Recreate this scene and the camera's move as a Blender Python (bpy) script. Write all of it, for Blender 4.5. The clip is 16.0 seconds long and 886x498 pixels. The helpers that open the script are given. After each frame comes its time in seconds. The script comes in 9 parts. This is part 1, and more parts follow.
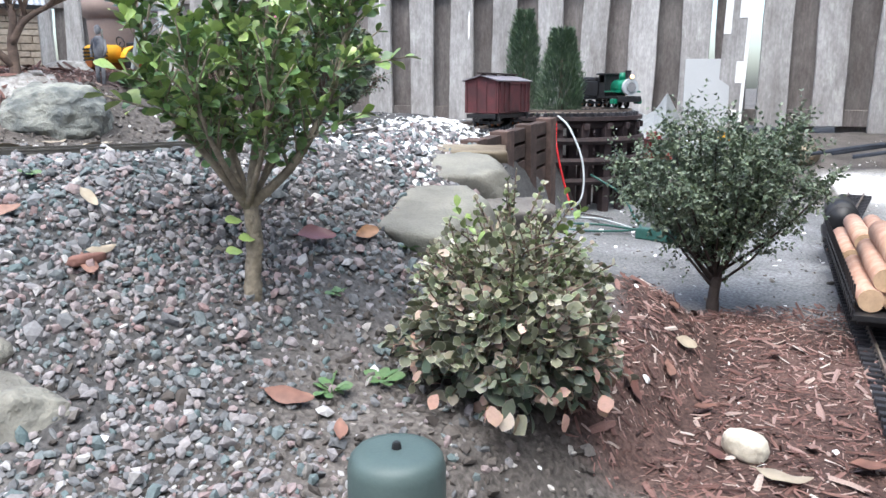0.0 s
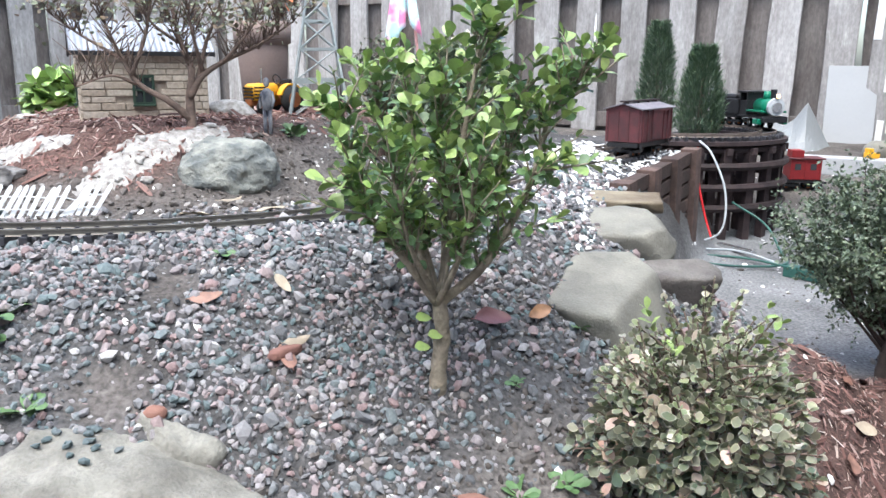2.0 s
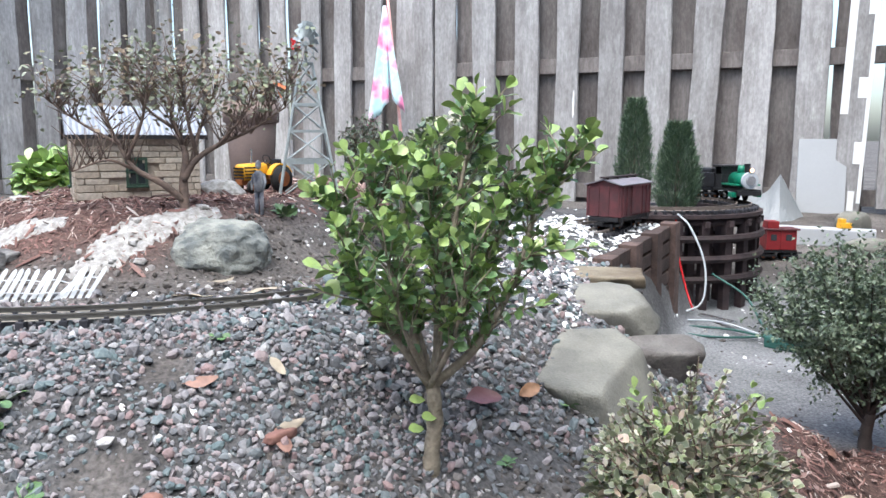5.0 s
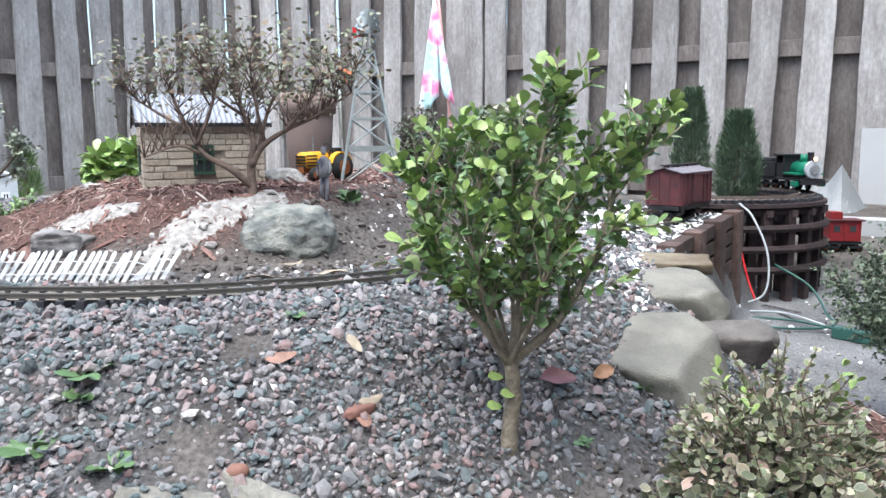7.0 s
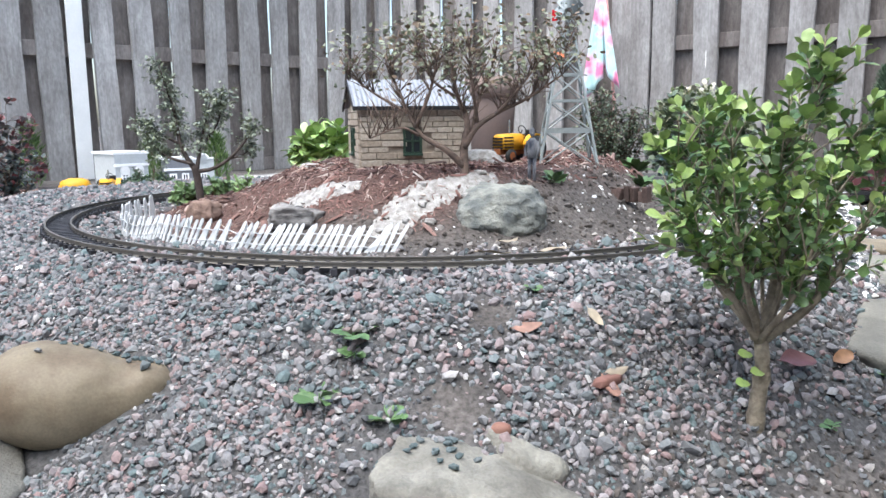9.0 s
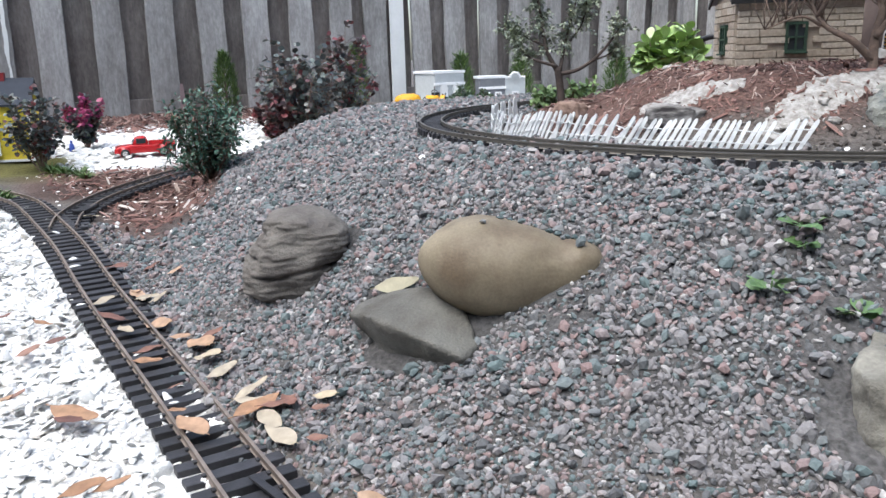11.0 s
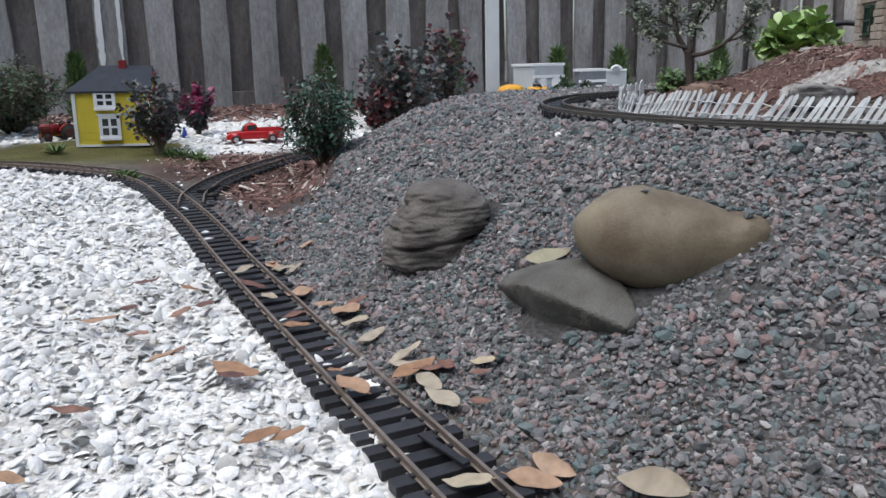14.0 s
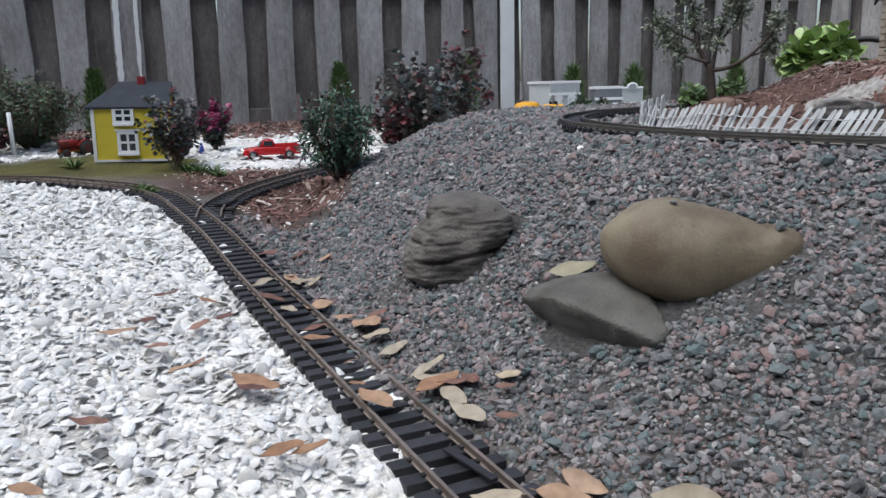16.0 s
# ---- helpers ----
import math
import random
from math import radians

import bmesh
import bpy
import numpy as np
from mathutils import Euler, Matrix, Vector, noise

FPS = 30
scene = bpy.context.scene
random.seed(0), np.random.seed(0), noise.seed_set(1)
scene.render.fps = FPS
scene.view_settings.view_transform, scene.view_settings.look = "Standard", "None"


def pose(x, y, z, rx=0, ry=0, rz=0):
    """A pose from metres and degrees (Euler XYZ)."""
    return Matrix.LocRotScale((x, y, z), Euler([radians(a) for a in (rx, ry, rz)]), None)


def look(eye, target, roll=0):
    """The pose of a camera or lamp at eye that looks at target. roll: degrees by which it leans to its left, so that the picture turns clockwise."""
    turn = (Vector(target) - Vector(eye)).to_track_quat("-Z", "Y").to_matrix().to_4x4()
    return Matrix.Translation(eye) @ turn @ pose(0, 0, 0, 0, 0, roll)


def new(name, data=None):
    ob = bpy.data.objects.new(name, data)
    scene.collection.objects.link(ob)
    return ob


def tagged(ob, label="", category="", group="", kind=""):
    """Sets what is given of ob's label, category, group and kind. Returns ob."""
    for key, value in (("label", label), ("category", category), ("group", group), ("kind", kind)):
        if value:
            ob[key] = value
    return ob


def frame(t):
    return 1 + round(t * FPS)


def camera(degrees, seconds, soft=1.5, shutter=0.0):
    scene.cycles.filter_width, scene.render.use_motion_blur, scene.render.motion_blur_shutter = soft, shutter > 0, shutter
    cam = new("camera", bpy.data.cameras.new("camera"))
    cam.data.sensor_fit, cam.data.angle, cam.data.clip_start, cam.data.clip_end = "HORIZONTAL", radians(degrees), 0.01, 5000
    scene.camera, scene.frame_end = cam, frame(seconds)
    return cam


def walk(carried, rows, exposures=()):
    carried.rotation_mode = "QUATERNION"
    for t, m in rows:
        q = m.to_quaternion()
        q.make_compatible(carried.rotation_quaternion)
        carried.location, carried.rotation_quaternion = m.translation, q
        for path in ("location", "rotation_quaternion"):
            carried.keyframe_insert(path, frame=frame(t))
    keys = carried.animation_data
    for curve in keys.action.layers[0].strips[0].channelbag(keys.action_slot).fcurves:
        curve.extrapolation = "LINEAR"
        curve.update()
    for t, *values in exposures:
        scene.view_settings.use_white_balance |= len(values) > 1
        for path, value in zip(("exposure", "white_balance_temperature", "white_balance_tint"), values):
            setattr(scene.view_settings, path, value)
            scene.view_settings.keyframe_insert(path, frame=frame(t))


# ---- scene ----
cam = camera(59.1, 16.0, soft=1.5)
METRES, EYE, TURN = 0.9, 0.35, 18.0
ROWS = [
    (0.0, 0.0, 0.0, 0.0, 0.03, -11.69, -0.15),
    (0.5, -0.0187, 0.0157, 0.0571, 0.51, -13.79, -0.83),
    (1.0, -0.0461, 0.0301, 0.1077, 3.39, -13.18, -0.99),
    (1.5, -0.0911, 0.0283, 0.1282, 6.1, -13.55, -0.94),
    (2.0, -0.1069, 0.0284, 0.134, 7.63, -12.95, -0.32),
    (2.5, -0.1283, 0.02, 0.1322, 7.26, -11.83, -0.67),
    (3.0, -0.1522, 0.0053, 0.1426, 8.63, -10.92, 0.06),
    (3.5, -0.1271, 0.0055, 0.1632, 8.86, -9.82, -0.07),
    (3.7, -0.1098, 0.011, 0.1735, 6.08, -8.54, -0.11),
    (5.8, -0.1295, -0.0129, 0.1473, 6.69, -7.77, 0.34),
    (6.0, -0.1373, -0.0154, 0.1455, 7.28, -7.76, 0.44),
    (6.5, -0.1473, -0.0215, 0.1395, 8.97, -7.8, 0.71),
    (7.0, -0.1579, -0.0047, 0.1326, 9.4, -8.14, 0.37),
    (7.5, -0.1767, -0.0237, 0.1322, 10.71, -8.18, 0.14),
    (8.0, -0.2038, -0.048, 0.1335, 13.21, -8.61, 0.12),
    (8.5, -0.2519, -0.0699, 0.1348, 17.73, -8.75, 0.45),
    (9.0, -0.2814, -0.0841, 0.1295, 19.64, -9.21, 0.63),
    (9.5, -0.3188, -0.0995, 0.1236, 24.14, -9.7, 1.36),
    (10.0, -0.3726, -0.121, 0.108, 28.92, -11.26, 1.64),
    (10.2, -0.3953, -0.1308, 0.0994, 31.1, -11.89, 1.77),
    (12.3, -0.5601, -0.243, 0.0277, 44.69, -14.32, 1.33),
    (12.5, -0.5596, -0.2447, 0.0267, 44.69, -14.13, 1.41),
    (13.0, -0.5589, -0.2477, 0.0214, 44.53, -13.6, 1.26),
    (13.5, -0.5617, -0.2497, 0.0193, 44.43, -13.42, 1.17),
    (14.0, -0.5654, -0.254, 0.0216, 44.3, -13.42, 1.5),
    (14.5, -0.5597, -0.2561, 0.0434, 44.26, -12.87, 2.02),
    (15.0, -0.563, -0.2655, 0.0678, 44.4, -12.16, 2.38),
    (15.5, -0.5757, -0.2631, 0.0392, 45.1, -11.73, 1.88),
    (16.0, -0.5863, -0.2559, 0.0091, 45.22, -12.0, 1.4),
]
EXPOSURES = [(0.0, 1.65, 6050, 6), (1.5, 1.77, 6050, 6), (3.0, 1.63, 6050, 6), (6.5, 1.58, 6050, 6), (8.5, 1.56, 6080, 6), (10.2, 1.28, 6150, 6), (12.5, 0.69, 6200, 6), (13.0, 0.45, 6180, 6), (14.0, 0.38, 6150, 6), (16.0, 0.34, 6150, 6)]
walk(cam, [(t, pose(0, 0, EYE, 0, 0, TURN) @ pose(METRES * x, METRES * y, METRES * z, 90 + pitch, roll, yaw))
           for t, x, y, z, yaw, pitch, roll in ROWS], EXPOSURES)

# ---- light: overcast sky, weak wide sun ----
world = bpy.data.worlds.new("overcast_sky")
scene.world = world
world.use_nodes = True
wn, wl = world.node_tree.nodes, world.node_tree.links
sky = wn.new("ShaderNodeTexSky")
sky.sky_type, sky.sun_disc = "NISHITA", False
sky.sun_elevation, sky.sun_rotation = radians(62), radians(205)
sky.air_density, sky.dust_density, sky.ozone_density = 1.0, 3.5, 1.0
wn["Background"].inputs["Strength"].default_value = 0.15
wl.new(sky.outputs[0], wn["Background"].inputs["Color"])
sun_data = bpy.data.lights.new("sun", "SUN")
sun_data.energy, sun_data.angle, sun_data.color = 1.6, radians(50), (1.0, 0.97, 0.93)
sun = new("sun", sun_data)
sun.matrix_world = look((0, 0, 5), (-0.24, 0.27, 5 - 0.9))


# ---- materials ----
def material(name, color, rough=0.8, vary=0.25, scale=60.0, fine=400.0, bump=0.2, hue=None, island=False, metal=0.0,
             random=False, transmit=0.0, stretch=(1, 1, 1), spec=0.4, depth=0.002):
    """A surface with broad and fine variation. hue: a second colour that broad noise mixes in. island: colours vary from
    piece to piece of one mesh; random: from object to object."""
    m = bpy.data.materials.new(name)
    m.use_nodes = True
    n, l = m.node_tree.nodes, m.node_tree.links
    b = n["Principled BSDF"]
    b.inputs["Roughness"].default_value, b.inputs["Metallic"].default_value = rough, metal
    b.inputs["Specular IOR Level"].default_value = spec
    where = n.new("ShaderNodeNewGeometry" if island else "ShaderNodeTexCoord")
    spot = where.outputs["Position" if island else "Object"]
    mp = n.new("ShaderNodeMapping")
    mp.inputs["Scale"].default_value = stretch
    l.new(spot, mp.inputs[0])
    big, small = n.new("ShaderNodeTexNoise"), n.new("ShaderNodeTexNoise")
    big.inputs["Scale"].default_value, small.inputs["Scale"].default_value = scale, fine
    big.inputs["Detail"].default_value, small.inputs["Detail"].default_value = 5, 3
    l.new(mp.outputs[0], big.inputs["Vector"]), l.new(mp.outputs[0], small.inputs["Vector"])
    mix = n.new("ShaderNodeMix")
    mix.data_type = "RGBA"
    c2 = hue or tuple(c * (1 - vary) for c in color)
    mix.inputs[6].default_value, mix.inputs[7].default_value = (*color, 1), (*c2, 1)
    ramp = n.new("ShaderNodeMapRange")
    ramp.inputs[1].default_value, ramp.inputs[2].default_value = 0.38, 0.62
    l.new(big.outputs["Fac"], ramp.inputs[0]), l.new(ramp.outputs[0], mix.inputs[0])
    hsv = n.new("ShaderNodeHueSaturation")
    l.new(mix.outputs[2], hsv.inputs["Color"])
    val = n.new("ShaderNodeMapRange")
    val.inputs[3].default_value, val.inputs[4].default_value = 1 - vary, 1 + vary
    l.new(small.outputs["Fac"], val.inputs[0])
    out = val.outputs[0]
    if island or random:
        info = n.new("ShaderNodeNewGeometry") if island else n.new("ShaderNodeObjectInfo")
        rnd = n.new("ShaderNodeMapRange")
        rnd.inputs[3].default_value, rnd.inputs[4].default_value = 1 - 1.3 * vary, 1 + 1.3 * vary
        l.new(info.outputs["Random Per Island" if island else "Random"], rnd.inputs[0])
        mul = n.new("ShaderNodeMath")
        mul.operation = "MULTIPLY"
        l.new(out, mul.inputs[0]), l.new(rnd.outputs[0], mul.inputs[1])
        out = mul.outputs[0]
    l.new(out, hsv.inputs["Value"])
    l.new(hsv.outputs[0], b.inputs["Base Color"])
    if transmit:
        b.inputs["Subsurface Weight"].default_value = transmit
        b.inputs["Subsurface Radius"].default_value = (0.003, 0.004, 0.001)
        b.inputs["Subsurface Scale"].default_value = 1.0
    if bump:
        bp = n.new("ShaderNodeBump")
        bp.inputs["Strength"].default_value, bp.inputs["Distance"].default_value = bump, depth
        l.new(small.outputs["Fac"], bp.inputs["Height"]), l.new(bp.outputs[0], b.inputs["Normal"])
    return m


def ramp_material(name, stops, rough=0.8, bump=0.3, fine=300.0, vary=0.2, random=False, spec=0.4, veins=0.0, transmit=0.0):
    """Pieces that each take one colour of a row of colours, by chance, with grain on them."""
    m = bpy.data.materials.new(name)
    m.use_nodes = True
    n, l = m.node_tree.nodes, m.node_tree.links
    b = n["Principled BSDF"]
    b.inputs["Roughness"].default_value, b.inputs["Specular IOR Level"].default_value = rough, spec
    info = n.new("ShaderNodeObjectInfo") if random else n.new("ShaderNodeNewGeometry")
    cr = n.new("ShaderNodeValToRGB")
    cr.color_ramp.interpolation = "LINEAR"
    while len(cr.color_ramp.elements) < len(stops):
        cr.color_ramp.elements.new(0.5)
    for e, (p, c) in zip(cr.color_ramp.elements, stops):
        e.position, e.color = p, (*c, 1)
    l.new(info.outputs["Random" if random else "Random Per Island"], cr.inputs[0])
    geo, tex = n.new("ShaderNodeNewGeometry"), n.new("ShaderNodeTexNoise")
    tex.inputs["Scale"].default_value, tex.inputs["Detail"].default_value = fine, 4
    l.new(geo.outputs["Position"], tex.inputs["Vector"])
    val = n.new("ShaderNodeMapRange")
    val.inputs[1].default_value, val.inputs[2].default_value = 0.25, 0.75
    val.inputs[3].default_value, val.inputs[4].default_value = 1 - vary, 1 + vary
    hsv = n.new("ShaderNodeHueSaturation")
    l.new(tex.outputs["Fac"], val.inputs[0]), l.new(val.outputs[0], hsv.inputs["Value"])
    l.new(cr.outputs[0], hsv.inputs["Color"]), l.new(hsv.outputs[0], b.inputs["Base Color"])
    if transmit:
        b.inputs["Subsurface Weight"].default_value = transmit
        b.inputs["Subsurface Radius"].default_value = (0.003, 0.004, 0.001)
    if bump:
        bp = n.new("ShaderNodeBump")
        bp.inputs["Strength"].default_value, bp.inputs["Distance"].default_value = bump, 0.001
        l.new(tex.outputs["Fac"], bp.inputs["Height"]), l.new(bp.outputs[0], b.inputs["Normal"])
    return m


def weathered_wood(name, light, dark, mark, lichen=0.5):
    """Weathered boards: faint grain along z, blotches of damp and dirt, pale flaking lichen, each board its own tone."""
    m = bpy.data.materials.new(name)
    m.use_nodes = True
    n, l = m.node_tree.nodes, m.node_tree.links
    b = n["Principled BSDF"]
    b.inputs["Roughness"].default_value, b.inputs["Specular IOR Level"].default_value = 0.9, 0.2
    tc, info, off = n.new("ShaderNodeTexCoord"), n.new("ShaderNodeObjectInfo"), n.new("ShaderNodeVectorMath")
    off.operation = "ADD"
    shift, sc = n.new("ShaderNodeCombineXYZ"), n.new("ShaderNodeMath")
    sc.operation, sc.inputs[1].default_value = "MULTIPLY", 37.0
    l.new(info.outputs["Random"], sc.inputs[0])
    for k in range(3):
        l.new(sc.outputs[0], shift.inputs[k])
    l.new(tc.outputs["Object"], off.inputs[0]), l.new(shift.outputs[0], off.inputs[1])

    def layer(stretch, scale, detail, lo, hi, out_lo, out_hi, rough=0.6, warp=0.0):
        mp, tx, mr = n.new("ShaderNodeMapping"), n.new("ShaderNodeTexNoise"), n.new("ShaderNodeMapRange")
        mp.inputs["Scale"].default_value = stretch
        tx.inputs["Scale"].default_value, tx.inputs["Detail"].default_value = scale, detail
        tx.inputs["Roughness"].default_value, tx.inputs["Distortion"].default_value = rough, warp
        for k, v in enumerate((lo, hi, out_lo, out_hi)):
            mr.inputs[k + 1].default_value = v
        l.new(off.outputs[0], mp.inputs[0]), l.new(mp.outputs[0], tx.inputs["Vector"]), l.new(tx.outputs["Fac"], mr.inputs[0])
        return tx, mr
    grain, grain_v = layer((60, 60, 2.4), 1.4, 5, 0.25, 0.75, 0.86, 1.12, warp=0.5)
    damp, damp_v = layer((9, 9, 2.6), 1.0, 9, 0.36, 0.64, 0.0, 1.0, 0.68)
    speck, speck_v = layer((1, 1, 0.45), 70.0, 6, 0.40, 0.62, 0.84, 1.1, 0.7)
    flake, flake_v = layer((26, 26, 7), 1.0, 9, 0.56, 0.66, 0.0, lichen, 0.72)
    base, top = n.new("ShaderNodeMix"), n.new("ShaderNodeMix")
    base.data_type = top.data_type = "RGBA"
    base.inputs[6].default_value, base.inputs[7].default_value = (*dark, 1), (*light, 1)
    top.inputs[7].default_value = (*mark, 1)
    l.new(damp_v.outputs[0], base.inputs[0]), l.new(base.outputs[2], top.inputs[6]), l.new(flake_v.outputs[0], top.inputs[0])
    own = n.new("ShaderNodeMapRange")
    own.inputs[3].default_value, own.inputs[4].default_value = 0.82, 1.14
    l.new(info.outputs["Random"], own.inputs[0])
    last = own.outputs[0]
    for src in (grain_v, speck_v):
        mul = n.new("ShaderNodeMath")
        mul.operation = "MULTIPLY"
        l.new(last, mul.inputs[0]), l.new(src.outputs[0], mul.inputs[1])
        last = mul.outputs[0]
    hsv = n.new("ShaderNodeHueSaturation")
    l.new(last, hsv.inputs["Value"]), l.new(top.outputs[2], hsv.inputs["Color"]), l.new(hsv.outputs[0], b.inputs["Base Color"])
    bp, bq = n.new("ShaderNodeBump"), n.new("ShaderNodeBump")
    bp.inputs["Strength"].default_value, bp.inputs["Distance"].default_value = 0.3, 0.003
    bq.inputs["Strength"].default_value, bq.inputs["Distance"].default_value = 0.4, 0.002
    l.new(grain.outputs["Fac"], bp.inputs["Height"]), l.new(speck.outputs["Fac"], bq.inputs["Height"])
    l.new(bp.outputs[0], bq.inputs["Normal"]), l.new(bq.outputs[0], b.inputs["Normal"])
    return m


def ground_material():
    """One sheet: soil, red bark mulch, white shell grit, grey cloth and moss, by the zones that the plan gives."""
    m = bpy.data.materials.new("ground_soil")
    m.use_nodes = True
    n, l = m.node_tree.nodes, m.node_tree.links
    b = n["Principled BSDF"]
    b.inputs["Roughness"].default_value, b.inputs["Specular IOR Level"].default_value = 0.95, 0.2
    geo, tex, big = n.new("ShaderNodeNewGeometry"), n.new("ShaderNodeTexNoise"), n.new("ShaderNodeTexNoise")
    tex.inputs["Scale"].default_value, tex.inputs["Detail"].default_value = 160, 6
    big.inputs["Scale"].default_value, big.inputs["Detail"].default_value = 9, 5
    l.new(geo.outputs["Position"], tex.inputs["Vector"]), l.new(geo.outputs["Position"], big.inputs["Vector"])
    soil = n.new("ShaderNodeMix")
    soil.data_type = "RGBA"
    soil.inputs[6].default_value, soil.inputs[7].default_value = (0.075, 0.066, 0.06, 1), (0.13, 0.118, 0.11, 1)
    l.new(big.outputs["Fac"], soil.inputs[0])
    last = soil.outputs[2]
    split = n.new("ShaderNodeSeparateColor")
    zone = n.new("ShaderNodeAttribute")
    zone.attribute_name = "zone"
    l.new(zone.outputs["Color"], split.inputs[0])
    for out, color in ((split.outputs[0], (0.088, 0.055, 0.047)), (split.outputs[1], (0.62, 0.61, 0.59)),
                       (split.outputs[2], (0.18, 0.182, 0.185)), (zone.outputs["Alpha"], (0.10, 0.095, 0.035))):
        mx = n.new("ShaderNodeMix")
        mx.data_type = "RGBA"
        mx.inputs[7].default_value = (*color, 1)
        l.new(out, mx.inputs[0]), l.new(last, mx.inputs[6])
        last = mx.outputs[2]
    # grey grit under the gravel, darkened to stand for shade between stones
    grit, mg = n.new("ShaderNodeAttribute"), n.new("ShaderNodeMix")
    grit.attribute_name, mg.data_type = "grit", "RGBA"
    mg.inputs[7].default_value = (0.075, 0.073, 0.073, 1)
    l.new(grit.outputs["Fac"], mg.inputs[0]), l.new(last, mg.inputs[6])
    smear, sv, sh = n.new("ShaderNodeTexNoise"), n.new("ShaderNodeMapRange"), n.new("ShaderNodeHueSaturation")
    smear.inputs["Scale"].default_value, smear.inputs["Detail"].default_value = 4.5, 7
    sv.inputs[1].default_value, sv.inputs[2].default_value, sv.inputs[3].default_value, sv.inputs[4].default_value = 0.35, 0.65, 0.7, 1.3
    l.new(geo.outputs["Position"], smear.inputs["Vector"]), l.new(smear.outputs["Fac"], sv.inputs[0]), l.new(sv.outputs[0], sh.inputs["Value"])
    l.new(mg.outputs[2], sh.inputs["Color"])
    last = sh.outputs[0]
    hsv, val = n.new("ShaderNodeHueSaturation"), n.new("ShaderNodeMapRange")
    val.inputs[1].default_value, val.inputs[2].default_value = 0.3, 0.7
    val.inputs[3].default_value, val.inputs[4].default_value = 0.55, 1.4
    l.new(tex.outputs["Fac"], val.inputs[0]), l.new(val.outputs[0], hsv.inputs["Value"])
    l.new(last, hsv.inputs["Color"]), l.new(hsv.outputs[0], b.inputs["Base Color"])
    bp = n.new("ShaderNodeBump")
    bp.inputs["Strength"].default_value, bp.inputs["Distance"].default_value = 0.8, 0.006
    l.new(tex.outputs["Fac"], bp.inputs["Height"]), l.new(bp.outputs[0], b.inputs["Normal"])
    return m


M_GROUND = ground_material()
M_GRAVEL = ramp_material("gravel", [(0, (0.085, 0.088, 0.093)), (0.18, (0.165, 0.168, 0.174)), (0.34, (0.118, 0.157, 0.16)), (0.48, (0.188, 0.187, 0.192)),
                                    (0.7, (0.25, 0.232, 0.236)), (0.86, (0.225, 0.16, 0.155)), (0.96, (0.3, 0.288, 0.288)), (1.0, (0.42, 0.41, 0.4))], rough=0.9, bump=0.5, spec=0.25)
M_SHELL = ramp_material("shell", [(0, (0.5, 0.5, 0.49)), (0.3, (0.68, 0.68, 0.675)), (0.85, (0.8, 0.8, 0.795)), (0.97, (0.7, 0.67, 0.62)), (1, (0.5, 0.47, 0.43))],
                        rough=0.6, vary=0.14, bump=0.3, fine=500)
M_MULCH = ramp_material("bark_mulch", [(0, (0.048, 0.028, 0.025)), (0.3, (0.12, 0.062, 0.052)), (0.6, (0.2, 0.112, 0.095)), (0.85, (0.29, 0.2, 0.175)),
                                       (0.95, (0.36, 0.29, 0.25)), (1, (0.5, 0.45, 0.41))], rough=0.9, bump=0.5, fine=500)
M_DIRT = ramp_material("dirt_crumbs", [(0, (0.055, 0.047, 0.042)), (0.5, (0.105, 0.092, 0.083)), (0.85, (0.165, 0.15, 0.14)), (0.97, (0.36, 0.34, 0.32)), (1, (0.5, 0.48, 0.45))], rough=0.95)
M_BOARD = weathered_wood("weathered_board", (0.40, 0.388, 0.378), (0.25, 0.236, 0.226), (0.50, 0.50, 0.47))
# same weathered wood for back boards and rails, shade of the gaps coloured in
M_BOARD_GAP_SHADE = weathered_wood("weathered_board_gap_shade", (0.205, 0.185, 0.172), (0.115, 0.098, 0.09), (0.27, 0.255, 0.24), 0.25)
M_PEELED = material("peeling_white_paint", (0.78, 0.78, 0.76), 0.7, 0.06, 6, 80, 0.3)
M_RAIL = material("brass_rail", (0.25, 0.205, 0.175), 0.5, 0.25, 40, 200, 0.1, metal=0.4)
M_RAIL_GREY = material("dull_brass_rail", (0.14, 0.13, 0.115), 0.5, 0.2, 40, 200, 0.1, metal=0.35)
M_TIE = material("black_plastic_tie", (0.03, 0.03, 0.035), 0.55, 0.3, 60, 300, 0.2, random=True)
M_ROCK = material("sandstone", (0.215, 0.208, 0.176), 0.85, 0.25, 12, 300, 0.7, hue=(0.135, 0.13, 0.112))
M_SLAB = material("buff_slab", (0.24, 0.232, 0.2), 0.85, 0.3, 22, 260, 0.9, hue=(0.14, 0.133, 0.115))
M_TAN = material("tan_stone", (0.23, 0.195, 0.135), 0.6, 0.3, 11, 300, 0.22, hue=(0.12, 0.09, 0.058))
M_DARK = material("dark_stone", (0.125, 0.122, 0.11), 0.75, 0.34, 16, 330, 0.8, hue=(0.075, 0.07, 0.06))
M_STRIPE = material("layered_stone", (0.15, 0.138, 0.125), 0.85, 0.3, 18, 260, 0.8, hue=(0.095, 0.085, 0.078))
M_GREEN = material("lichen_boulder", (0.265, 0.27, 0.24), 0.9, 0.32, 26, 200, 0.8, hue=(0.11, 0.12, 0.118), depth=0.004)
M_WHITEROCK = material("white_rock", (0.37, 0.36, 0.345), 0.95, 0.3, 90, 300, 0.8, hue=(0.22, 0.205, 0.19))


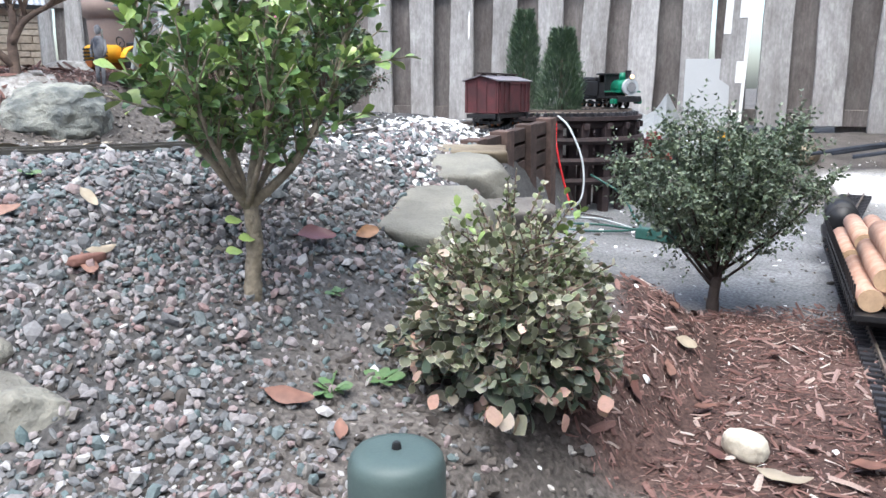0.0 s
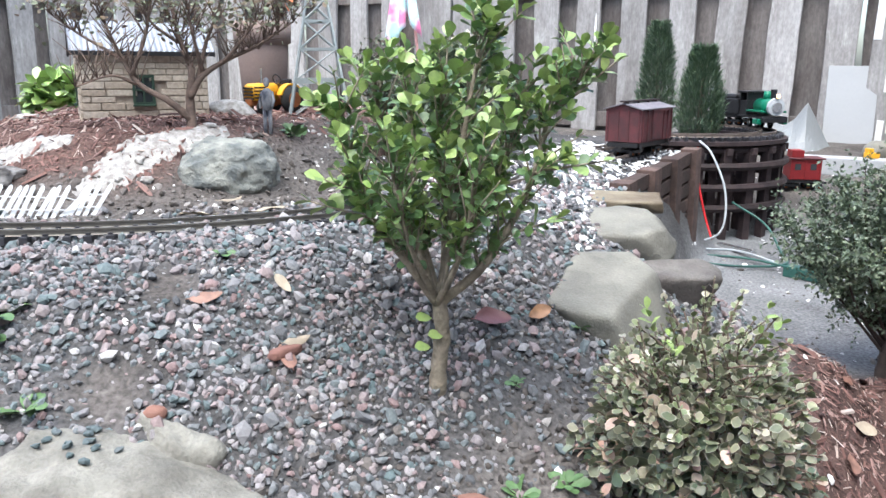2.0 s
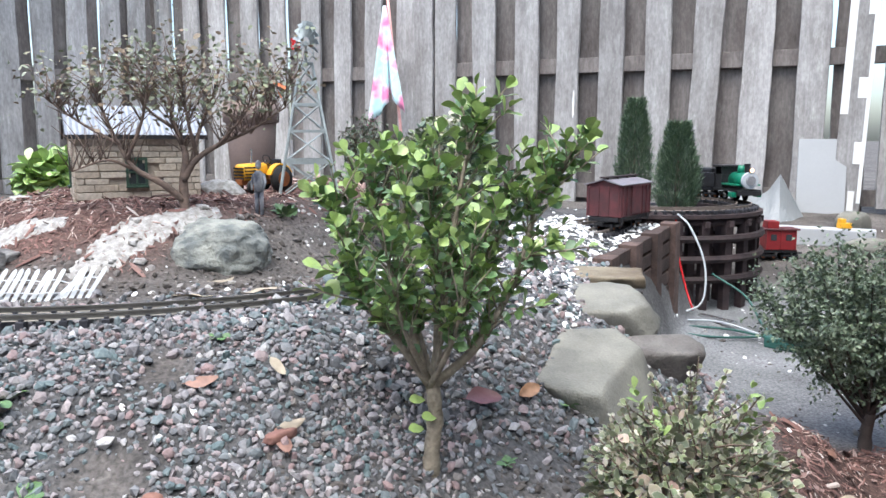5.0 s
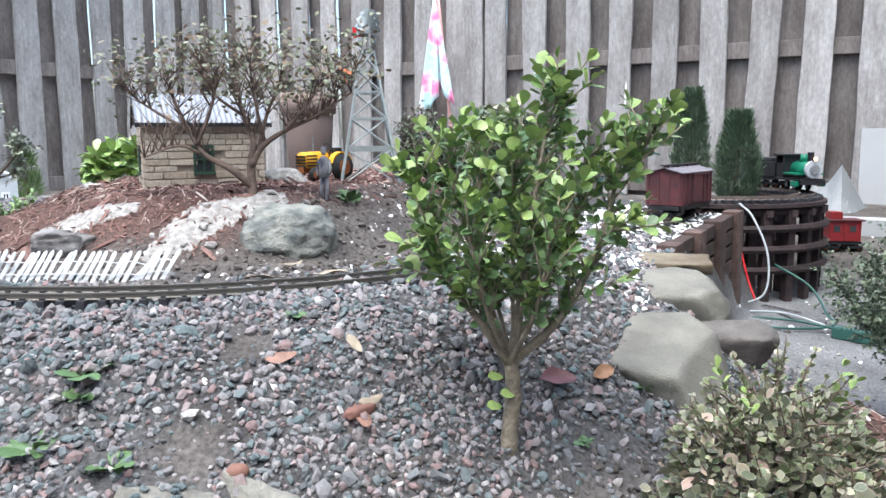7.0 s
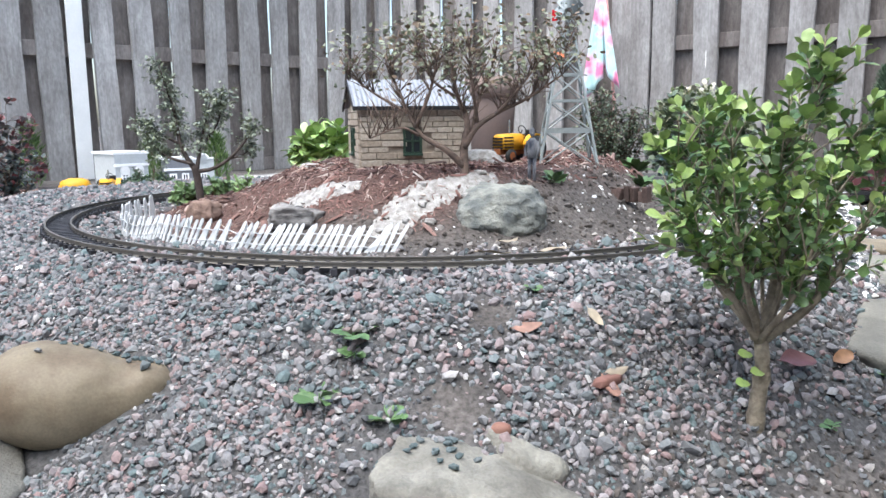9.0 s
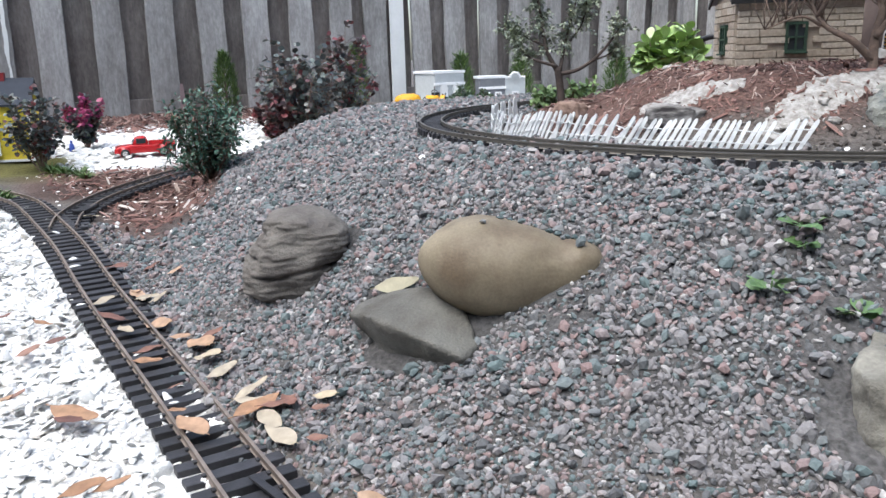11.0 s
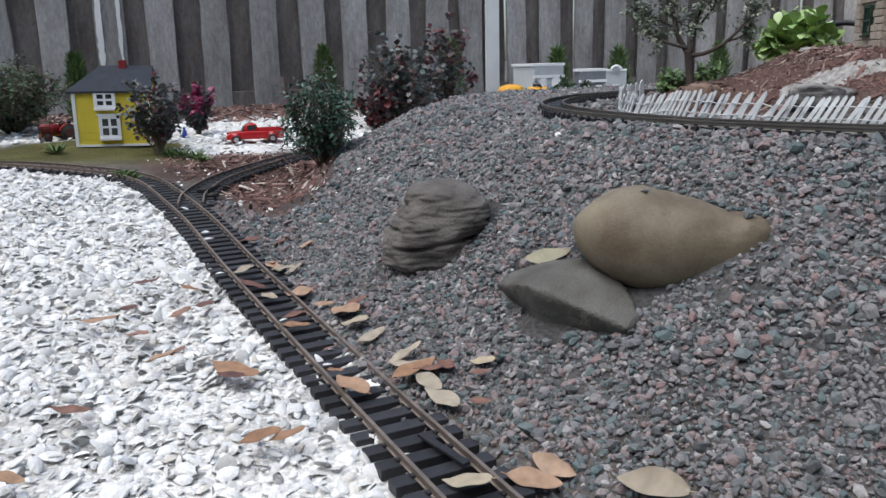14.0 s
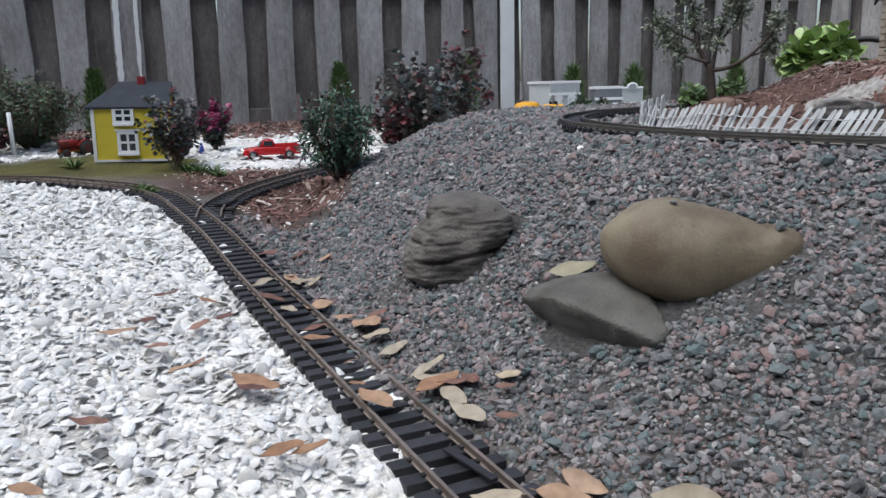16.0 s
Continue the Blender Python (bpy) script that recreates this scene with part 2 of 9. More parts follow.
# ---- building helpers ----
def mesh_of(name, verts, faces, mat, smooth=False):
    me = bpy.data.meshes.new(name)
    me.from_pydata([tuple(v) for v in verts], [], [tuple(f) for f in faces])
    me.materials.append(mat)
    if smooth:
        me.shade_smooth()
    return me


def from_bm(name, bm, mat, smooth=False):
    me = bpy.data.meshes.new(name)
    bm.to_mesh(me)
    bm.free()
    me.materials.append(mat)
    if smooth:
        me.shade_smooth()
    return me


def part(name, bm, mat, parent=None, label="", smooth=False):
    """Links a bmesh or a mesh as one object, under a thing or a part where a parent is given."""
    me = bm if isinstance(bm, bpy.types.Mesh) else from_bm(name, bm, mat, smooth)
    ob = new(name, me)
    if parent is not None:
        ob.parent = parent
    return tagged(ob, label)


def thing(name, label, category, m=Matrix(), group="", kind=""):
    ob = new(name)
    ob.empty_display_size = 0.02
    ob.matrix_world = m
    return tagged(ob, label, category, group, kind)


def box(bm, size, m=Matrix(), bevel=0.0):
    """Adds a box of that size, centred at m, with rounded edges where bevel is given."""
    r = bmesh.ops.create_cube(bm, size=1.0, matrix=m @ Matrix.Diagonal((*size, 1)))
    if bevel:
        edges = list({e for v in r["verts"] for e in v.link_edges})
        bmesh.ops.bevel(bm, geom=edges, offset=bevel, segments=2, affect="EDGES", profile=0.6)
    return bm


def cyl(bm, r1, r2, depth, m=Matrix(), seg=20):
    bmesh.ops.create_cone(bm, cap_ends=True, segments=seg, radius1=r1, radius2=r2, depth=depth, matrix=m)
    return bm


def tube(bm, points, radii, seg=7):
    """Adds a round tube that runs through the points, with a radius at each, closed at both ends."""
    rings, up = [], Vector((0.3, 0.2, 1)).normalized()
    for i, p in enumerate(points):
        a, b = Vector(points[max(i - 1, 0)]), Vector(points[min(i + 1, len(points) - 1)])
        d = (b - a).normalized() if (b - a).length > 1e-9 else Vector((0, 0, 1))
        s = d.cross(up)
        s = (s if s.length > 0.05 else d.cross(Vector((1, 0, 0)))).normalized()
        q = d.cross(s)
        r = radii[i] if hasattr(radii, "__len__") else radii
        rings.append([bm.verts.new(Vector(p) + r * (math.cos(k * math.tau / seg) * s + math.sin(k * math.tau / seg) * q)) for k in range(seg)])
    for r0, r1 in zip(rings, rings[1:]):
        for k in range(seg):
            bm.faces.new((r0[k], r0[(k + 1) % seg], r1[(k + 1) % seg], r1[k]))
    bm.faces.new(rings[0][::-1]), bm.faces.new(rings[-1])
    return bm


def bend(points, steps=8):
    """A smooth curve through the points (Catmull-Rom)."""
    pts = [Vector(p) for p in points]
    pts = [2 * pts[0] - pts[1]] + pts + [2 * pts[-1] - pts[-2]]
    out = []
    for a, b, c, d in zip(pts, pts[1:], pts[2:], pts[3:]):
        for k in range(steps):
            t = k / steps
            out.append(0.5 * (2 * b + (c - a) * t + (2 * a - 5 * b + 4 * c - d) * t * t + (3 * b - a - 3 * c + d) * t ** 3))
    return out + [pts[-2]]


def step(x, a, b):
    t = np.clip((np.asarray(x, float) - a) / (b - a), 0, 1)
    return t * t * (3 - 2 * t)


# ---- the lie of the land ----
LOOP_X, LOOP_Y, LOOP_R, LOOP_Z = -1.42, 1.30, 0.78, 0.258


def mound_r(x, y):
    """Distance from the loop's centre, with the mound drawn out to the far and the left."""
    far = np.where(y > LOOP_Y, 0.55, 1.0)
    wide = np.where(x < LOOP_X, 0.62, 1.0)
    return np.hypot((x - LOOP_X) * wide, (y - LOOP_Y) * far)


def ground_z(x, y):
    x, y = np.asarray(x, float), np.asarray(y, float)
    base = 0.048 * np.clip(-1.2 - x, 0, 3.3) - 0.065 * step(x, -0.8, -0.1) * (1 - step(x, 6, 30))
    base = base + (0.13 + 0.06 * step(x, -0.8, -0.1)) * step(y, 2.5, 4.4) * step(x, -3.2, -1.6)
    mound = np.interp(mound_r(x, y), [0, 0.86, 0.97, 1.05, 1.12, 1.18, 1.27, 1.38, 1.5], [0.258, 0.258, 0.222, 0.172, 0.133, 0.092, 0.045, 0.008, -0.1])
    mound = mound - (mound + 0.1) * step(x, -0.43, -0.34) * step(y, 1.36, 1.46)
    ledge = 0.325 * step(x, -0.40, -0.46) * step(y, 1.15, 1.45) * (1 - step(y, 3.0, 3.9)) * step(x, -2.6, -2.0) - 0.1
    z = np.maximum(np.maximum(base, mound), ledge)
    d = np.hypot((x - (LOOP_X + 0.05)) * np.where(x < LOOP_X - 0.05, 1.32, 1.0), (y - LOOP_Y - 0.02) * np.where(y > LOOP_Y, 0.7, 1.0))
    z = z + 0.117 * (1 - step(d, 0.34, 0.57))
    for px, py in ((-1.03, 0.235), (-1.41, 0.125), (-1.05, 0.105), (-1.10, 0.225), (-0.752, 0.634), (-0.707, 0.505)):
        z = z - 0.014 * np.exp(-((x - px) ** 2 + (y - py) ** 2) / 0.0025)
    z = z + 0.055 * np.exp(-((x + 1.62) ** 2 + (y - 0.87) ** 2) / 0.011)
    return z + 0.006 * np.sin(9.1 * x + 2.3 * y) * np.cos(7.7 * y - 1.3 * x) + 0.003 * np.sin(31 * x) * np.sin(27 * y + 4 * x)


def on_ground(x, y, lift=0.0):
    return Vector((x, y, float(ground_z(x, y)) + lift))


def zones(x, y):
    """Mulch, shell, cloth, moss: how much of each lies at a place."""
    r = np.hypot(x - LOOP_X, y - LOOP_Y)
    wob = 0.05 * np.sin(6 * x + 3 * y) + 0.03 * np.sin(17 * x - 11 * y)
    hill = (1 - step(r + wob, 0.52, 0.6)) * step(-x + 0.35 * y + wob, 1.32, 1.5)
    bed = step(x + 0.4 * wob, -0.13, -0.08) * (1 - step(y + wob - 0.5 * x, 1.42, 1.52)) * step(y + 0.4 * wob + 0.5 * x, 0.72, 0.8)
    nook = step(-x, 1.95, 2.3) * step(y, -0.02, 0.08) * (1 - step(y + 0.35 * (x + 2.4), 0.26, 0.4)) * (1 - step(-x, 2.95, 3.15))
    nook = nook + 0.75 * step(-x, 2.62, 2.75) * (1 - step(-x + 0.3 * wob, 3.05, 3.15)) * step(y, -0.14, -0.06) * (1 - step(y, 0.22, 0.3)) * (1 - nook)
    foot = step(-x + 0.3 * wob, 3.92, 4.05) * step(y, -0.5, -0.2) * (1 - step(y, 1.4, 1.9))
    mulch = np.clip(hill + bed + nook + foot, 0, 1)
    shells = (1 - step(y + 0.4 * wob, -0.12, -0.06)) * step(x - 0.9 * (y + 0.15), -2.85, -2.7)
    shells = np.maximum(shells, step(-x + 0.2 * wob, 3.03, 3.12) * step(y - 0.35 * (x + 3.2) + wob, 0.02, 0.12) * (1 - step(-x + 0.3 * wob, 3.9, 4.02)))
    shells = np.maximum(shells, step(-x + wob, 3.62, 3.75) * step(y, -2, -1) * (1 - step(-x, 4.1, 4.3)))
    shells = np.maximum(shells, step(x + 0.5 * wob, 0.45, 0.5) * step(y, 2.45, 2.6) * (1 - step(y, 3.3, 3.5)) * (1 - step(x, 1.3, 1.5)))
    cloth = step(x, -0.45, -0.35) * step(y + wob + 0.25 * x, 1.45, 1.58) * (1 - step(y, 2.7, 3.1))
    moss = step(-x + 0.3 * y + wob, 2.95, 3.1) * (1 - step(-x + wob, 3.62, 3.75)) * (1 - step(y - 0.3 * (x + 3.2) + wob, 0.05, 0.15))
    return mulch, shells, cloth, moss


def axis_steps(lo, hi, dense, far):
    mid = np.arange(lo, hi, dense)
    out, s, v = [], dense, hi
    while v < far:
        out.append(v)
        s *= 1.35
        v += s
    left = [lo - (v - hi) - dense for v in out]
    return np.array(left[::-1] + list(mid) + out)


def build_ground():
    xs, ys = axis_steps(-5.0, 1.6, 0.027, 400), axis_steps(-1.0, 4.8, 0.027, 400)
    gx, gy = np.meshgrid(xs, ys)
    gz = ground_z(gx, gy)
    nx, ny = len(xs), len(ys)
    idx = np.arange(nx * ny).reshape(ny, nx)
    quads = np.stack([idx[:-1, :-1], idx[:-1, 1:], idx[1:, 1:], idx[1:, :-1]], -1).reshape(-1, 4)
    me = bpy.data.meshes.new("ground")
    me.from_pydata(np.stack([gx, gy, gz], -1).reshape(-1, 3).tolist(), [], quads.tolist())
    me.materials.append(M_GROUND)
    attr = me.color_attributes.new("zone", "FLOAT_COLOR", "POINT")
    attr.data.foreach_set("color", np.stack(zones(gx, gy), -1).reshape(-1).astype(np.float32))
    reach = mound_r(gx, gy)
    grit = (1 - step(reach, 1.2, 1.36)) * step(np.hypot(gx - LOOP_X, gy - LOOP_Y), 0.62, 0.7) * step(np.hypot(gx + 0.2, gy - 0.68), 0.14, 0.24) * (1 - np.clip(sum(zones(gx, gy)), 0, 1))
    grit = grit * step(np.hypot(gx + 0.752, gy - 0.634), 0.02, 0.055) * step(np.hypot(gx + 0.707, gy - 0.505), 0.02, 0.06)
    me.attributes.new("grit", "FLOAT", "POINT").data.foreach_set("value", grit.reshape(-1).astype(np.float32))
    me.shade_smooth()
    return tagged(new("ground", me), "soil of a garden bed with mulch, shells and cloth", "ground", kind="structure")


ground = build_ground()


# ---- board fences: two rows of boards on rails, gaps between ----
def board_mesh(name, width, height, mat, seed):
    """A rough-sawn board with wandering edges and a worn, uneven top."""
    rnd = random.Random(seed)
    bm = bmesh.new()
    n = 14
    rows, dl, dr = [], 0.0, 0.0
    for k in range(n + 1):
        z = height * k / n
        dl, dr = 0.7 * dl + rnd.uniform(-0.004, 0.004), 0.7 * dr + rnd.uniform(-0.004, 0.004)
        cup = rnd.uniform(-0.002, 0.004)
        rows.append([bm.verts.new(p) for p in ((-width / 2 + dl, 0.009, z), (-width / 2 + dl + 0.003, -0.009, z), (0, -0.009 - cup, z),
                                               (width / 2 + dr - 0.003, -0.009, z), (width / 2 + dr, 0.009, z))])
    for a, b in zip(rows, rows[1:]):
        for k in range(5):
            bm.faces.new((a[k], a[(k + 1) % 5], b[(k + 1) % 5], b[k]))
    bm.faces.new(rows[0][::-1]), bm.faces.new(rows[-1])
    return from_bm(name, bm, mat)


WIDTHS = (0.142, 0.138, 0.146, 0.134, 0.15, 0.128)
FRONT = [board_mesh("board", w, 1.85, M_BOARD, s) for s, w in enumerate(WIDTHS)]
BACK = [board_mesh("back_board", w, 1.85, M_BOARD_GAP_SHADE, 20 + s) for s, w in enumerate((0.172, 0.168, 0.174, 0.165))]


def paint_flakes(parent, place, seed, strips):
    """Old white paint left on a board: strips of (x, width, z, height) with torn edges, a millimetre proud."""
    rnd = random.Random(seed)
    for x, w, z, h in strips:
        bm, rows = bmesh.new(), []
        n = max(6, int(h / 0.025))
        for k in range(n + 1):
            u = k / n
            end = min(1.0, 6 * u, 6 * (1 - u)) ** 0.5 if 0 < u < 1 else 0.15
            a, b = x - w / 2 * end + rnd.uniform(-0.12, 0.12) * w, x + w / 2 * end + rnd.uniform(-0.12, 0.12) * w
            rows.append([bm.verts.new(q) for q in ((a, -0.0155, z + h * u), (b, -0.0155, z + h * u), (b, -0.011, z + h * u), (a, -0.011, z + h * u))])
        for p, q in zip(rows, rows[1:]):
            for k in range(4):
                bm.faces.new((p[k], p[(k + 1) % 4], q[(k + 1) % 4], q[k]))
        bm.faces.new(rows[0][::-1]), bm.faces.new(rows[-1])
        ob = part("paint_flake", bm, M_PEELED, parent, "peeling white paint")
        ob.matrix_basis = place


def fence_run(name, start, angle, boards, base, rails, label, white=(), flakes=()):
    """A run of fence. boards: where the front boards stand along the run and how far they lean; back boards fill the gaps.
    white: places of boards painted white; flakes: (board number, seed, strips of old paint)."""
    rnd = random.Random(len(name) + len(boards))
    root = thing(name, label, "fence", pose(*start, 0, 0, 0, math.degrees(angle)), kind="structure")
    worn = {k: (seed, strips) for k, seed, strips in flakes}
    for k, (x, lean) in enumerate(boards):
        ob = part("board", FRONT[rnd.randrange(6)], None, root)
        ob.matrix_basis = pose(x, rnd.uniform(-0.004, 0.003), base + rnd.uniform(-0.02, 0.02), 0, lean, rnd.uniform(-1.5, 1.5))
        if k in worn:
            paint_flakes(root, pose(x, 0, base, 0, lean, 0), *worn[k])
        if k + 1 < len(boards):
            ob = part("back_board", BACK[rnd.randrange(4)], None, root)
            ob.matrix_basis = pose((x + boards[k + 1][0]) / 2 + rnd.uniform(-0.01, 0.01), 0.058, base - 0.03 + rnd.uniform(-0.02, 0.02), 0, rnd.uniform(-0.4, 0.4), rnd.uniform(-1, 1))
    lo, hi = boards[0][0] - 0.09, boards[-1][0] + 0.09
    for z in rails:
        bm = bmesh.new()
        box(bm, (hi - lo, 0.036, 0.085), pose((lo + hi) / 2, 0.030, z), 0.004)
        part("rail", bm, M_BOARD_GAP_SHADE, root)
    for x in white:
        bm = bmesh.new()
        box(bm, (0.088, 0.02, 1.9), pose(x, -0.022, base + 0.96, 0, 0.2, 0), 0.003)
        part("painted_board", bm, M_PEELED, root, "board painted white, weathered")
    return root


def evenly(first, count, pitch, seed):
    rnd = random.Random(seed)
    return [(first + k * pitch + rnd.uniform(-0.012, 0.012), rnd.uniform(-0.5, 0.5)) for k in range(count)]


fence_run("fence_1", (0.0, 4.46), 0.0, evenly(-4.85, 8, 0.252, 1) + [(-2.848, 0.7), (-2.62, 0.8), (-2.375, 0.0), (-2.262, -0.1), (-2.109, 0.3), (-1.846, -0.4), (-1.58, -0.4), (-1.342, 0.5), (-1.092, 0.5), (-0.825, -0.2),
          (-0.6, 1.9), (-0.327, 0.8), (-0.056, 0.2), (0.345, -0.2), (0.618, -1.0), (0.875, 0.8)] + evenly(1.13, 10, 0.2555, 2), 0.14, (0.2, 0.915, 1.64), "weathered grey board-on-board wooden fence behind the garden",
          flakes=((15, 3, ((0.045, 0.01, 0.48, 0.16),)), (13, 4, ((0.01, 0.006, 0.62, 0.1),))))
# fence_3 is added behind the camera, unseen, to hold back light from the horizon
fence_run("fence_3", (-4.6, -2.6), math.pi, evenly(-6.9, 31, 0.2555, 3), 0.0, (0.06, 0.73, 1.5), "unseen grey board fence added behind the camera to cut low sky light")
# added wall out of view: blocks eastern sky, darkens the right end of fence_1
sky_blocker = bmesh.new()
box(sky_blocker, (0.2, 8.4, 3.4), pose(1.62, 1.0, 1.6))
tagged(part("sky_blocker_east", sky_blocker, material("blocker_grey", (0.3, 0.29, 0.28), 0.9, 0.15, 3, 60, 0.3)), "plain grey unseen wall added to block sky light from the east", "wall", kind="structure")
fence_run("fence_2", (-4.658, 2.342), radians(82.46), evenly(-5.34, 11, 0.25, 5) + [(-2.585, 1.4), (-2.31, 1.2), (-2.057, 0.3), (-1.784, 1.2), (-1.521, 1.0), (-1.238, -0.5), (-0.997, 0.3), (-0.737, 0.5), (-0.49, 0.2), (-0.27, -0.7),
          (0.033, -0.8), (0.267, -0.8), (0.5, 0.3), (0.735, 0.5), (0.983, 0.2), (1.222, 0.5), (1.446, 1.6), (1.685, 2.0), (1.9, 2.0), (2.15, 1.0)], 0.15, (0.2, 0.9, 1.65), "weathered grey wooden fence with a peeling white board",
          (-0.142,), ((12, 1, ((-0.052, 0.03, 0.1, 1.3), (0.045, 0.02, 0.28, 0.5), (0.05, 0.012, 0.05, 0.25), (0.0, 0.02, 0.75, 0.3))), (18, 2, ((-0.035, 0.035, 0.7, 0.6),)), (4, 3, ((0.03, 0.02, 0.5, 0.4),))))


# ---- model railway track ----
RAIL_PROFILE = ((-0.0028, 0), (0.0028, 0), (0.0012, 0.0015), (0.0012, 0.0055), (0.0019, 0.0062), (0.0019, 0.0085), (-0.0019, 0.0085), (-0.0019, 0.0062), (-0.0012, 0.0055), (-0.0012, 0.0015))


def tie_mesh(long=0.096, half=0.0235, wide=0.0105):
    bm = bmesh.new()
    box(bm, (wide, long, 0.011), pose(0, 0, -0.0055), 0.0012)
    for y in (-half, half):
        box(bm, (0.006, 0.010, 0.003), pose(0, y, 0.001))
    return from_bm("tie", bm, M_TIE)


TIE, WIDE_TIE, SHORT_TIE = tie_mesh(), tie_mesh(0.102, 0.0275, 0.0182), tie_mesh(0.066)


def track(name, points, label, gauge=0.0235, pitch=0.0245, closed=False, tie=None, rail=None):
    """Track along points on top of the ties: two rails and a row of ties."""
    root = thing(name, label, "track", Matrix.Translation(points[0]))
    pts = [Vector(p) - Vector(points[0]) for p in points]
    n = len(pts)
    dirs = []
    for i in range(n):
        a, b = (pts[(i - 1) % n], pts[(i + 1) % n]) if closed else (pts[max(i - 1, 0)], pts[min(i + 1, n - 1)])
        dirs.append((b - a).normalized())
    for side in (-1, 1):
        bm = bmesh.new()
        rings = []
        for p, d in zip(pts, dirs):
            s = Vector((-d.y, d.x, 0)).normalized()
            rings.append([bm.verts.new(p + s * (side * gauge + u) + Vector((0, 0, v))) for u, v in RAIL_PROFILE])
        pairs = list(zip(rings, rings[1:])) + ([(rings[-1], rings[0])] if closed else [])
        for a, b in pairs:
            for k in range(len(RAIL_PROFILE)):
                bm.faces.new((a[k], b[k], b[(k + 1) % len(RAIL_PROFILE)], a[(k + 1) % len(RAIL_PROFILE)]))
        if not closed:
            bm.faces.new(rings[0]), bm.faces.new(rings[-1][::-1])
        bmesh.ops.recalc_face_normals(bm, faces=bm.faces)
        part("rail", bm, rail or M_RAIL, root)
    seq = pts + ([pts[0]] if closed else [])
    run, nxt = 0.0, pitch / 2
    for a, b, d in zip(seq, seq[1:], dirs):
        length = (b - a).length
        while nxt <= run + length:
            p = a + (b - a) * ((nxt - run) / length)
            ob = part("tie", tie or TIE, None, root)
            ob.matrix_basis = Matrix.Translation(p) @ pose(0, 0, 0, 0, -math.degrees(math.asin(max(-1, min(1, d.z)))), math.degrees(math.atan2(d.y, d.x)) + random.uniform(-0.8, 0.8))
            nxt += pitch
        run += length
    return root


def laid(x, y, lift=0.012):
    return (x, y, 0.048 * max(0.0, min(-1.2 - x, 3.3)) + lift)


main_line = bend([laid(x, y) for x, y in ((0.2, -0.10), (-0.4, -0.092), (-0.996, -0.084), (-1.267, -0.081), (-1.74, -0.086), (-2.10, -0.083), (-2.42, -0.095))], 10)
track("main_track", main_line, "black-tied model railway track with brown rails beside white shells", 0.0275, 0.0325, tie=WIDE_TIE)
track("curved_track", bend([laid(x, y) for x, y in ((-2.43, -0.0955), (-2.62, -0.114), (-2.79, -0.178), (-2.96, -0.305), (-3.09, -0.43), (-3.16, -0.56), (-3.2, -0.75), (-3.2, -1.0))], 8),
      "black-tied model railway track curving past the moss", 0.0275, 0.0325, tie=WIDE_TIE)
track("branch_track", bend([laid(x, y) for x, y in ((-2.26, -0.072), (-2.37, -0.043), (-2.47, 0.003), (-2.57, 0.068), (-2.66, 0.15), (-2.77, 0.268), (-2.87, 0.39), (-2.96, 0.5), (-3.03, 0.66))], 8),
      "black-tied model railway track branching off at the switch", 0.0275, 0.0325, tie=WIDE_TIE)
loop_points = [(LOOP_X + LOOP_R * math.cos(a), LOOP_Y + LOOP_R * math.sin(a), LOOP_Z + 0.0065 + 0.005 * math.cos(a + 2.4)) for a in np.linspace(0, math.tau, 120, endpoint=False)]
track("loop_track", loop_points, "model railway loop with dull grey rails on a gravel mound", closed=True, tie=SHORT_TIE, rail=M_RAIL_GREY)


# ---- rocks ----
from mathutils.bvhtree import BVHTree

def rock_mesh(name, size, seed, mat, boxy=0.75, rough=0.06, detail=4):
    """A worn stone: a rounded block with an uneven face."""
    bm = bmesh.new()
    bmesh.ops.create_icosphere(bm, subdivisions=detail, radius=1.0)
    for v in bm.verts:
        p = Vector([math.copysign(abs(c) ** boxy, c) for c in v.co.normalized()])
        q = p * 1.3 + Vector((seed * 3.1, seed * 1.7, seed))
        p *= 1 + rough * noise.fractal(q, 1.0, 2.0, 4) + 0.4 * rough * noise.noise(q * 5)
        v.co = Vector((p.x * size[0] / 2, p.y * size[1] / 2, p.z * size[2] / 2))
    return from_bm(name, bm, mat, True)


def rock(name, place, size, turn, seed, mat, label, tilt=(0, 0), **shape):
    ob = new(name, rock_mesh(name, size, seed, mat, **shape))
    ob.matrix_world = pose(*place, tilt[0], tilt[1], turn)
    return tagged(ob, label, "rock")


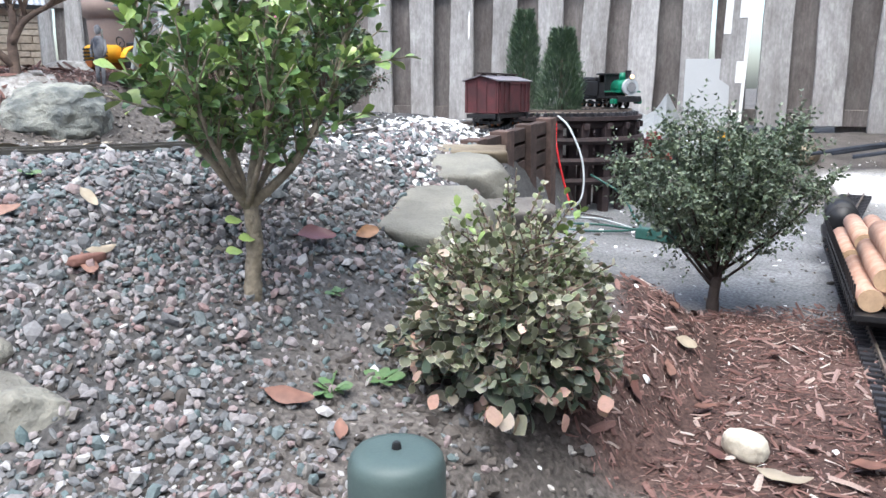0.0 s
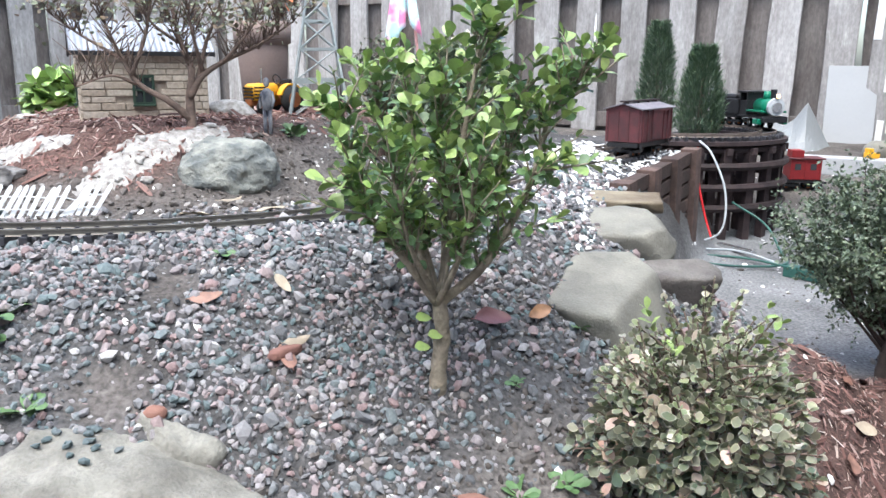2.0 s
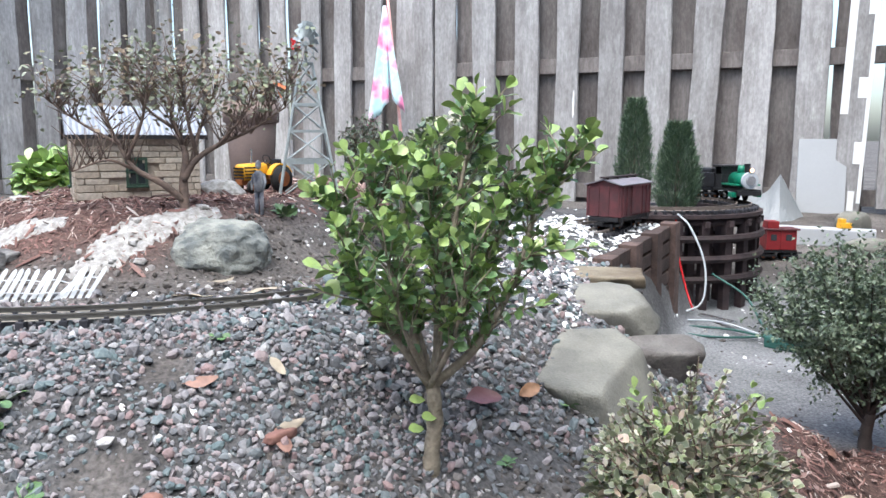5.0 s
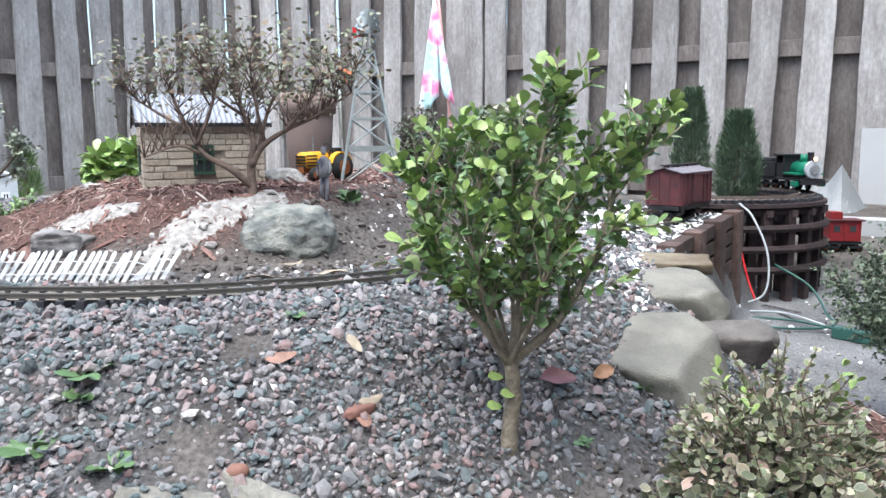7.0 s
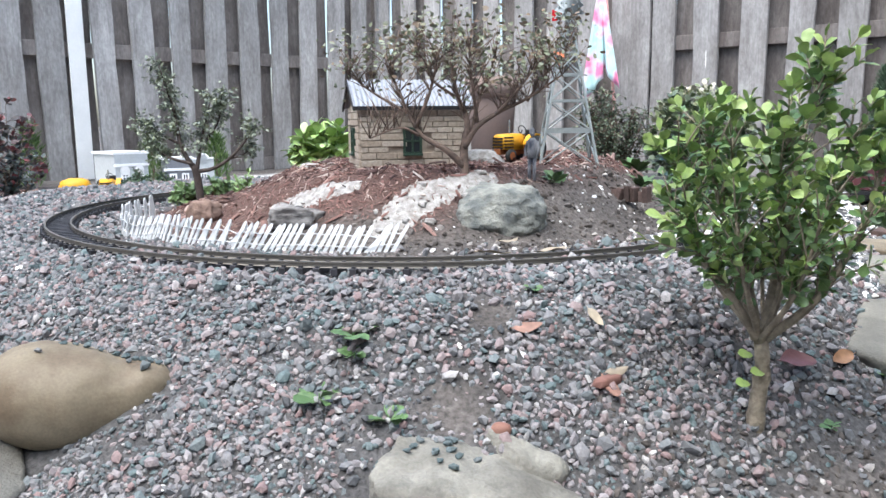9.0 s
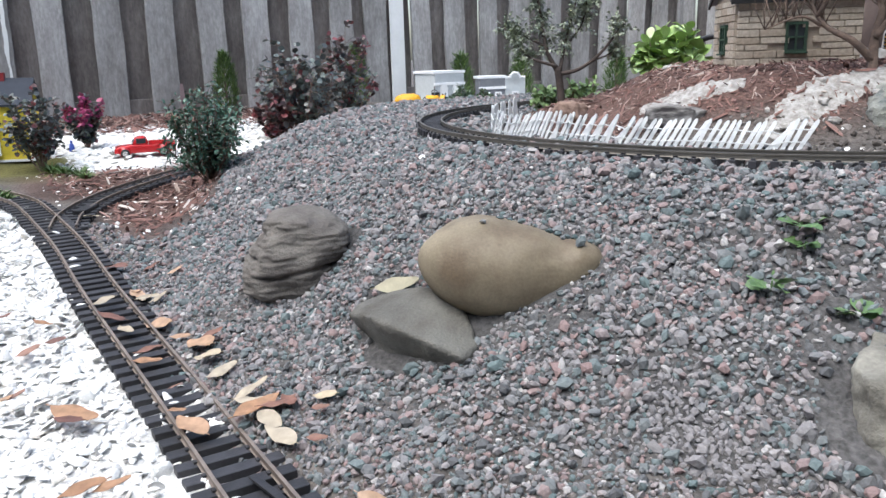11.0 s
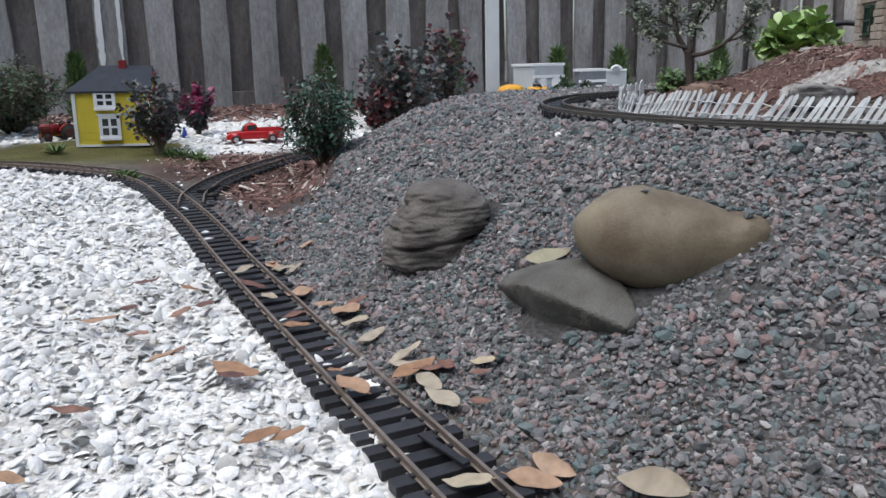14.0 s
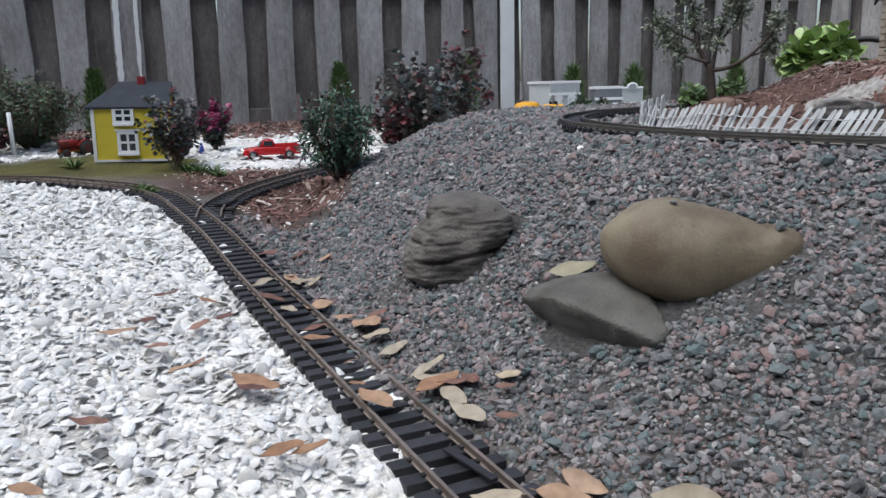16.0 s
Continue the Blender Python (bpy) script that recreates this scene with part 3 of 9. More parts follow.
def faceted_rock(place, az, corners, seed, mat, label, rough=0.004, worn=5, ledge=()):
    """A broken block: the hull of its corners (right, back, height) with worn edges and a gritty face, and a ledge grown onto it. az: heading of its right side."""
    bm = bmesh.new()
    for block in (corners, ledge):
        if block:
            made = bmesh.ops.convex_hull(bm, input=[bm.verts.new(c) for c in block])
            bmesh.ops.delete(bm, geom=list({g for g in made["geom_interior"] + made["geom_unused"] if isinstance(g, bmesh.types.BMVert)}), context="VERTS")
    bmesh.ops.triangulate(bm, faces=bm.faces[:])
    for _ in range(4):
        long = [e for e in bm.edges if e.calc_length() > 0.007]
        if long:
            bmesh.ops.subdivide_edges(bm, edges=long, cuts=1)
            bmesh.ops.triangulate(bm, faces=[f for f in bm.faces if len(f.verts) > 3])
    for _ in range(worn):
        bmesh.ops.smooth_vert(bm, verts=bm.verts, factor=0.5, use_axis_x=True, use_axis_y=True, use_axis_z=True)
    bm.normal_update()
    off = Vector((seed * 3.1, seed * 1.7, seed))
    for v in bm.verts:
        v.co += v.normal * rough * (noise.fractal(v.co * 22 + off, 1.0, 2.0, 3) + 0.35 * noise.fractal(v.co * 110 + off, 1.0, 2.0, 3))
    ob = new("rock", from_bm("rock", bm, mat, True))
    ob.matrix_world = Matrix.Translation(place) @ pose(0, 0, 0, 0, 0, az)
    return tagged(ob, label, "rock")


def smooth_stone(place, az, stations, seed, mat, label, rough=0.0025):
    """A water-worn stone drawn out along its length: stations of (along, top, bottom, half breadth), heights above place."""
    fine, seg = bend([(a, t, b) for a, t, b, w in stations], 7), 44
    wide = [p.x for p in bend([(w, 0, 0) for a, t, b, w in stations], 7)]
    bm, rings = bmesh.new(), []
    off = Vector((seed * 1.3, seed, 0))
    for p, w in zip(fine, wide):
        mid, half = (p.y + p.z) / 2, max((p.y - p.z) / 2, 0.0004)
        ring = []
        for k in range(seg):
            a = k * math.tau / seg
            q = Vector((p.x, max(w, 0.0004) * math.copysign(abs(math.cos(a)) ** 0.88, math.cos(a)), mid + half * math.copysign(abs(math.sin(a)) ** 0.92, math.sin(a))))
            d = Vector((0, math.cos(a), math.sin(a)))
            q += d * min(1.0, half / 0.02) * (rough * noise.fractal(q * 24 + off, 1.0, 2.0, 4) + 0.25 * rough * noise.fractal(q * 140 + off, 1.0, 2.0, 2))
            ring.append(bm.verts.new(q))
        rings.append(ring)
    for a, b in zip(rings, rings[1:]):
        for k in range(seg):
            bm.faces.new((a[k], a[(k + 1) % seg], b[(k + 1) % seg], b[k]))
    bm.faces.new(rings[0][::-1]), bm.faces.new(rings[-1])
    bmesh.ops.recalc_face_normals(bm, faces=bm.faces)
    ob = new("rock", from_bm("rock", bm, mat, True))
    ob.matrix_world = Matrix.Translation(place) @ pose(0, 0, 0, 0, 0, az)
    return tagged(ob, label, "rock")


def layered_rock(place, az, levels, beds, seed, mat, label):
    """A stone of thin beds. levels: (height, shift, half length, half depth); beds: heights of the seams between them."""
    bm, rings, seg, n = bmesh.new(), [], 96, 84
    hs = [v[0] for v in levels]
    off = Vector((seed, seed * 2.3, 0))
    for i in range(n + 1):
        z = hs[0] + (hs[-1] - hs[0]) * i / n
        sh, rx, ry = (float(np.interp(z, hs, [v[k] for v in levels])) for k in (1, 2, 3))
        ring = []
        for k in range(seg):
            a = k * math.tau / seg
            c, d = math.cos(a), math.sin(a)
            u = Vector((math.copysign(abs(c) ** 0.72, c), math.copysign(abs(d) ** 0.72, d), 0))
            q = Vector((sh + rx * u.x, ry * u.y, z))
            seam_z = z + 0.007 * noise.fractal(Vector((q.x * 16, q.y * 16, seed)), 1.0, 2.0, 3) - 0.12 * q.x
            cut_in = max(max(0.0, 1 - abs(seam_z - b) / wd) * dp * (0.45 + 1.5 * noise.noise(Vector((q.x * 17, q.y * 17, b * 90)))) for b, wd, dp in beds)
            bulge = 0.008 * noise.fractal(q * 22 + off, 1.0, 2.0, 4) + 0.0022 * noise.fractal(Vector((q.x * 40, q.y * 40, q.z * 210)) + off, 1.0, 2.0, 3)
            q += u.normalized() * (bulge - max(0.0, cut_in))
            q.z += 0.004 * noise.noise(Vector((q.x * 18, q.y * 18, 5.0 + seed)))
            ring.append(bm.verts.new(q))
        rings.append(ring)
    for a, b in zip(rings, rings[1:]):
        for k in range(seg):
            bm.faces.new((a[k], a[(k + 1) % seg], b[(k + 1) % seg], b[k]))
    bm.faces.new(rings[0][::-1]), bm.faces.new(rings[-1])
    ob = new("rock", from_bm("rock", bm, mat, True))
    ob.matrix_world = Matrix.Translation(place) @ pose(0, 0, 0, 0, 0, az)
    return tagged(ob, label, "rock")


oval = smooth_stone((-1.075, 0.285, 0), 40, ((-0.13, 0.172, 0.168, 0.001), (-0.125, 0.185, 0.152, 0.024), (-0.114, 0.196, 0.136, 0.04), (-0.093, 0.2125, 0.117, 0.058), (-0.06, 0.2195, 0.104, 0.069), (-0.031, 0.217, 0.1, 0.069), (-0.002, 0.212, 0.1, 0.063),
                    (0.023, 0.206, 0.105, 0.05), (0.05, 0.196, 0.12, 0.038), (0.072, 0.1945, 0.135, 0.032), (0.087, 0.188, 0.15, 0.022), (0.094, 0.179, 0.166, 0.009), (0.0965, 0.174, 0.172, 0.001)), 3, M_TAN,
                    "smooth tan oval stone with a tapering end on the gravel slope")
faceted_rock((-1.13, 0.15, 0), 0, ((-0.106, -0.028, 0.092), (-0.1, -0.014, 0.105), (-0.002, -0.046, 0.119), (0.066, -0.012, 0.103), (0.104, 0.012, 0.09), (0.092, 0.04, 0.094), (0.021, 0.068, 0.118), (-0.025, 0.066, 0.135), (-0.085, 0.03, 0.124),
              (-0.078, -0.008, 0.05), (0.0, -0.012, 0.045), (0.07, 0.016, 0.045), (0.09, 0.035, 0.04), (-0.02, 0.05, 0.04)), 5, M_DARK, "dark grey wedge-shaped stone lying low on the gravel", 0.0035, 3)
layered_rock((-1.437, 0.148, 0.004), 62, ((0.045, -0.012, 0.036, 0.04), (0.066, -0.016, 0.05, 0.052), (0.08, -0.02, 0.066, 0.064), (0.112, -0.012, 0.071, 0.068), (0.137, 0.002, 0.073, 0.066), (0.165, 0.013, 0.062, 0.058), (0.183, 0.004, 0.05, 0.046), (0.193, -0.004, 0.032, 0.03), (0.197, -0.006, 0.006, 0.008)),
             ((0.112, 0.0045, 0.016), (0.136, 0.004, 0.012), (0.154, 0.003, 0.003), (0.172, 0.003, 0.003)), 8, M_STRIPE, "grey-brown layered stone with ridges on the gravel slope")
slab = faceted_rock((-0.625, 0.425, 0), 42, ((-0.07, 0.078, 0.143), (0.02, 0.075, 0.134), (-0.104, 0.02, 0.132), (-0.097, -0.008, 0.128), (-0.073, -0.018, 0.126), (-0.024, -0.026, 0.124), (0.026, -0.027, 0.122), (0.048, -0.032, 0.112), (0.076, -0.04, 0.098), (0.06, 0.0, 0.108), (0.108, -0.002, 0.094),
                     (0.15, -0.02, 0.082), (-0.1, 0.0, 0.05), (-0.092, -0.034, 0.045), (-0.02, -0.05, 0.035), (0.05, -0.06, 0.03), (0.11, -0.06, 0.035), (0.152, -0.03, 0.04), (0.1, 0.03, 0.06), (0.0, 0.07, 0.08)), 12, M_SLAB, "pale flat slab stone half buried in the gravel", 0.0065, 2,
                    ((0.018, 0.08, 0.15), (0.034, 0.068, 0.149), (0.066, 0.048, 0.134), (0.056, 0.028, 0.128), (0.1, 0.041, 0.12), (0.088, 0.026, 0.113), (0.0, 0.06, 0.1), (0.045, 0.022, 0.09), (0.09, 0.03, 0.085), (0.03, 0.07, 0.09)))
rock("boulder", (-1.01, 1.043, 0.296), (0.178, 0.15, 0.115), 40, 21, M_GREEN, "grey-green lichened boulder on the slope of the mulch hill", boxy=0.85, rough=0.16, detail=5)


faceted_rock((-0.34, 1.05, 0), 0, ((-0.07, -0.086, 0.168), (-0.035, -0.097, 0.162), (0.017, -0.082, 0.156), (0.042, 0.09, 0.184), (-0.005, 0.125, 0.202), (-0.078, 0.082, 0.204), (0.046, -0.066, 0.10), (0.07, 0.04, 0.105), (0.062, 0.115, 0.118),
              (0.0, -0.072, 0.09), (-0.05, -0.055, 0.1), (-0.05, -0.03, 0.07), (0.03, -0.05, 0.06), (0.06, 0.1, 0.06), (-0.06, 0.08, 0.08)), 30, M_ROCK, "pale angular sandstone block at the edge of the gravel", 0.002, 2)
faceted_rock((-0.36, 1.34, 0), 26.6, ((-0.16, 0.06, 0.23), (-0.02, 0.07, 0.236), (0.022, 0.055, 0.23), (-0.15, -0.05, 0.203), (-0.02, -0.062, 0.203), (0.026, -0.035, 0.212), (0.064, 0.0, 0.18), (0.062, 0.025, 0.165), (0.05, -0.032, 0.165), (0.03, -0.052, 0.152),
              (-0.15, -0.03, 0.165), (0.0, -0.034, 0.142), (0.03, -0.03, 0.138), (0.05, 0.04, 0.12), (-0.14, 0.06, 0.12)), 34, M_ROCK, "smooth grey-buff sandstone with a rounded nose", 0.003, 5)
faceted_rock((-0.265, 1.27, 0), 26.6, ((-0.075, 0.04, 0.166), (0.03, 0.045, 0.168), (0.058, 0.02, 0.155), (-0.078, -0.028, 0.152), (0.02, -0.032, 0.15), (0.05, -0.01, 0.145), (-0.06, -0.008, 0.09), (0.0, -0.014, 0.09), (0.03, 0.008, 0.09), (-0.06, 0.04, 0.08), (0.03, 0.04, 0.08)), 37,
             M_STRIPE, "brown-grey low stone wedged between larger stones", 0.003, 4)
faceted_rock((-0.436, 1.505, 0), 24, ((-0.075, -0.03, 0.232), (0.07, -0.04, 0.226), (0.08, 0.03, 0.236), (-0.07, 0.05, 0.238), (0.02, -0.05, 0.228), (-0.07, -0.03, 0.205), (0.075, -0.035, 0.203), (0.08, 0.03, 0.205), (-0.07, 0.05, 0.205)), 41, M_TAN, "thin flat tan stone on top of the retaining stones", 0.002, 3)
rock("rock", (0.073, 0.90, -0.052), (0.055, 0.04, 0.034), 140, 44, material("cream_stone", (0.58, 0.54, 0.45), 0.8, 0.2, 60, 260, 0.5, hue=(0.42, 0.38, 0.31)), "small white stone lying on the bark mulch", boxy=0.8, rough=0.08)


def chalk_crust(label, line, widths, seed):
    """A crumbling white crust that lies along a line down the hill: ragged edges, gritty top."""
    mid = bend([(x, y, 0) for x, y in line], 22)
    n, m = len(mid), 25
    bm, rows = bmesh.new(), []
    for i, p in enumerate(mid):
        a, b = mid[max(i - 1, 0)], mid[min(i + 1, n - 1)]
        d = (b - a).normalized()
        side = Vector((-d.y, d.x, 0))
        w = float(np.interp(i / (n - 1), np.linspace(0, 1, len(widths)), widths))
        row = []
        for j in range(m):
            v = 2 * j / (m - 1) - 1
            ragged = 1 + 0.35 * noise.fractal(Vector((i * 0.22, 9 * (v > 0), seed)), 1.0, 2.0, 4)
            q = p + side * v * w * ragged
            edge = max(0.0, 1 - abs(v) ** 3)
            g = noise.fractal(Vector((q.x * 80, q.y * 80, seed)), 0.8, 2.0, 5)
            lift = -0.006 + edge * (0.009 + 0.002 * g) if 0 < i < n - 1 else -0.006
            row.append(bm.verts.new(on_ground(q.x, q.y, lift)))
        rows.append(row)
    for a, b in zip(rows, rows[1:]):
        for k in range(m - 1):
            bm.faces.new((a[k], a[k + 1], b[k + 1], b[k]))
    ob = new("white_rock", from_bm("white_rock", bm, M_WHITEROCK, True))
    tagged(ob, label, "rock")


chalk_crust("crumbling white chalky rock in a streak down the mulch hill", ((-1.145, 0.845), (-1.135, 0.90), (-1.12, 0.955), (-1.085, 1.02), (-1.05, 1.095)), (0.034, 0.044, 0.05, 0.04, 0.02), 3)
chalk_crust("white chalky crust over a charred piece of bark", ((-1.42, 0.85), (-1.37, 0.87), (-1.32, 0.895), (-1.25, 0.935)), (0.016, 0.034, 0.038, 0.02), 5)
streak_rng = random.Random(5)
for k in range(8):
    u = k / 7
    x, y = -1.15 + 0.1 * u + streak_rng.uniform(-0.045, 0.045), 0.855 + 0.23 * u + streak_rng.uniform(-0.015, 0.015)
    w = streak_rng.uniform(0.014, 0.028)
    rock("white_rock", on_ground(x, y, 0.0), (w, w * 0.75, 0.012), streak_rng.uniform(0, 180), 51 + k, M_WHITEROCK, "crumb of white rock in a streak down the mulch hill", boxy=0.75, rough=0.4, detail=3)
for x, y, s, sd in ((-1.52, 1.05, 0.05, 57),):
    rock("white_rock", on_ground(x, y, -0.006), (s, s * 0.55, 0.03), sd * 11, sd, M_WHITEROCK, "small white rock half sunk in the mulch", boxy=0.8, rough=0.2)
rock("rock", on_ground(-1.318, 0.822, 0.006), (0.1, 0.06, 0.055), 35, 60, material("charred_bark", (0.04, 0.036, 0.036), 0.9, 0.4, 30, 200, 0.8, hue=(0.3, 0.29, 0.28), stretch=(0.7, 0.7, 2.2)), "blackened piece of bark crusted with white", boxy=0.7, rough=0.3, detail=4)
rock("rock", on_ground(-1.56, 0.80, 0.008), (0.068, 0.05, 0.045), 20, 61, material("red_brown_stone", (0.24, 0.165, 0.13), 0.9, 0.3, 40, 260, 0.8, hue=(0.15, 0.1, 0.08)), "small brown stone in the mulch beside a tree", boxy=0.7, rough=0.26, detail=4)
rock("pebble", on_ground(-0.65, 0.505, 0.006), (0.022, 0.019, 0.016), 20, 62, material("red_pebble", (0.23, 0.115, 0.085), 0.7, 0.15), "rounded rust-red pebble on the gravel", boxy=0.9)


# ---- loose stones, shells and bark ----
def stone_shapes(count, seed):
    rng = np.random.RandomState(seed)
    bm = bmesh.new()
    bmesh.ops.create_icosphere(bm, subdivisions=1, radius=1.0)
    v = np.array([x.co[:] for x in bm.verts])
    f = np.array([[x.index for x in fc.verts] for fc in bm.faces])
    bm.free()
    out = []
    for _ in range(count):
        w = v * (1 + rng.uniform(-0.3, 0.3, (len(v), 1)))
        for _ in range(5):
            n = rng.normal(size=3)
            n /= np.linalg.norm(n)
            over = np.clip(w @ n - rng.uniform(0.4, 0.7), 0, None)
            w = w - over[:, None] * n
        out.append((w * np.array([1, rng.uniform(0.65, 0.95), rng.uniform(0.45, 0.75)]), f))
    return out


def shell_shapes(count, seed):
    """Cupped, thin fragments of shell with a thickness."""
    rng = np.random.RandomState(seed)
    out = []
    for _ in range(count):
        n, asp, cup = 8, rng.uniform(0.5, 0.85), rng.uniform(0.14, 0.36)
        a = np.linspace(0, math.tau, n, endpoint=False)
        rr = 1 + rng.uniform(-0.26, 0.1, n)
        rim = np.stack([rr * np.cos(a), asp * rr * np.sin(a), np.full(n, 0.0)], 1)
        mid = np.stack([0.55 * np.cos(a), 0.55 * asp * np.sin(a), np.full(n, cup * 0.72)], 1)
        v = np.concatenate([rim, mid, [[0, 0, cup]], rim - [0, 0, 0.06], [[0, 0, cup - 0.05]]])
        f = []
        for k in range(n):
            j = (k + 1) % n
            f += [(k, j, n + j), (k, n + j, n + k), (n + k, n + j, 2 * n), (2 * n + 1 + k, 2 * n + 1 + j, j), (2 * n + 1 + k, j, k)]
            if k % 2 == 0:
                f.append((2 * n + 1 + (k + 2) % n, 2 * n + 1 + k, 3 * n + 1))
        out.append((v, np.array(f)))
    return out


def chip_shapes(count, seed):
    """Splinters of bark: long, flat, broken at the ends."""
    rng = np.random.RandomState(seed)
    out = []
    for _ in range(count):
        w, t = rng.uniform(0.14, 0.4), rng.uniform(0.06, 0.16)
        xs = np.array([-1, 0.1, 1.0])
        v, lift = [], rng.uniform(-0.12, 0.12, 3)
        for i, x in enumerate(xs):
            ww = w * rng.uniform(0.35 if i != 1 else 0.8, 1.0)
            v += [(x, -ww, lift[i]), (x, ww, lift[i] + rng.uniform(-0.05, 0.05)), (x + rng.uniform(-0.1, 0.1), ww * 0.3, lift[i] + t)]
        f = [(0, 1, 2), (6, 8, 7)]
        for i in range(2):
            for k in range(3):
                a, b = 3 * i + k, 3 * i + (k + 1) % 3
                f += [(a, a + 3, b + 3), (a, b + 3, b)]
        out.append((np.array(v), np.array(f)))
    return out


def turns(yaw, tx, ty):
    """Turn matrices: yaw round z, then tilts."""
    c, s = np.cos, np.sin
    rz = np.zeros((len(yaw), 3, 3))
    rz[:, 0, 0], rz[:, 0, 1], rz[:, 1, 0], rz[:, 1, 1], rz[:, 2, 2] = c(yaw), -s(yaw), s(yaw), c(yaw), 1
    rx = np.zeros_like(rz)
    rx[:, 0, 0], rx[:, 1, 1], rx[:, 1, 2], rx[:, 2, 1], rx[:, 2, 2] = 1, c(tx), -s(tx), s(tx), c(tx)
    ry = np.zeros_like(rz)
    ry[:, 1, 1], ry[:, 0, 0], ry[:, 0, 2], ry[:, 2, 0], ry[:, 2, 2] = 1, c(ty), s(ty), -s(ty), c(ty)
    return rx @ ry @ rz


def slope_tilt(x, y):
    e = 0.01
    return (ground_z(x, y + e) - ground_z(x, y - e)) / (2 * e), -(ground_z(x + e, y) - ground_z(x - e, y)) / (2 * e)


def strew(name, piece, shapes, x, y, size, mat, near, reach, label, category, tilt=0.5, sink=0.2, seed=0, limit=260, squash=1.0):
    """Loose pieces at x, y on the ground: those in the stretch round near as parts of their own, the rest in one mesh."""
    rng = np.random.RandomState(seed)
    n = len(x)
    z = ground_z(x, y) + size * rng.uniform(-sink, sink * 1.3, n)
    gx, gy = slope_tilt(x, y)
    rot = turns(rng.uniform(0, math.tau, n), np.arctan(gx) + rng.normal(0, tilt, n), np.arctan(gy) + rng.normal(0, tilt, n))
    which = rng.randint(0, len(shapes), n)
    place = np.stack([x, y, z], 1)
    own = np.flatnonzero(np.hypot(x - near[0], y - near[1]) < reach)[:limit]
    mask = np.ones(n, bool)
    mask[own] = False
    vs, fs, base = [], [], 0
    for k, (v, f) in enumerate(shapes):
        i = np.flatnonzero((which == k) & mask)
        if not len(i):
            continue
        w = np.einsum("nij,vj->nvi", rot[i] * size[i, None, None], v * [1, 1, squash]) + place[i, None, :]
        vs.append(w.reshape(-1, 3))
        fs.append((f[None] + (np.arange(len(i)) * len(v))[:, None, None]).reshape(-1, 3) + base)
        base += len(i) * len(v)
    v, f = np.concatenate(vs), np.concatenate(fs)
    me = bpy.data.meshes.new(name)
    me.vertices.add(len(v)), me.loops.add(f.size), me.polygons.add(len(f))
    me.vertices.foreach_set("co", v.ravel().astype(np.float32))
    me.loops.foreach_set("vertex_index", f.ravel().astype(np.int32))
    me.polygons.foreach_set("loop_start", np.arange(0, f.size, 3, dtype=np.int32))
    me.update(calc_edges=True)
    me.shade_flat()
    me.materials.append(mat)
    root = tagged(new(name, me), label, category, kind="stuff")
    alone = [mesh_of(piece, s[0] * [1, 1, squash], s[1], mat) for s in shapes]
    for i in own:
        ob = part(piece, alone[which[i]], None, root)
        ob.matrix_basis = Matrix.Translation(place[i]) @ Matrix((rot[i] * size[i]).tolist()).to_4x4()
    return root


def jitter_grid(x0, x1, y0, y1, pitch, seed):
    rng = np.random.RandomState(seed)
    gx, gy = np.meshgrid(np.arange(x0, x1, pitch), np.arange(y0, y1, pitch))
    x, y = gx.ravel() + rng.uniform(-0.5, 0.5, gx.size) * pitch, gy.ravel() + rng.uniform(-0.5, 0.5, gx.size) * pitch
    return x, y, rng


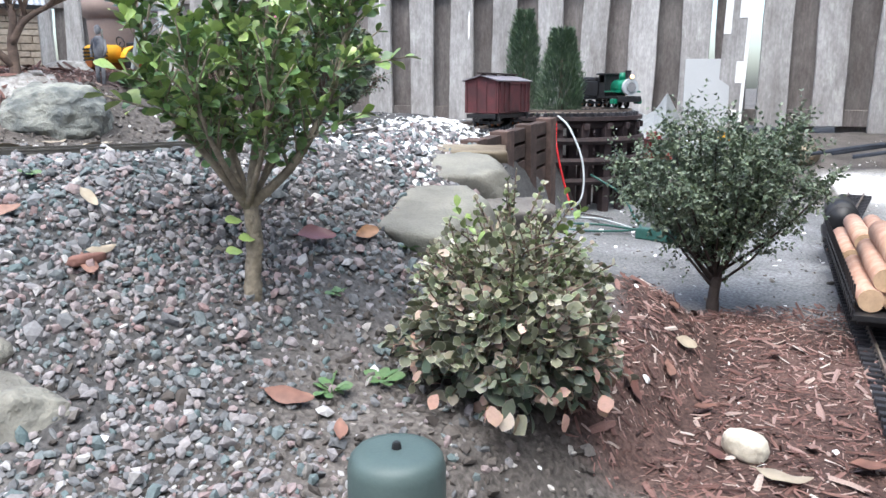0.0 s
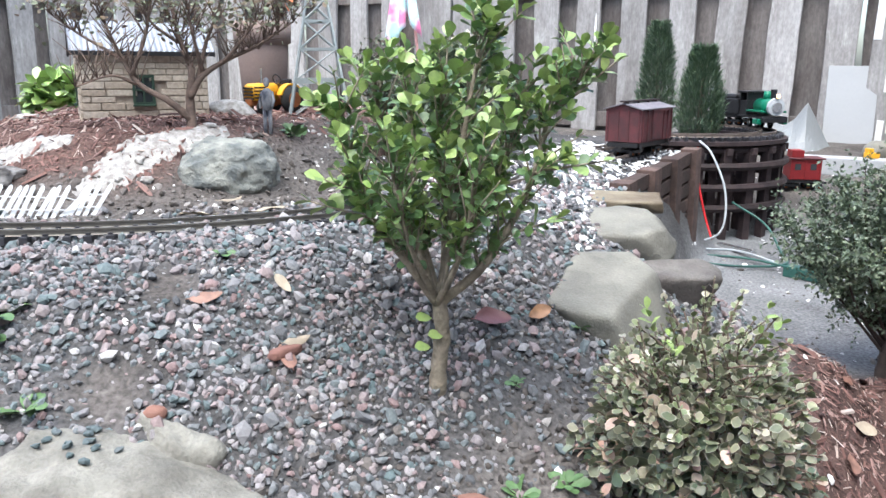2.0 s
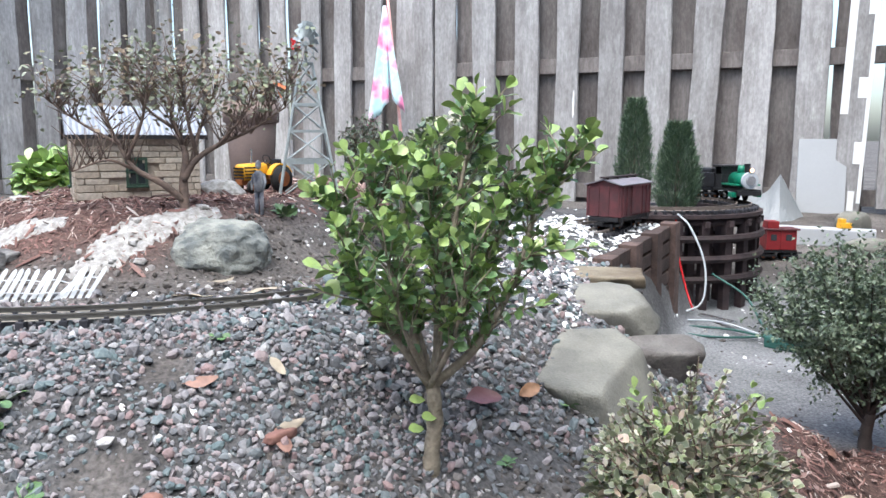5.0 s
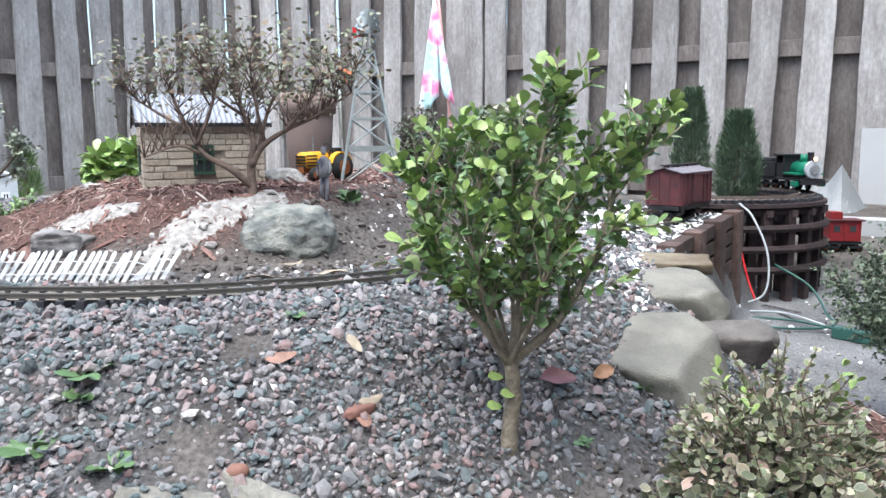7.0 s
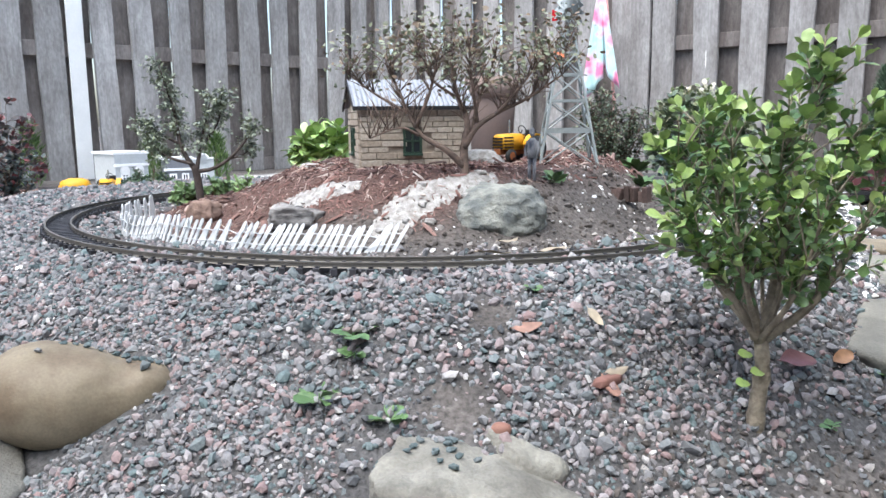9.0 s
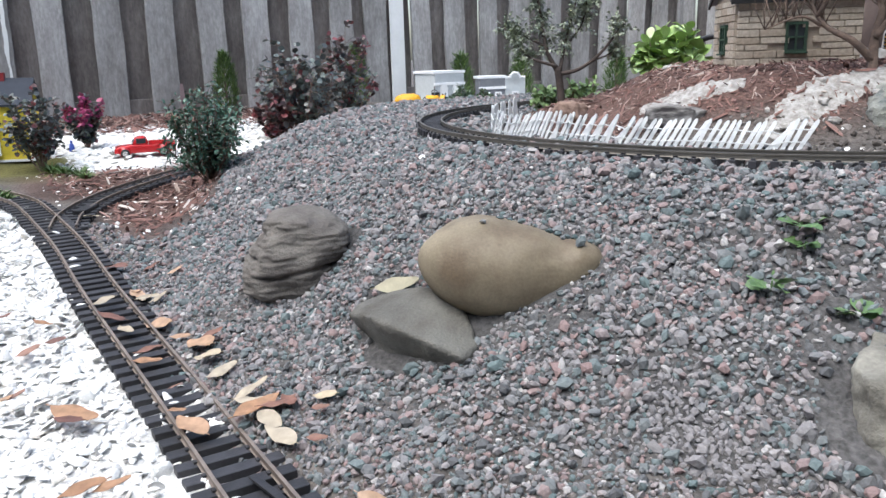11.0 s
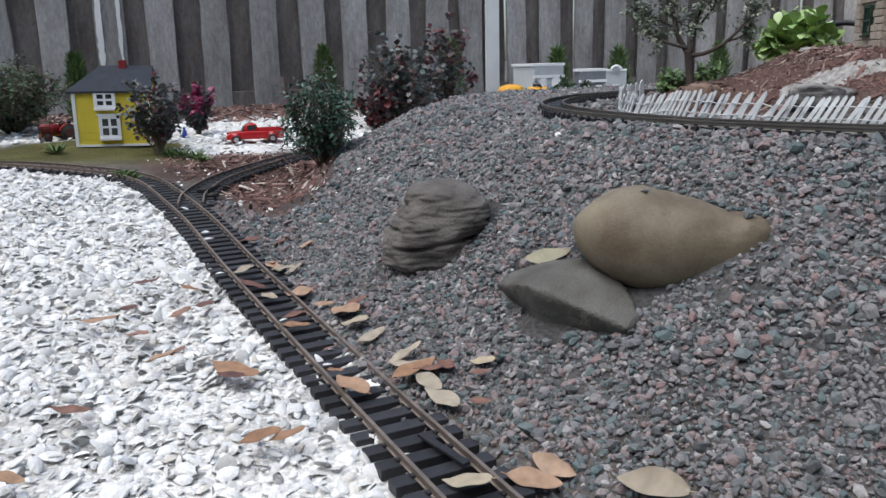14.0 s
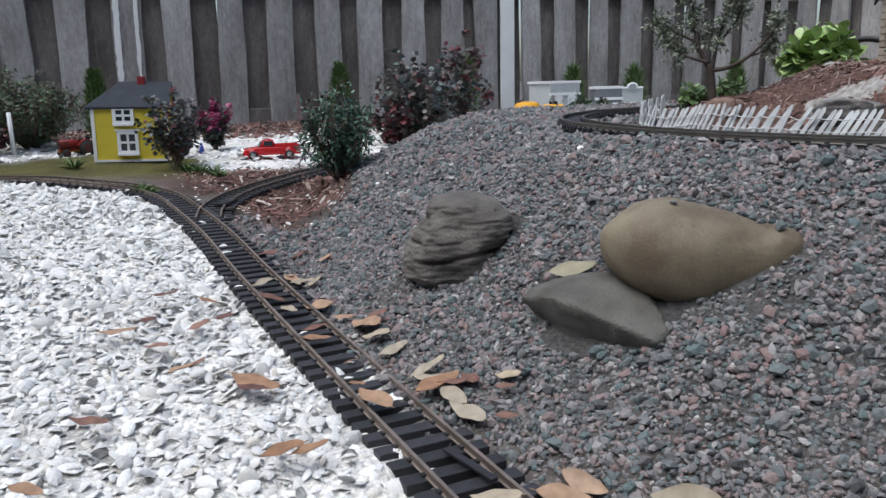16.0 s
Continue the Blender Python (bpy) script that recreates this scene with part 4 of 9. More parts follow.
def spread_gravel():
    x, y, rng = jitter_grid(-3.3, -0.15, -0.07, 2.1, 0.0086, 3)
    far = (x < -2.0) | (y > 0.8)
    x1, y1, _ = jitter_grid(-2.0, -0.15, -0.07, 0.8, 0.0063, 33)
    slope = (x1 > -1.85) & (x1 < -0.68) & (y1 < 0.42)
    x2, y2, _ = jitter_grid(-1.85, -0.68, -0.07, 0.42, 0.0048, 34)
    x, y = np.concatenate([x[far], x1[~slope], x2]), np.concatenate([y[far], y1[~slope], y2])
    r, rr = np.hypot(x - LOOP_X, y - LOOP_Y), mound_r(x, y)
    mulch, shells, cloth, moss = zones(x, y)
    edge = rng.uniform(-0.05, 0.05, len(x))
    keep = (r > 0.63 + edge) & (rr < np.where(x < LOOP_X - 0.9, 1.27, 1.40) + edge) & (shells < 0.5) & (mulch < 0.4) & (cloth < 0.5) & ~((y > 1.75) & (x > -2.0))
    thin = np.interp(np.hypot(x + 0.25, y - 0.72), [0.0, 0.13, 0.24], [0.1, 0.3, 1.0])
    thin = np.minimum(thin, np.interp(r, [0.6, 0.72, 0.85], [0.25, 0.55, 1.0]))
    keep &= ~((np.abs(r - LOOP_R) < 0.034) & (rng.uniform(0, 1, len(x)) < 0.25))
    for px, py in ((-0.752, 0.634), (-0.707, 0.505)):
        thin = thin * np.interp(np.hypot(x - px, y - py) + 0.5 * edge, [0.025, 0.05], [0.12, 1.0])
    bare = 0.5 + 0.5 * np.sin(13 * x + 5) * np.sin(11 * y + 8 * x)
    keep &= rng.uniform(0, 1, len(x)) < thin * np.where(bare < 0.06, 0.45, 1.0)
    for px, py, pr in ((-1.11, 0.255, 0.064), (-1.055, 0.30, 0.05), (-1.02, 0.325, 0.025), (-1.13, 0.15, 0.05), (-1.185, 0.145, 0.028), (-1.075, 0.17, 0.03), (-1.08, 0.205, 0.03), (-1.45, 0.165, 0.055), (-1.41, 0.19, 0.045), (-1.42, 0.12, 0.025), (-0.64, 0.41, 0.06), (-0.60, 0.45, 0.055), (-0.685, 0.37, 0.05), (-0.62, 0.38, 0.05), (-0.57, 0.47, 0.03)):
        keep &= np.hypot(x - px, y - py) > pr
    x, y = x[keep], y[keep]
    near = (x > -1.85) & (x < -0.68) & (y < 0.42)
    size = np.clip(rng.lognormal(math.log(0.0051), 0.36, len(x)) * np.where((x < -2.0) | (y > 0.8), 1.15, np.where(near, 0.86, 1.0)), 0.0027, 0.0122)
    strew("gravel", "stone", stone_shapes(10, 5), x, y, size, M_GRAVEL, (-0.78, 0.30), 0.08, "crushed grey, green and pink gravel on the mound", "gravel", 0.7, 0.5, 7)


def spread_shells():
    x, y, rng = jitter_grid(-3.3, -0.75, -0.85, -0.05, 0.0093, 4)
    z = zones(x, y)[1]
    keep = (z > rng.uniform(0.3, 0.7, len(x))) & ~((np.abs(y + 0.088) < 0.05) & (rng.uniform(0, 1, len(x)) < 0.75)) & (x > -3.2)
    x, y = x[keep], y[keep]
    size = np.clip(rng.lognormal(math.log(0.0069), 0.36, len(x)), 0.0035, 0.016)
    strew("shell_bed", "shell", shell_shapes(10, 6), x, y, size, M_SHELL, (-1.02, -0.27), 0.17, "white crushed shells covering the bed beside the track", "shells", 0.5, 0.6, 8)
    x, y, rng = jitter_grid(-4.3, -3.0, -0.9, 1.9, 0.032, 14)
    keep = zones(x, y)[1] > 0.5
    x, y = x[keep], y[keep]
    size = np.clip(rng.lognormal(math.log(0.015), 0.3, len(x)), 0.006, 0.02)
    strew("shell_path", "shell", shell_shapes(6, 9), x, y, size, M_SHELL, (-3.25, 0.45), 0.15, "white shell path in front of the far fence", "shells", 0.3, 0.3, 9, 60)
    x, y, rng = jitter_grid(-2.2, 1.4, 0.0, 4.2, 0.05, 15)
    r = np.hypot(x - LOOP_X, y - LOOP_Y)
    keep = (rng.uniform(0, 1, len(x)) < np.where((x > -0.45) | (y > 2.2), 0.2, 0.09)) & (r > 0.5)
    x, y = x[keep], y[keep]
    size = np.clip(rng.lognormal(math.log(0.006), 0.35, len(x)), 0.003, 0.013)
    x2, y2, _ = jitter_grid(-3.1, -2.0, -0.05, 0.36, 0.03, 19)
    few = (rng.uniform(0, 1, len(x2)) < 0.3) & (zones(x2, y2)[1] < 0.5)
    x, y, size = np.concatenate([x, x2[few]]), np.concatenate([y, y2[few]]), np.concatenate([size, rng.uniform(0.004, 0.009, int(few.sum()))])
    x2, y2, _ = jitter_grid(-1.05, -0.66, 0.8, 1.7, 0.026, 20)
    few = (rng.uniform(0, 1, len(x2)) < 0.3) & (np.hypot(x2 + 1.01, y2 - 1.043) > 0.1)
    x, y, size = np.concatenate([x, x2[few]]), np.concatenate([y, y2[few]]), np.concatenate([size, rng.uniform(0.003, 0.0075, int(few.sum()))])
    strew("scattered_shells", "shell", shell_shapes(6, 10), x, y, size, M_SHELL, (0.05, 1.0), 0.3, "white shell bits scattered over soil and gravel", "shells", 0.4, 0.3, 10, 60)
    x, y, rng = jitter_grid(-0.78, -0.40, 1.15, 2.6, 0.017, 16)
    gx, gy = slope_tilt(x, y)
    keep = (rng.uniform(0, 1, len(x)) < 0.75) & (np.hypot(gx, gy) < 0.8)
    x, y = x[keep], y[keep]
    size = np.clip(rng.lognormal(math.log(0.009), 0.3, len(x)), 0.004, 0.016)
    strew("shell_patch", "shell", shell_shapes(6, 11), x, y, size, M_SHELL, (-0.55, 1.4), 0.08, "white shells under the siding behind the stones", "shells", 0.4, 0.3, 11, 40)


def spread_mulch():
    for nm, box4, pitch, med, near, lab in (("bark_bed", (-0.3, 0.95, 0.4, 1.7), 0.0072, 0.0056, (0.0, 0.8), "red-brown bark mulch round the shrub"),
                                            ("bark_hill", (-1.98, -0.95, 0.72, 1.9), 0.0075, 0.0056, (-1.2, 0.9), "red-brown bark mulch over the low hill"),
                                            ("bark_nook", (-3.1, -1.9, -0.02, 0.5), 0.0135, 0.0105, (-2.2, 0.06), "reddish bark litter beside the switch"),
                                            ("bark_edge", (-4.75, -3.85, -0.4, 1.8), 0.022, 0.02, (-4.1, 0.4), "brown bark litter along the foot of the fence")):
        x, y, rng = jitter_grid(box4[0], box4[1], box4[2], box4[3], pitch, len(nm))
        keep = zones(x, y)[0] > rng.uniform(0.25, 0.9, len(x))
        if nm == "bark_nook":
            keep &= rng.uniform(0, 1, len(x)) < 0.9
        x, y = x[keep], y[keep]
        size = np.clip(rng.lognormal(math.log(med), 0.5, len(x)), 0.003, 0.04 if nm == "bark_edge" else 0.024)
        strew(nm, "bark_chip", chip_shapes(10, 12), x, y, size, M_MULCH, near, 0.12, lab, "mulch", 0.3, 0.25, 12, 150)
    x, y, rng = jitter_grid(-1.6, 0.6, 0.3, 2.4, 0.013, 30)
    mulch, shells, cloth, moss = zones(x, y)
    r = np.hypot(x - LOOP_X, y - LOOP_Y)
    bush = np.hypot(x + 0.25, y - 0.72)
    bush = np.minimum(bush, np.hypot(x + 0.16, y - 0.55) * 1.3)
    keep = ((r < 0.66) & (mulch < 0.6)) | ((bush < 0.36) & (mulch < 0.6)) | ((cloth > 0.3) & (rng.uniform(0, 1, len(x)) < 0.04))
    x, y = x[keep], y[keep]
    size = np.clip(rng.lognormal(math.log(0.005), 0.4, len(x)), 0.002, 0.012)
    strew("soil_crumbs", "crumb", stone_shapes(6, 15), x, y, size, M_DIRT, (-0.2, 0.6), 0.1, "crumbs of grey-brown soil and grit", "soil", 0.6, 0.3, 31, 60)


spread_gravel()
spread_shells()
spread_mulch()


# stones that came to rest on the larger rocks
def rest_on(ob, spots, seed):
    tree = BVHTree.FromPolygons([ob.matrix_world @ v.co for v in ob.data.vertices], [tuple(p.vertices) for p in ob.data.polygons])
    rnd, shapes = random.Random(seed), stone_shapes(5, seed)
    meshes = [mesh_of("pebble", v, f, M_GRAVEL_LOOSE) for v, f in shapes]
    for x, y, r in spots:
        hit = tree.ray_cast(Vector((x, y, 1)), Vector((0, 0, -1)))[0]
        if hit is None or hit.z < float(ground_z(x, y)):
            continue
        ob2 = new("pebble", meshes[rnd.randrange(5)])
        ob2.matrix_world = Matrix.Translation(hit + Vector((0, 0, r * 0.3))) @ pose(0, 0, 0, rnd.uniform(-20, 20), rnd.uniform(-20, 20), rnd.uniform(0, 360)) @ Matrix.Scale(r, 4)
        tagged(ob2, "grey-green gravel pebble resting on a larger stone", "pebble", "pebbles on stones")


M_GRAVEL_LOOSE = ramp_material("loose_pebble", [(0, (0.06, 0.085, 0.088)), (0.6, (0.1, 0.125, 0.13)), (1, (0.2, 0.19, 0.19))], rough=0.85, bump=0.5, random=True)
rest_rng = random.Random(12)
rest_on(slab, [(-0.678 + rest_rng.uniform(-0.04, 0.035), 0.448 + rest_rng.uniform(-0.03, 0.025), rest_rng.uniform(0.005, 0.009)) for _ in range(24)], 3)
rest_on(oval, [(-1.075 + 0.766 * a - 0.643 * d, 0.285 + 0.643 * a + 0.766 * d, r) for a, d, r in ((-0.043, -0.022, 0.0055), (-0.03, 0.012, 0.006), (-0.02, 0.02, 0.005), (-0.005, 0.016, 0.007), (0.004, 0.022, 0.006), (0.012, 0.012, 0.005), (0.02, 0.02, 0.007),
        (0.03, 0.012, 0.006), (0.04, 0.014, 0.0065), (0.048, 0.0, 0.005), (0.05, 0.014, 0.006), (0.06, 0.008, 0.006), (0.068, -0.012, 0.009), (0.07, 0.006, 0.006), (0.08, 0.006, 0.0055))], 4)


# ---- fallen leaves ----
def leaf_blade(length, width, curl, fold, mat, n=10, name="dead_leaf"):
    """A pointed leaf with a stalk, folded at its midrib, curled and wavy at its edges, a hair thick."""
    bm = bmesh.new()
    for sgn in (1, -1):
        rows = []
        for i in range(n + 1):
            t = i / n
            w = width / 2 * (math.sin(math.pi * min(1, 0.03 + 0.95 * t)) ** 0.75) * (1 - 0.3 * (t - 0.4))
            y = 0.06 * length * math.sin(2.6 * t + 9 * width / length)
            x, z = length * (t - 0.5), curl * length * ((2 * t - 1) ** 2 + 0.5 * math.sin(5 * t))
            d = 0.005 * length * sgn
            wave = 0.02 * length * math.sin(11 * t + 20 * curl)
            rows.append([bm.verts.new((x, y - w, z + fold * w + wave + d)), bm.verts.new((x, y - 0.5 * w, z + 0.25 * fold * w + d)), bm.verts.new((x, y, z + d)), bm.verts.new((x, y + 0.5 * w, z + 0.25 * fold * w + d)), bm.verts.new((x, y + w, z + fold * w - wave + d))])
        for a, b in zip(rows, rows[1:]):
            for k in range(4):
                q = (a[k], b[k], b[k + 1], a[k + 1])
                bm.faces.new(q if sgn < 0 else q[::-1])
    y0 = 0.06 * length * math.sin(9 * width / length)
    tube(bm, [(-length * 0.62, y0 * 1.2, curl * length * 1.3), (-length / 2, y0, curl * length), (-length * 0.3, y0 + 0.02 * length, 0.3 * curl * length)], [0.012 * length, 0.012 * length, 0.006 * length], 5)
    return from_bm(name, bm, mat, True)


M_LEAF_TAN = ramp_material("tan_leaf", [(0, (0.28, 0.235, 0.175)), (0.5, (0.36, 0.31, 0.24)), (1, (0.40, 0.33, 0.23))], rough=0.6, vary=0.2, fine=90, random=True)
M_LEAF_ORANGE = ramp_material("orange_brown_leaf", [(0, (0.26, 0.14, 0.075)), (0.5, (0.33, 0.195, 0.115)), (1, (0.37, 0.25, 0.17))], rough=0.55, vary=0.3, fine=90, random=True)
M_LEAF_BROWN = ramp_material("red_brown_leaf", [(0, (0.12, 0.056, 0.045)), (0.5, (0.18, 0.09, 0.065)), (1, (0.24, 0.135, 0.10))], rough=0.55, vary=0.3, fine=90, random=True)
LEAF_SHAPES = ((0.42, 0.05, 0.2), (0.5, 0.1, 0.3), (0.46, 0.03, -0.12), (0.56, 0.07, 0.2), (0.4, 0.08, -0.2))
DEAD = {k: [leaf_blade(1.0, w, c, f, mat) for w, c, f in LEAF_SHAPES] for k, mat in ((1, M_LEAF_ORANGE), (2, M_LEAF_TAN), (3, M_LEAF_BROWN))}
DEAD_TEXT = {1: "curled orange-brown dry leaf", 2: "flat pale tan dry leaf", 3: "dark red-brown dry leaf"}
leaf_rng = random.Random(17)


def fallen(leaves, lift, where):
    """Dry leaves of (x, y, heading, length, colour) lying on the ground or on what covers it."""
    for x, y, turn, length, k in leaves:
        ob = new("dead_leaf", DEAD[k][leaf_rng.randrange(5)])
        gx, gy = slope_tilt(np.float64(x), np.float64(y))
        ob.matrix_world = Matrix.Translation(on_ground(x, y, lift)) @ pose(0, 0, 0, math.degrees(math.atan(gx)) + leaf_rng.uniform(-12, 12), math.degrees(math.atan(gy)) + leaf_rng.uniform(-10, 10), 0) @ pose(0, 0, 0, 0, 0, turn + leaf_rng.choice((0, 180))) @ Matrix.Scale(length * 1.05, 4)
        tagged(ob, DEAD_TEXT[k] + " " + where, "leaf", "fallen leaves")


fallen(((-1.552, -0.329, 87, 0.049, 1), (-1.586, -0.284, 107, 0.028, 3), (-1.461, -0.288, 43, 0.037, 3), (-1.527, -0.222, 101, 0.033, 3), (-1.37, -0.269, 77, 0.034, 1), (-1.376, -0.249, 125, 0.026, 3), (-1.289, -0.198, 37, 0.059, 1), (-1.275, -0.209, 41, 0.035, 3),
        (-1.263, -0.378, 57, 0.04, 3), (-1.099, -0.221, 95, 0.042, 1), (-1.092, -0.196, 81, 0.034, 1), (-1.144, -0.433, 48, 0.03, 1), (-1.675, -0.246, 91, 0.04, 3), (-1.629, -0.189, 38, 0.031, 1), (-1.541, -0.185, 84, 0.027, 3)), 0.024, "lying on white shells")
fallen(((-1.664, -0.097, 99, 0.035, 2), (-1.598, -0.1, 42, 0.043, 3), (-1.524, -0.091, 9, 0.042, 2), (-1.423, -0.087, 92, 0.036, 3), (-1.397, -0.093, 64, 0.036, 1), (-1.175, -0.098, 12, 0.048, 1), (-1.218, -0.102, 90, 0.02, 1), (-1.281, -0.089, 89, 0.016, 3), (-0.943, -0.084, 34, 0.045, 2)), 0.024, "lying between the rails")
fallen(((-1.722, -0.039, 9, 0.038, 3), (-1.668, -0.028, 75, 0.034, 2), (-1.526, -0.042, 15, 0.055, 1), (-1.45, -0.036, 57, 0.028, 1), (-1.39, -0.023, 10, 0.055, 1), (-1.402, -0.003, 59, 0.034, 3), (-1.343, -0.028, 29, 0.042, 2), (-1.287, -0.028, 108, 0.045, 2), (-1.206, -0.019, 84, 0.045, 2),
        (-1.187, -0.028, 44, 0.034, 2), (-1.16, -0.028, 90, 0.054, 1), (-1.15, -0.008, 83, 0.04, 3), (-1.128, -0.026, 12, 0.035, 2), (-1.096, -0.028, 13, 0.052, 2)), 0.013, "on the gravel beside the track")
fallen(((-1.146, 0.002, -6, 0.034, 3), (-1.12, 0.036, 33, 0.03, 2), (-1.105, 0.024, 60, 0.02, 3), (-1.064, 0.001, 50, 0.022, 3), (-0.936, 0.003, 28, 0.042, 1), (-0.928, -0.025, 45, 0.046, 1), (-0.855, 0.044, 32, 0.06, 2), (-1.862, 0.025, 126, 0.05, 3), (-1.762, 0.041, 87, 0.028, 1),
        (-1.895, -0.035, 28, 0.055, 3), (-1.7, -0.035, 13, 0.045, 1), (-1.676, -0.032, -11, 0.05, 2), (-1.648, -0.018, 83, 0.032, 2), (-2.342, -0.005, 58, 0.045, 2)), 0.012, "on the gravel beside the track")
fallen(((-0.697, 0.634, 45, 0.034, 3), (-0.64, 0.698, -8, 0.026, 2), (-0.585, 0.626, -36, 0.037, 3), (-0.589, 0.652, 69, 0.03, 2), (-0.405, 0.923, 70, 0.038, 1), (-0.36, 0.63, 20, 0.045, 3), (-0.3, 0.615, 110, 0.026, 3), (-0.82, 0.9, 30, 0.05, 2), (-0.93, 0.95, 70, 0.04, 2), (-0.87, 0.82, 10, 0.05, 2)),
       0.01, "lying on the mound")
fallen(((-0.02, 1.05, 100, 0.04, 3), (0.11, 0.84, 160, 0.055, 2), (0.03, 1.0, 40, 0.04, 3), (-0.02, 1.3, 70, 0.04, 3), (0.04, 0.875, 110, 0.035, 3), (0.2, 0.9, 20, 0.05, 3), (0.28, 1.1, 60, 0.05, 2), (-0.06, 0.93, 140, 0.045, 3), (0.0, 1.18, 30, 0.04, 2), (0.13, 1.25, 80, 0.04, 3)), 0.01, "lying on bark mulch")
olive = new("dead_leaf", leaf_blade(0.058, 0.024, 0.02, 0.1, material("olive_leaf_blade", (0.3, 0.275, 0.19), 0.6, 0.15, 60, 300)))
olive.matrix_world = Matrix.Translation(on_ground(-1.203, 0.182, 0.016)) @ pose(0, 0, 0, 30, 26, 0) @ pose(0, 0, 0, 0, 0, 62)
tagged(olive, "pale olive-brown leaf leaning on a stone", "leaf", "fallen leaves")
maroon = new("dead_leaf", leaf_blade(0.05, 0.032, 0.06, 0.35, material("maroon_leaf", (0.17, 0.075, 0.075), 0.45, 0.15, 60, 300)))
maroon.matrix_world = Matrix.Translation(on_ground(-0.441, 0.854, 0.016)) @ pose(0, 0, 0, 25, 6, 45)
tagged(maroon, "maroon leaf lying curled on the gravel", "leaf", "fallen leaves")
strip_black = new("plastic_strip", from_bm("plastic_strip", box(bmesh.new(), (0.075, 0.008, 0.003), Matrix(), 0.0008), M_TIE))
strip_black.matrix_world = Matrix.Translation((-1.01, -0.072, 0.018)) @ pose(0, 0, 0, 0, 0, 8)
tagged(strip_black, "thin black plastic strip lying across the ties", "strip")
rock("wood_chip", on_ground(-0.59, 0.632, 0.008), (0.04, 0.016, 0.012), 75, 63, material("brick_red_chip", (0.2, 0.1, 0.08), 0.8, 0.2), "brick-red wood chip on the gravel", boxy=0.6, rough=0.15, detail=3)


# ---- plants ----
def merge(name, shapes, which, rot, size, place, mat, smooth=True):
    """Many small copies of a few shapes as one mesh."""
    vs, fs, base = [], [], 0
    for k, (v, f) in enumerate(shapes):
        i = np.flatnonzero(which == k)
        if len(i):
            vs.append((np.einsum("nij,vj->nvi", rot[i] * size[i, None, None], v) + place[i, None, :]).reshape(-1, 3))
            fs.append((f[None] + (np.arange(len(i)) * len(v))[:, None, None]).reshape(-1, 3) + base)
            base += len(i) * len(v)
    v, f = np.concatenate(vs), np.concatenate(fs)
    me = bpy.data.meshes.new(name)
    me.vertices.add(len(v)), me.loops.add(f.size), me.polygons.add(len(f))
    me.vertices.foreach_set("co", v.ravel().astype(np.float32))
    me.loops.foreach_set("vertex_index", f.ravel().astype(np.int32))
    me.polygons.foreach_set("loop_start", np.arange(0, f.size, 3, dtype=np.int32))
    me.update(calc_edges=True)
    me.shade_smooth() if smooth else me.shade_flat()
    me.materials.append(mat)
    return rimmed(me, np.concatenate([np.tile(rim(v), int((which == k).sum())) for k, (v, f) in enumerate(shapes) if (which == k).any()]))


def rim(v):
    """0 along a leaf's midrib, 1 at its edge."""
    n = len(v) // 3
    edge = np.concatenate([np.ones(n), np.zeros(n), np.ones(n)])
    edge[[n, 2 * n - 1]] = 1
    return edge


def rimmed(me, values):
    """Writes how near the leaf's edge each point lies, for the cream edges of variegated leaves."""
    attr = me.attributes.new("rim", "FLOAT", "POINT")
    attr.data.foreach_set("value", np.asarray(values, np.float32))
    return me


def cream_edge(mat, color, start=0.62):
    """Pale edge on the leaves of a material."""
    n, l = mat.node_tree.nodes, mat.node_tree.links
    b = n["Principled BSDF"]
    src = b.inputs["Base Color"].links[0].from_socket
    at, mx, rp = n.new("ShaderNodeAttribute"), n.new("ShaderNodeMix"), n.new("ShaderNodeMapRange")
    at.attribute_name, mx.data_type = "rim", "RGBA"
    rp.inputs[1].default_value, rp.inputs[2].default_value, rp.inputs[4].default_value = start, start + 0.22, 0.5
    mx.inputs[7].default_value = (*color, 1)
    l.new(at.outputs["Fac"], rp.inputs[0]), l.new(rp.outputs[0], mx.inputs[0])
    l.new(src, mx.inputs[6]), l.new(mx.outputs[2], b.inputs["Base Color"])


def leaf_shapes(count, seed, width=0.6, cup=0.2, widest=0.6, droop=0.1, wave=0.05, n=5, blunt=0.7):
    """Leaf blades along +x, from the stalk at 0 to the tip at 1, folded and curved."""
    rng = np.random.RandomState(seed)
    out = []
    for _ in range(count):
        t = np.linspace(0, 1, n + 1)
        half = width / 2 * np.sin(math.pi * np.clip(t, 0.02, 0.995) ** (math.log(0.5) / math.log(widest))) ** blunt * rng.uniform(0.85, 1.1)
        z = -droop * rng.uniform(0.3, 1.7) * t ** 2 + rng.uniform(-wave, wave, n + 1)
        c = cup * rng.uniform(0.4, 1.4)
        v = np.concatenate([np.stack([t, -half, z + c * half], 1), np.stack([t, 0 * t, z], 1), np.stack([t, half, z + c * half], 1)])
        f = []
        for i in range(n):
            for r in (0, n + 1):
                a, b = r + i, r + i + n + 1
                f += [(a, a + 1, b + 1), (a, b + 1, b)]
        out.append((v, np.array(f)))
    return out


def aim(d, roll):
    """Turn matrices whose x axis runs along d."""
    d = d / np.linalg.norm(d, axis=1, keepdims=True)
    up = np.where(np.abs(d[:, 2:3]) > 0.95, [[1.0, 0, 0]], [[0, 0, 1.0]])
    y = np.cross(up, d)
    y /= np.linalg.norm(y, axis=1, keepdims=True)
    z = np.cross(d, y)
    c, s = np.cos(roll)[:, None], np.sin(roll)[:, None]
    return np.stack([d, c * y + s * z, c * z - s * y], -1)


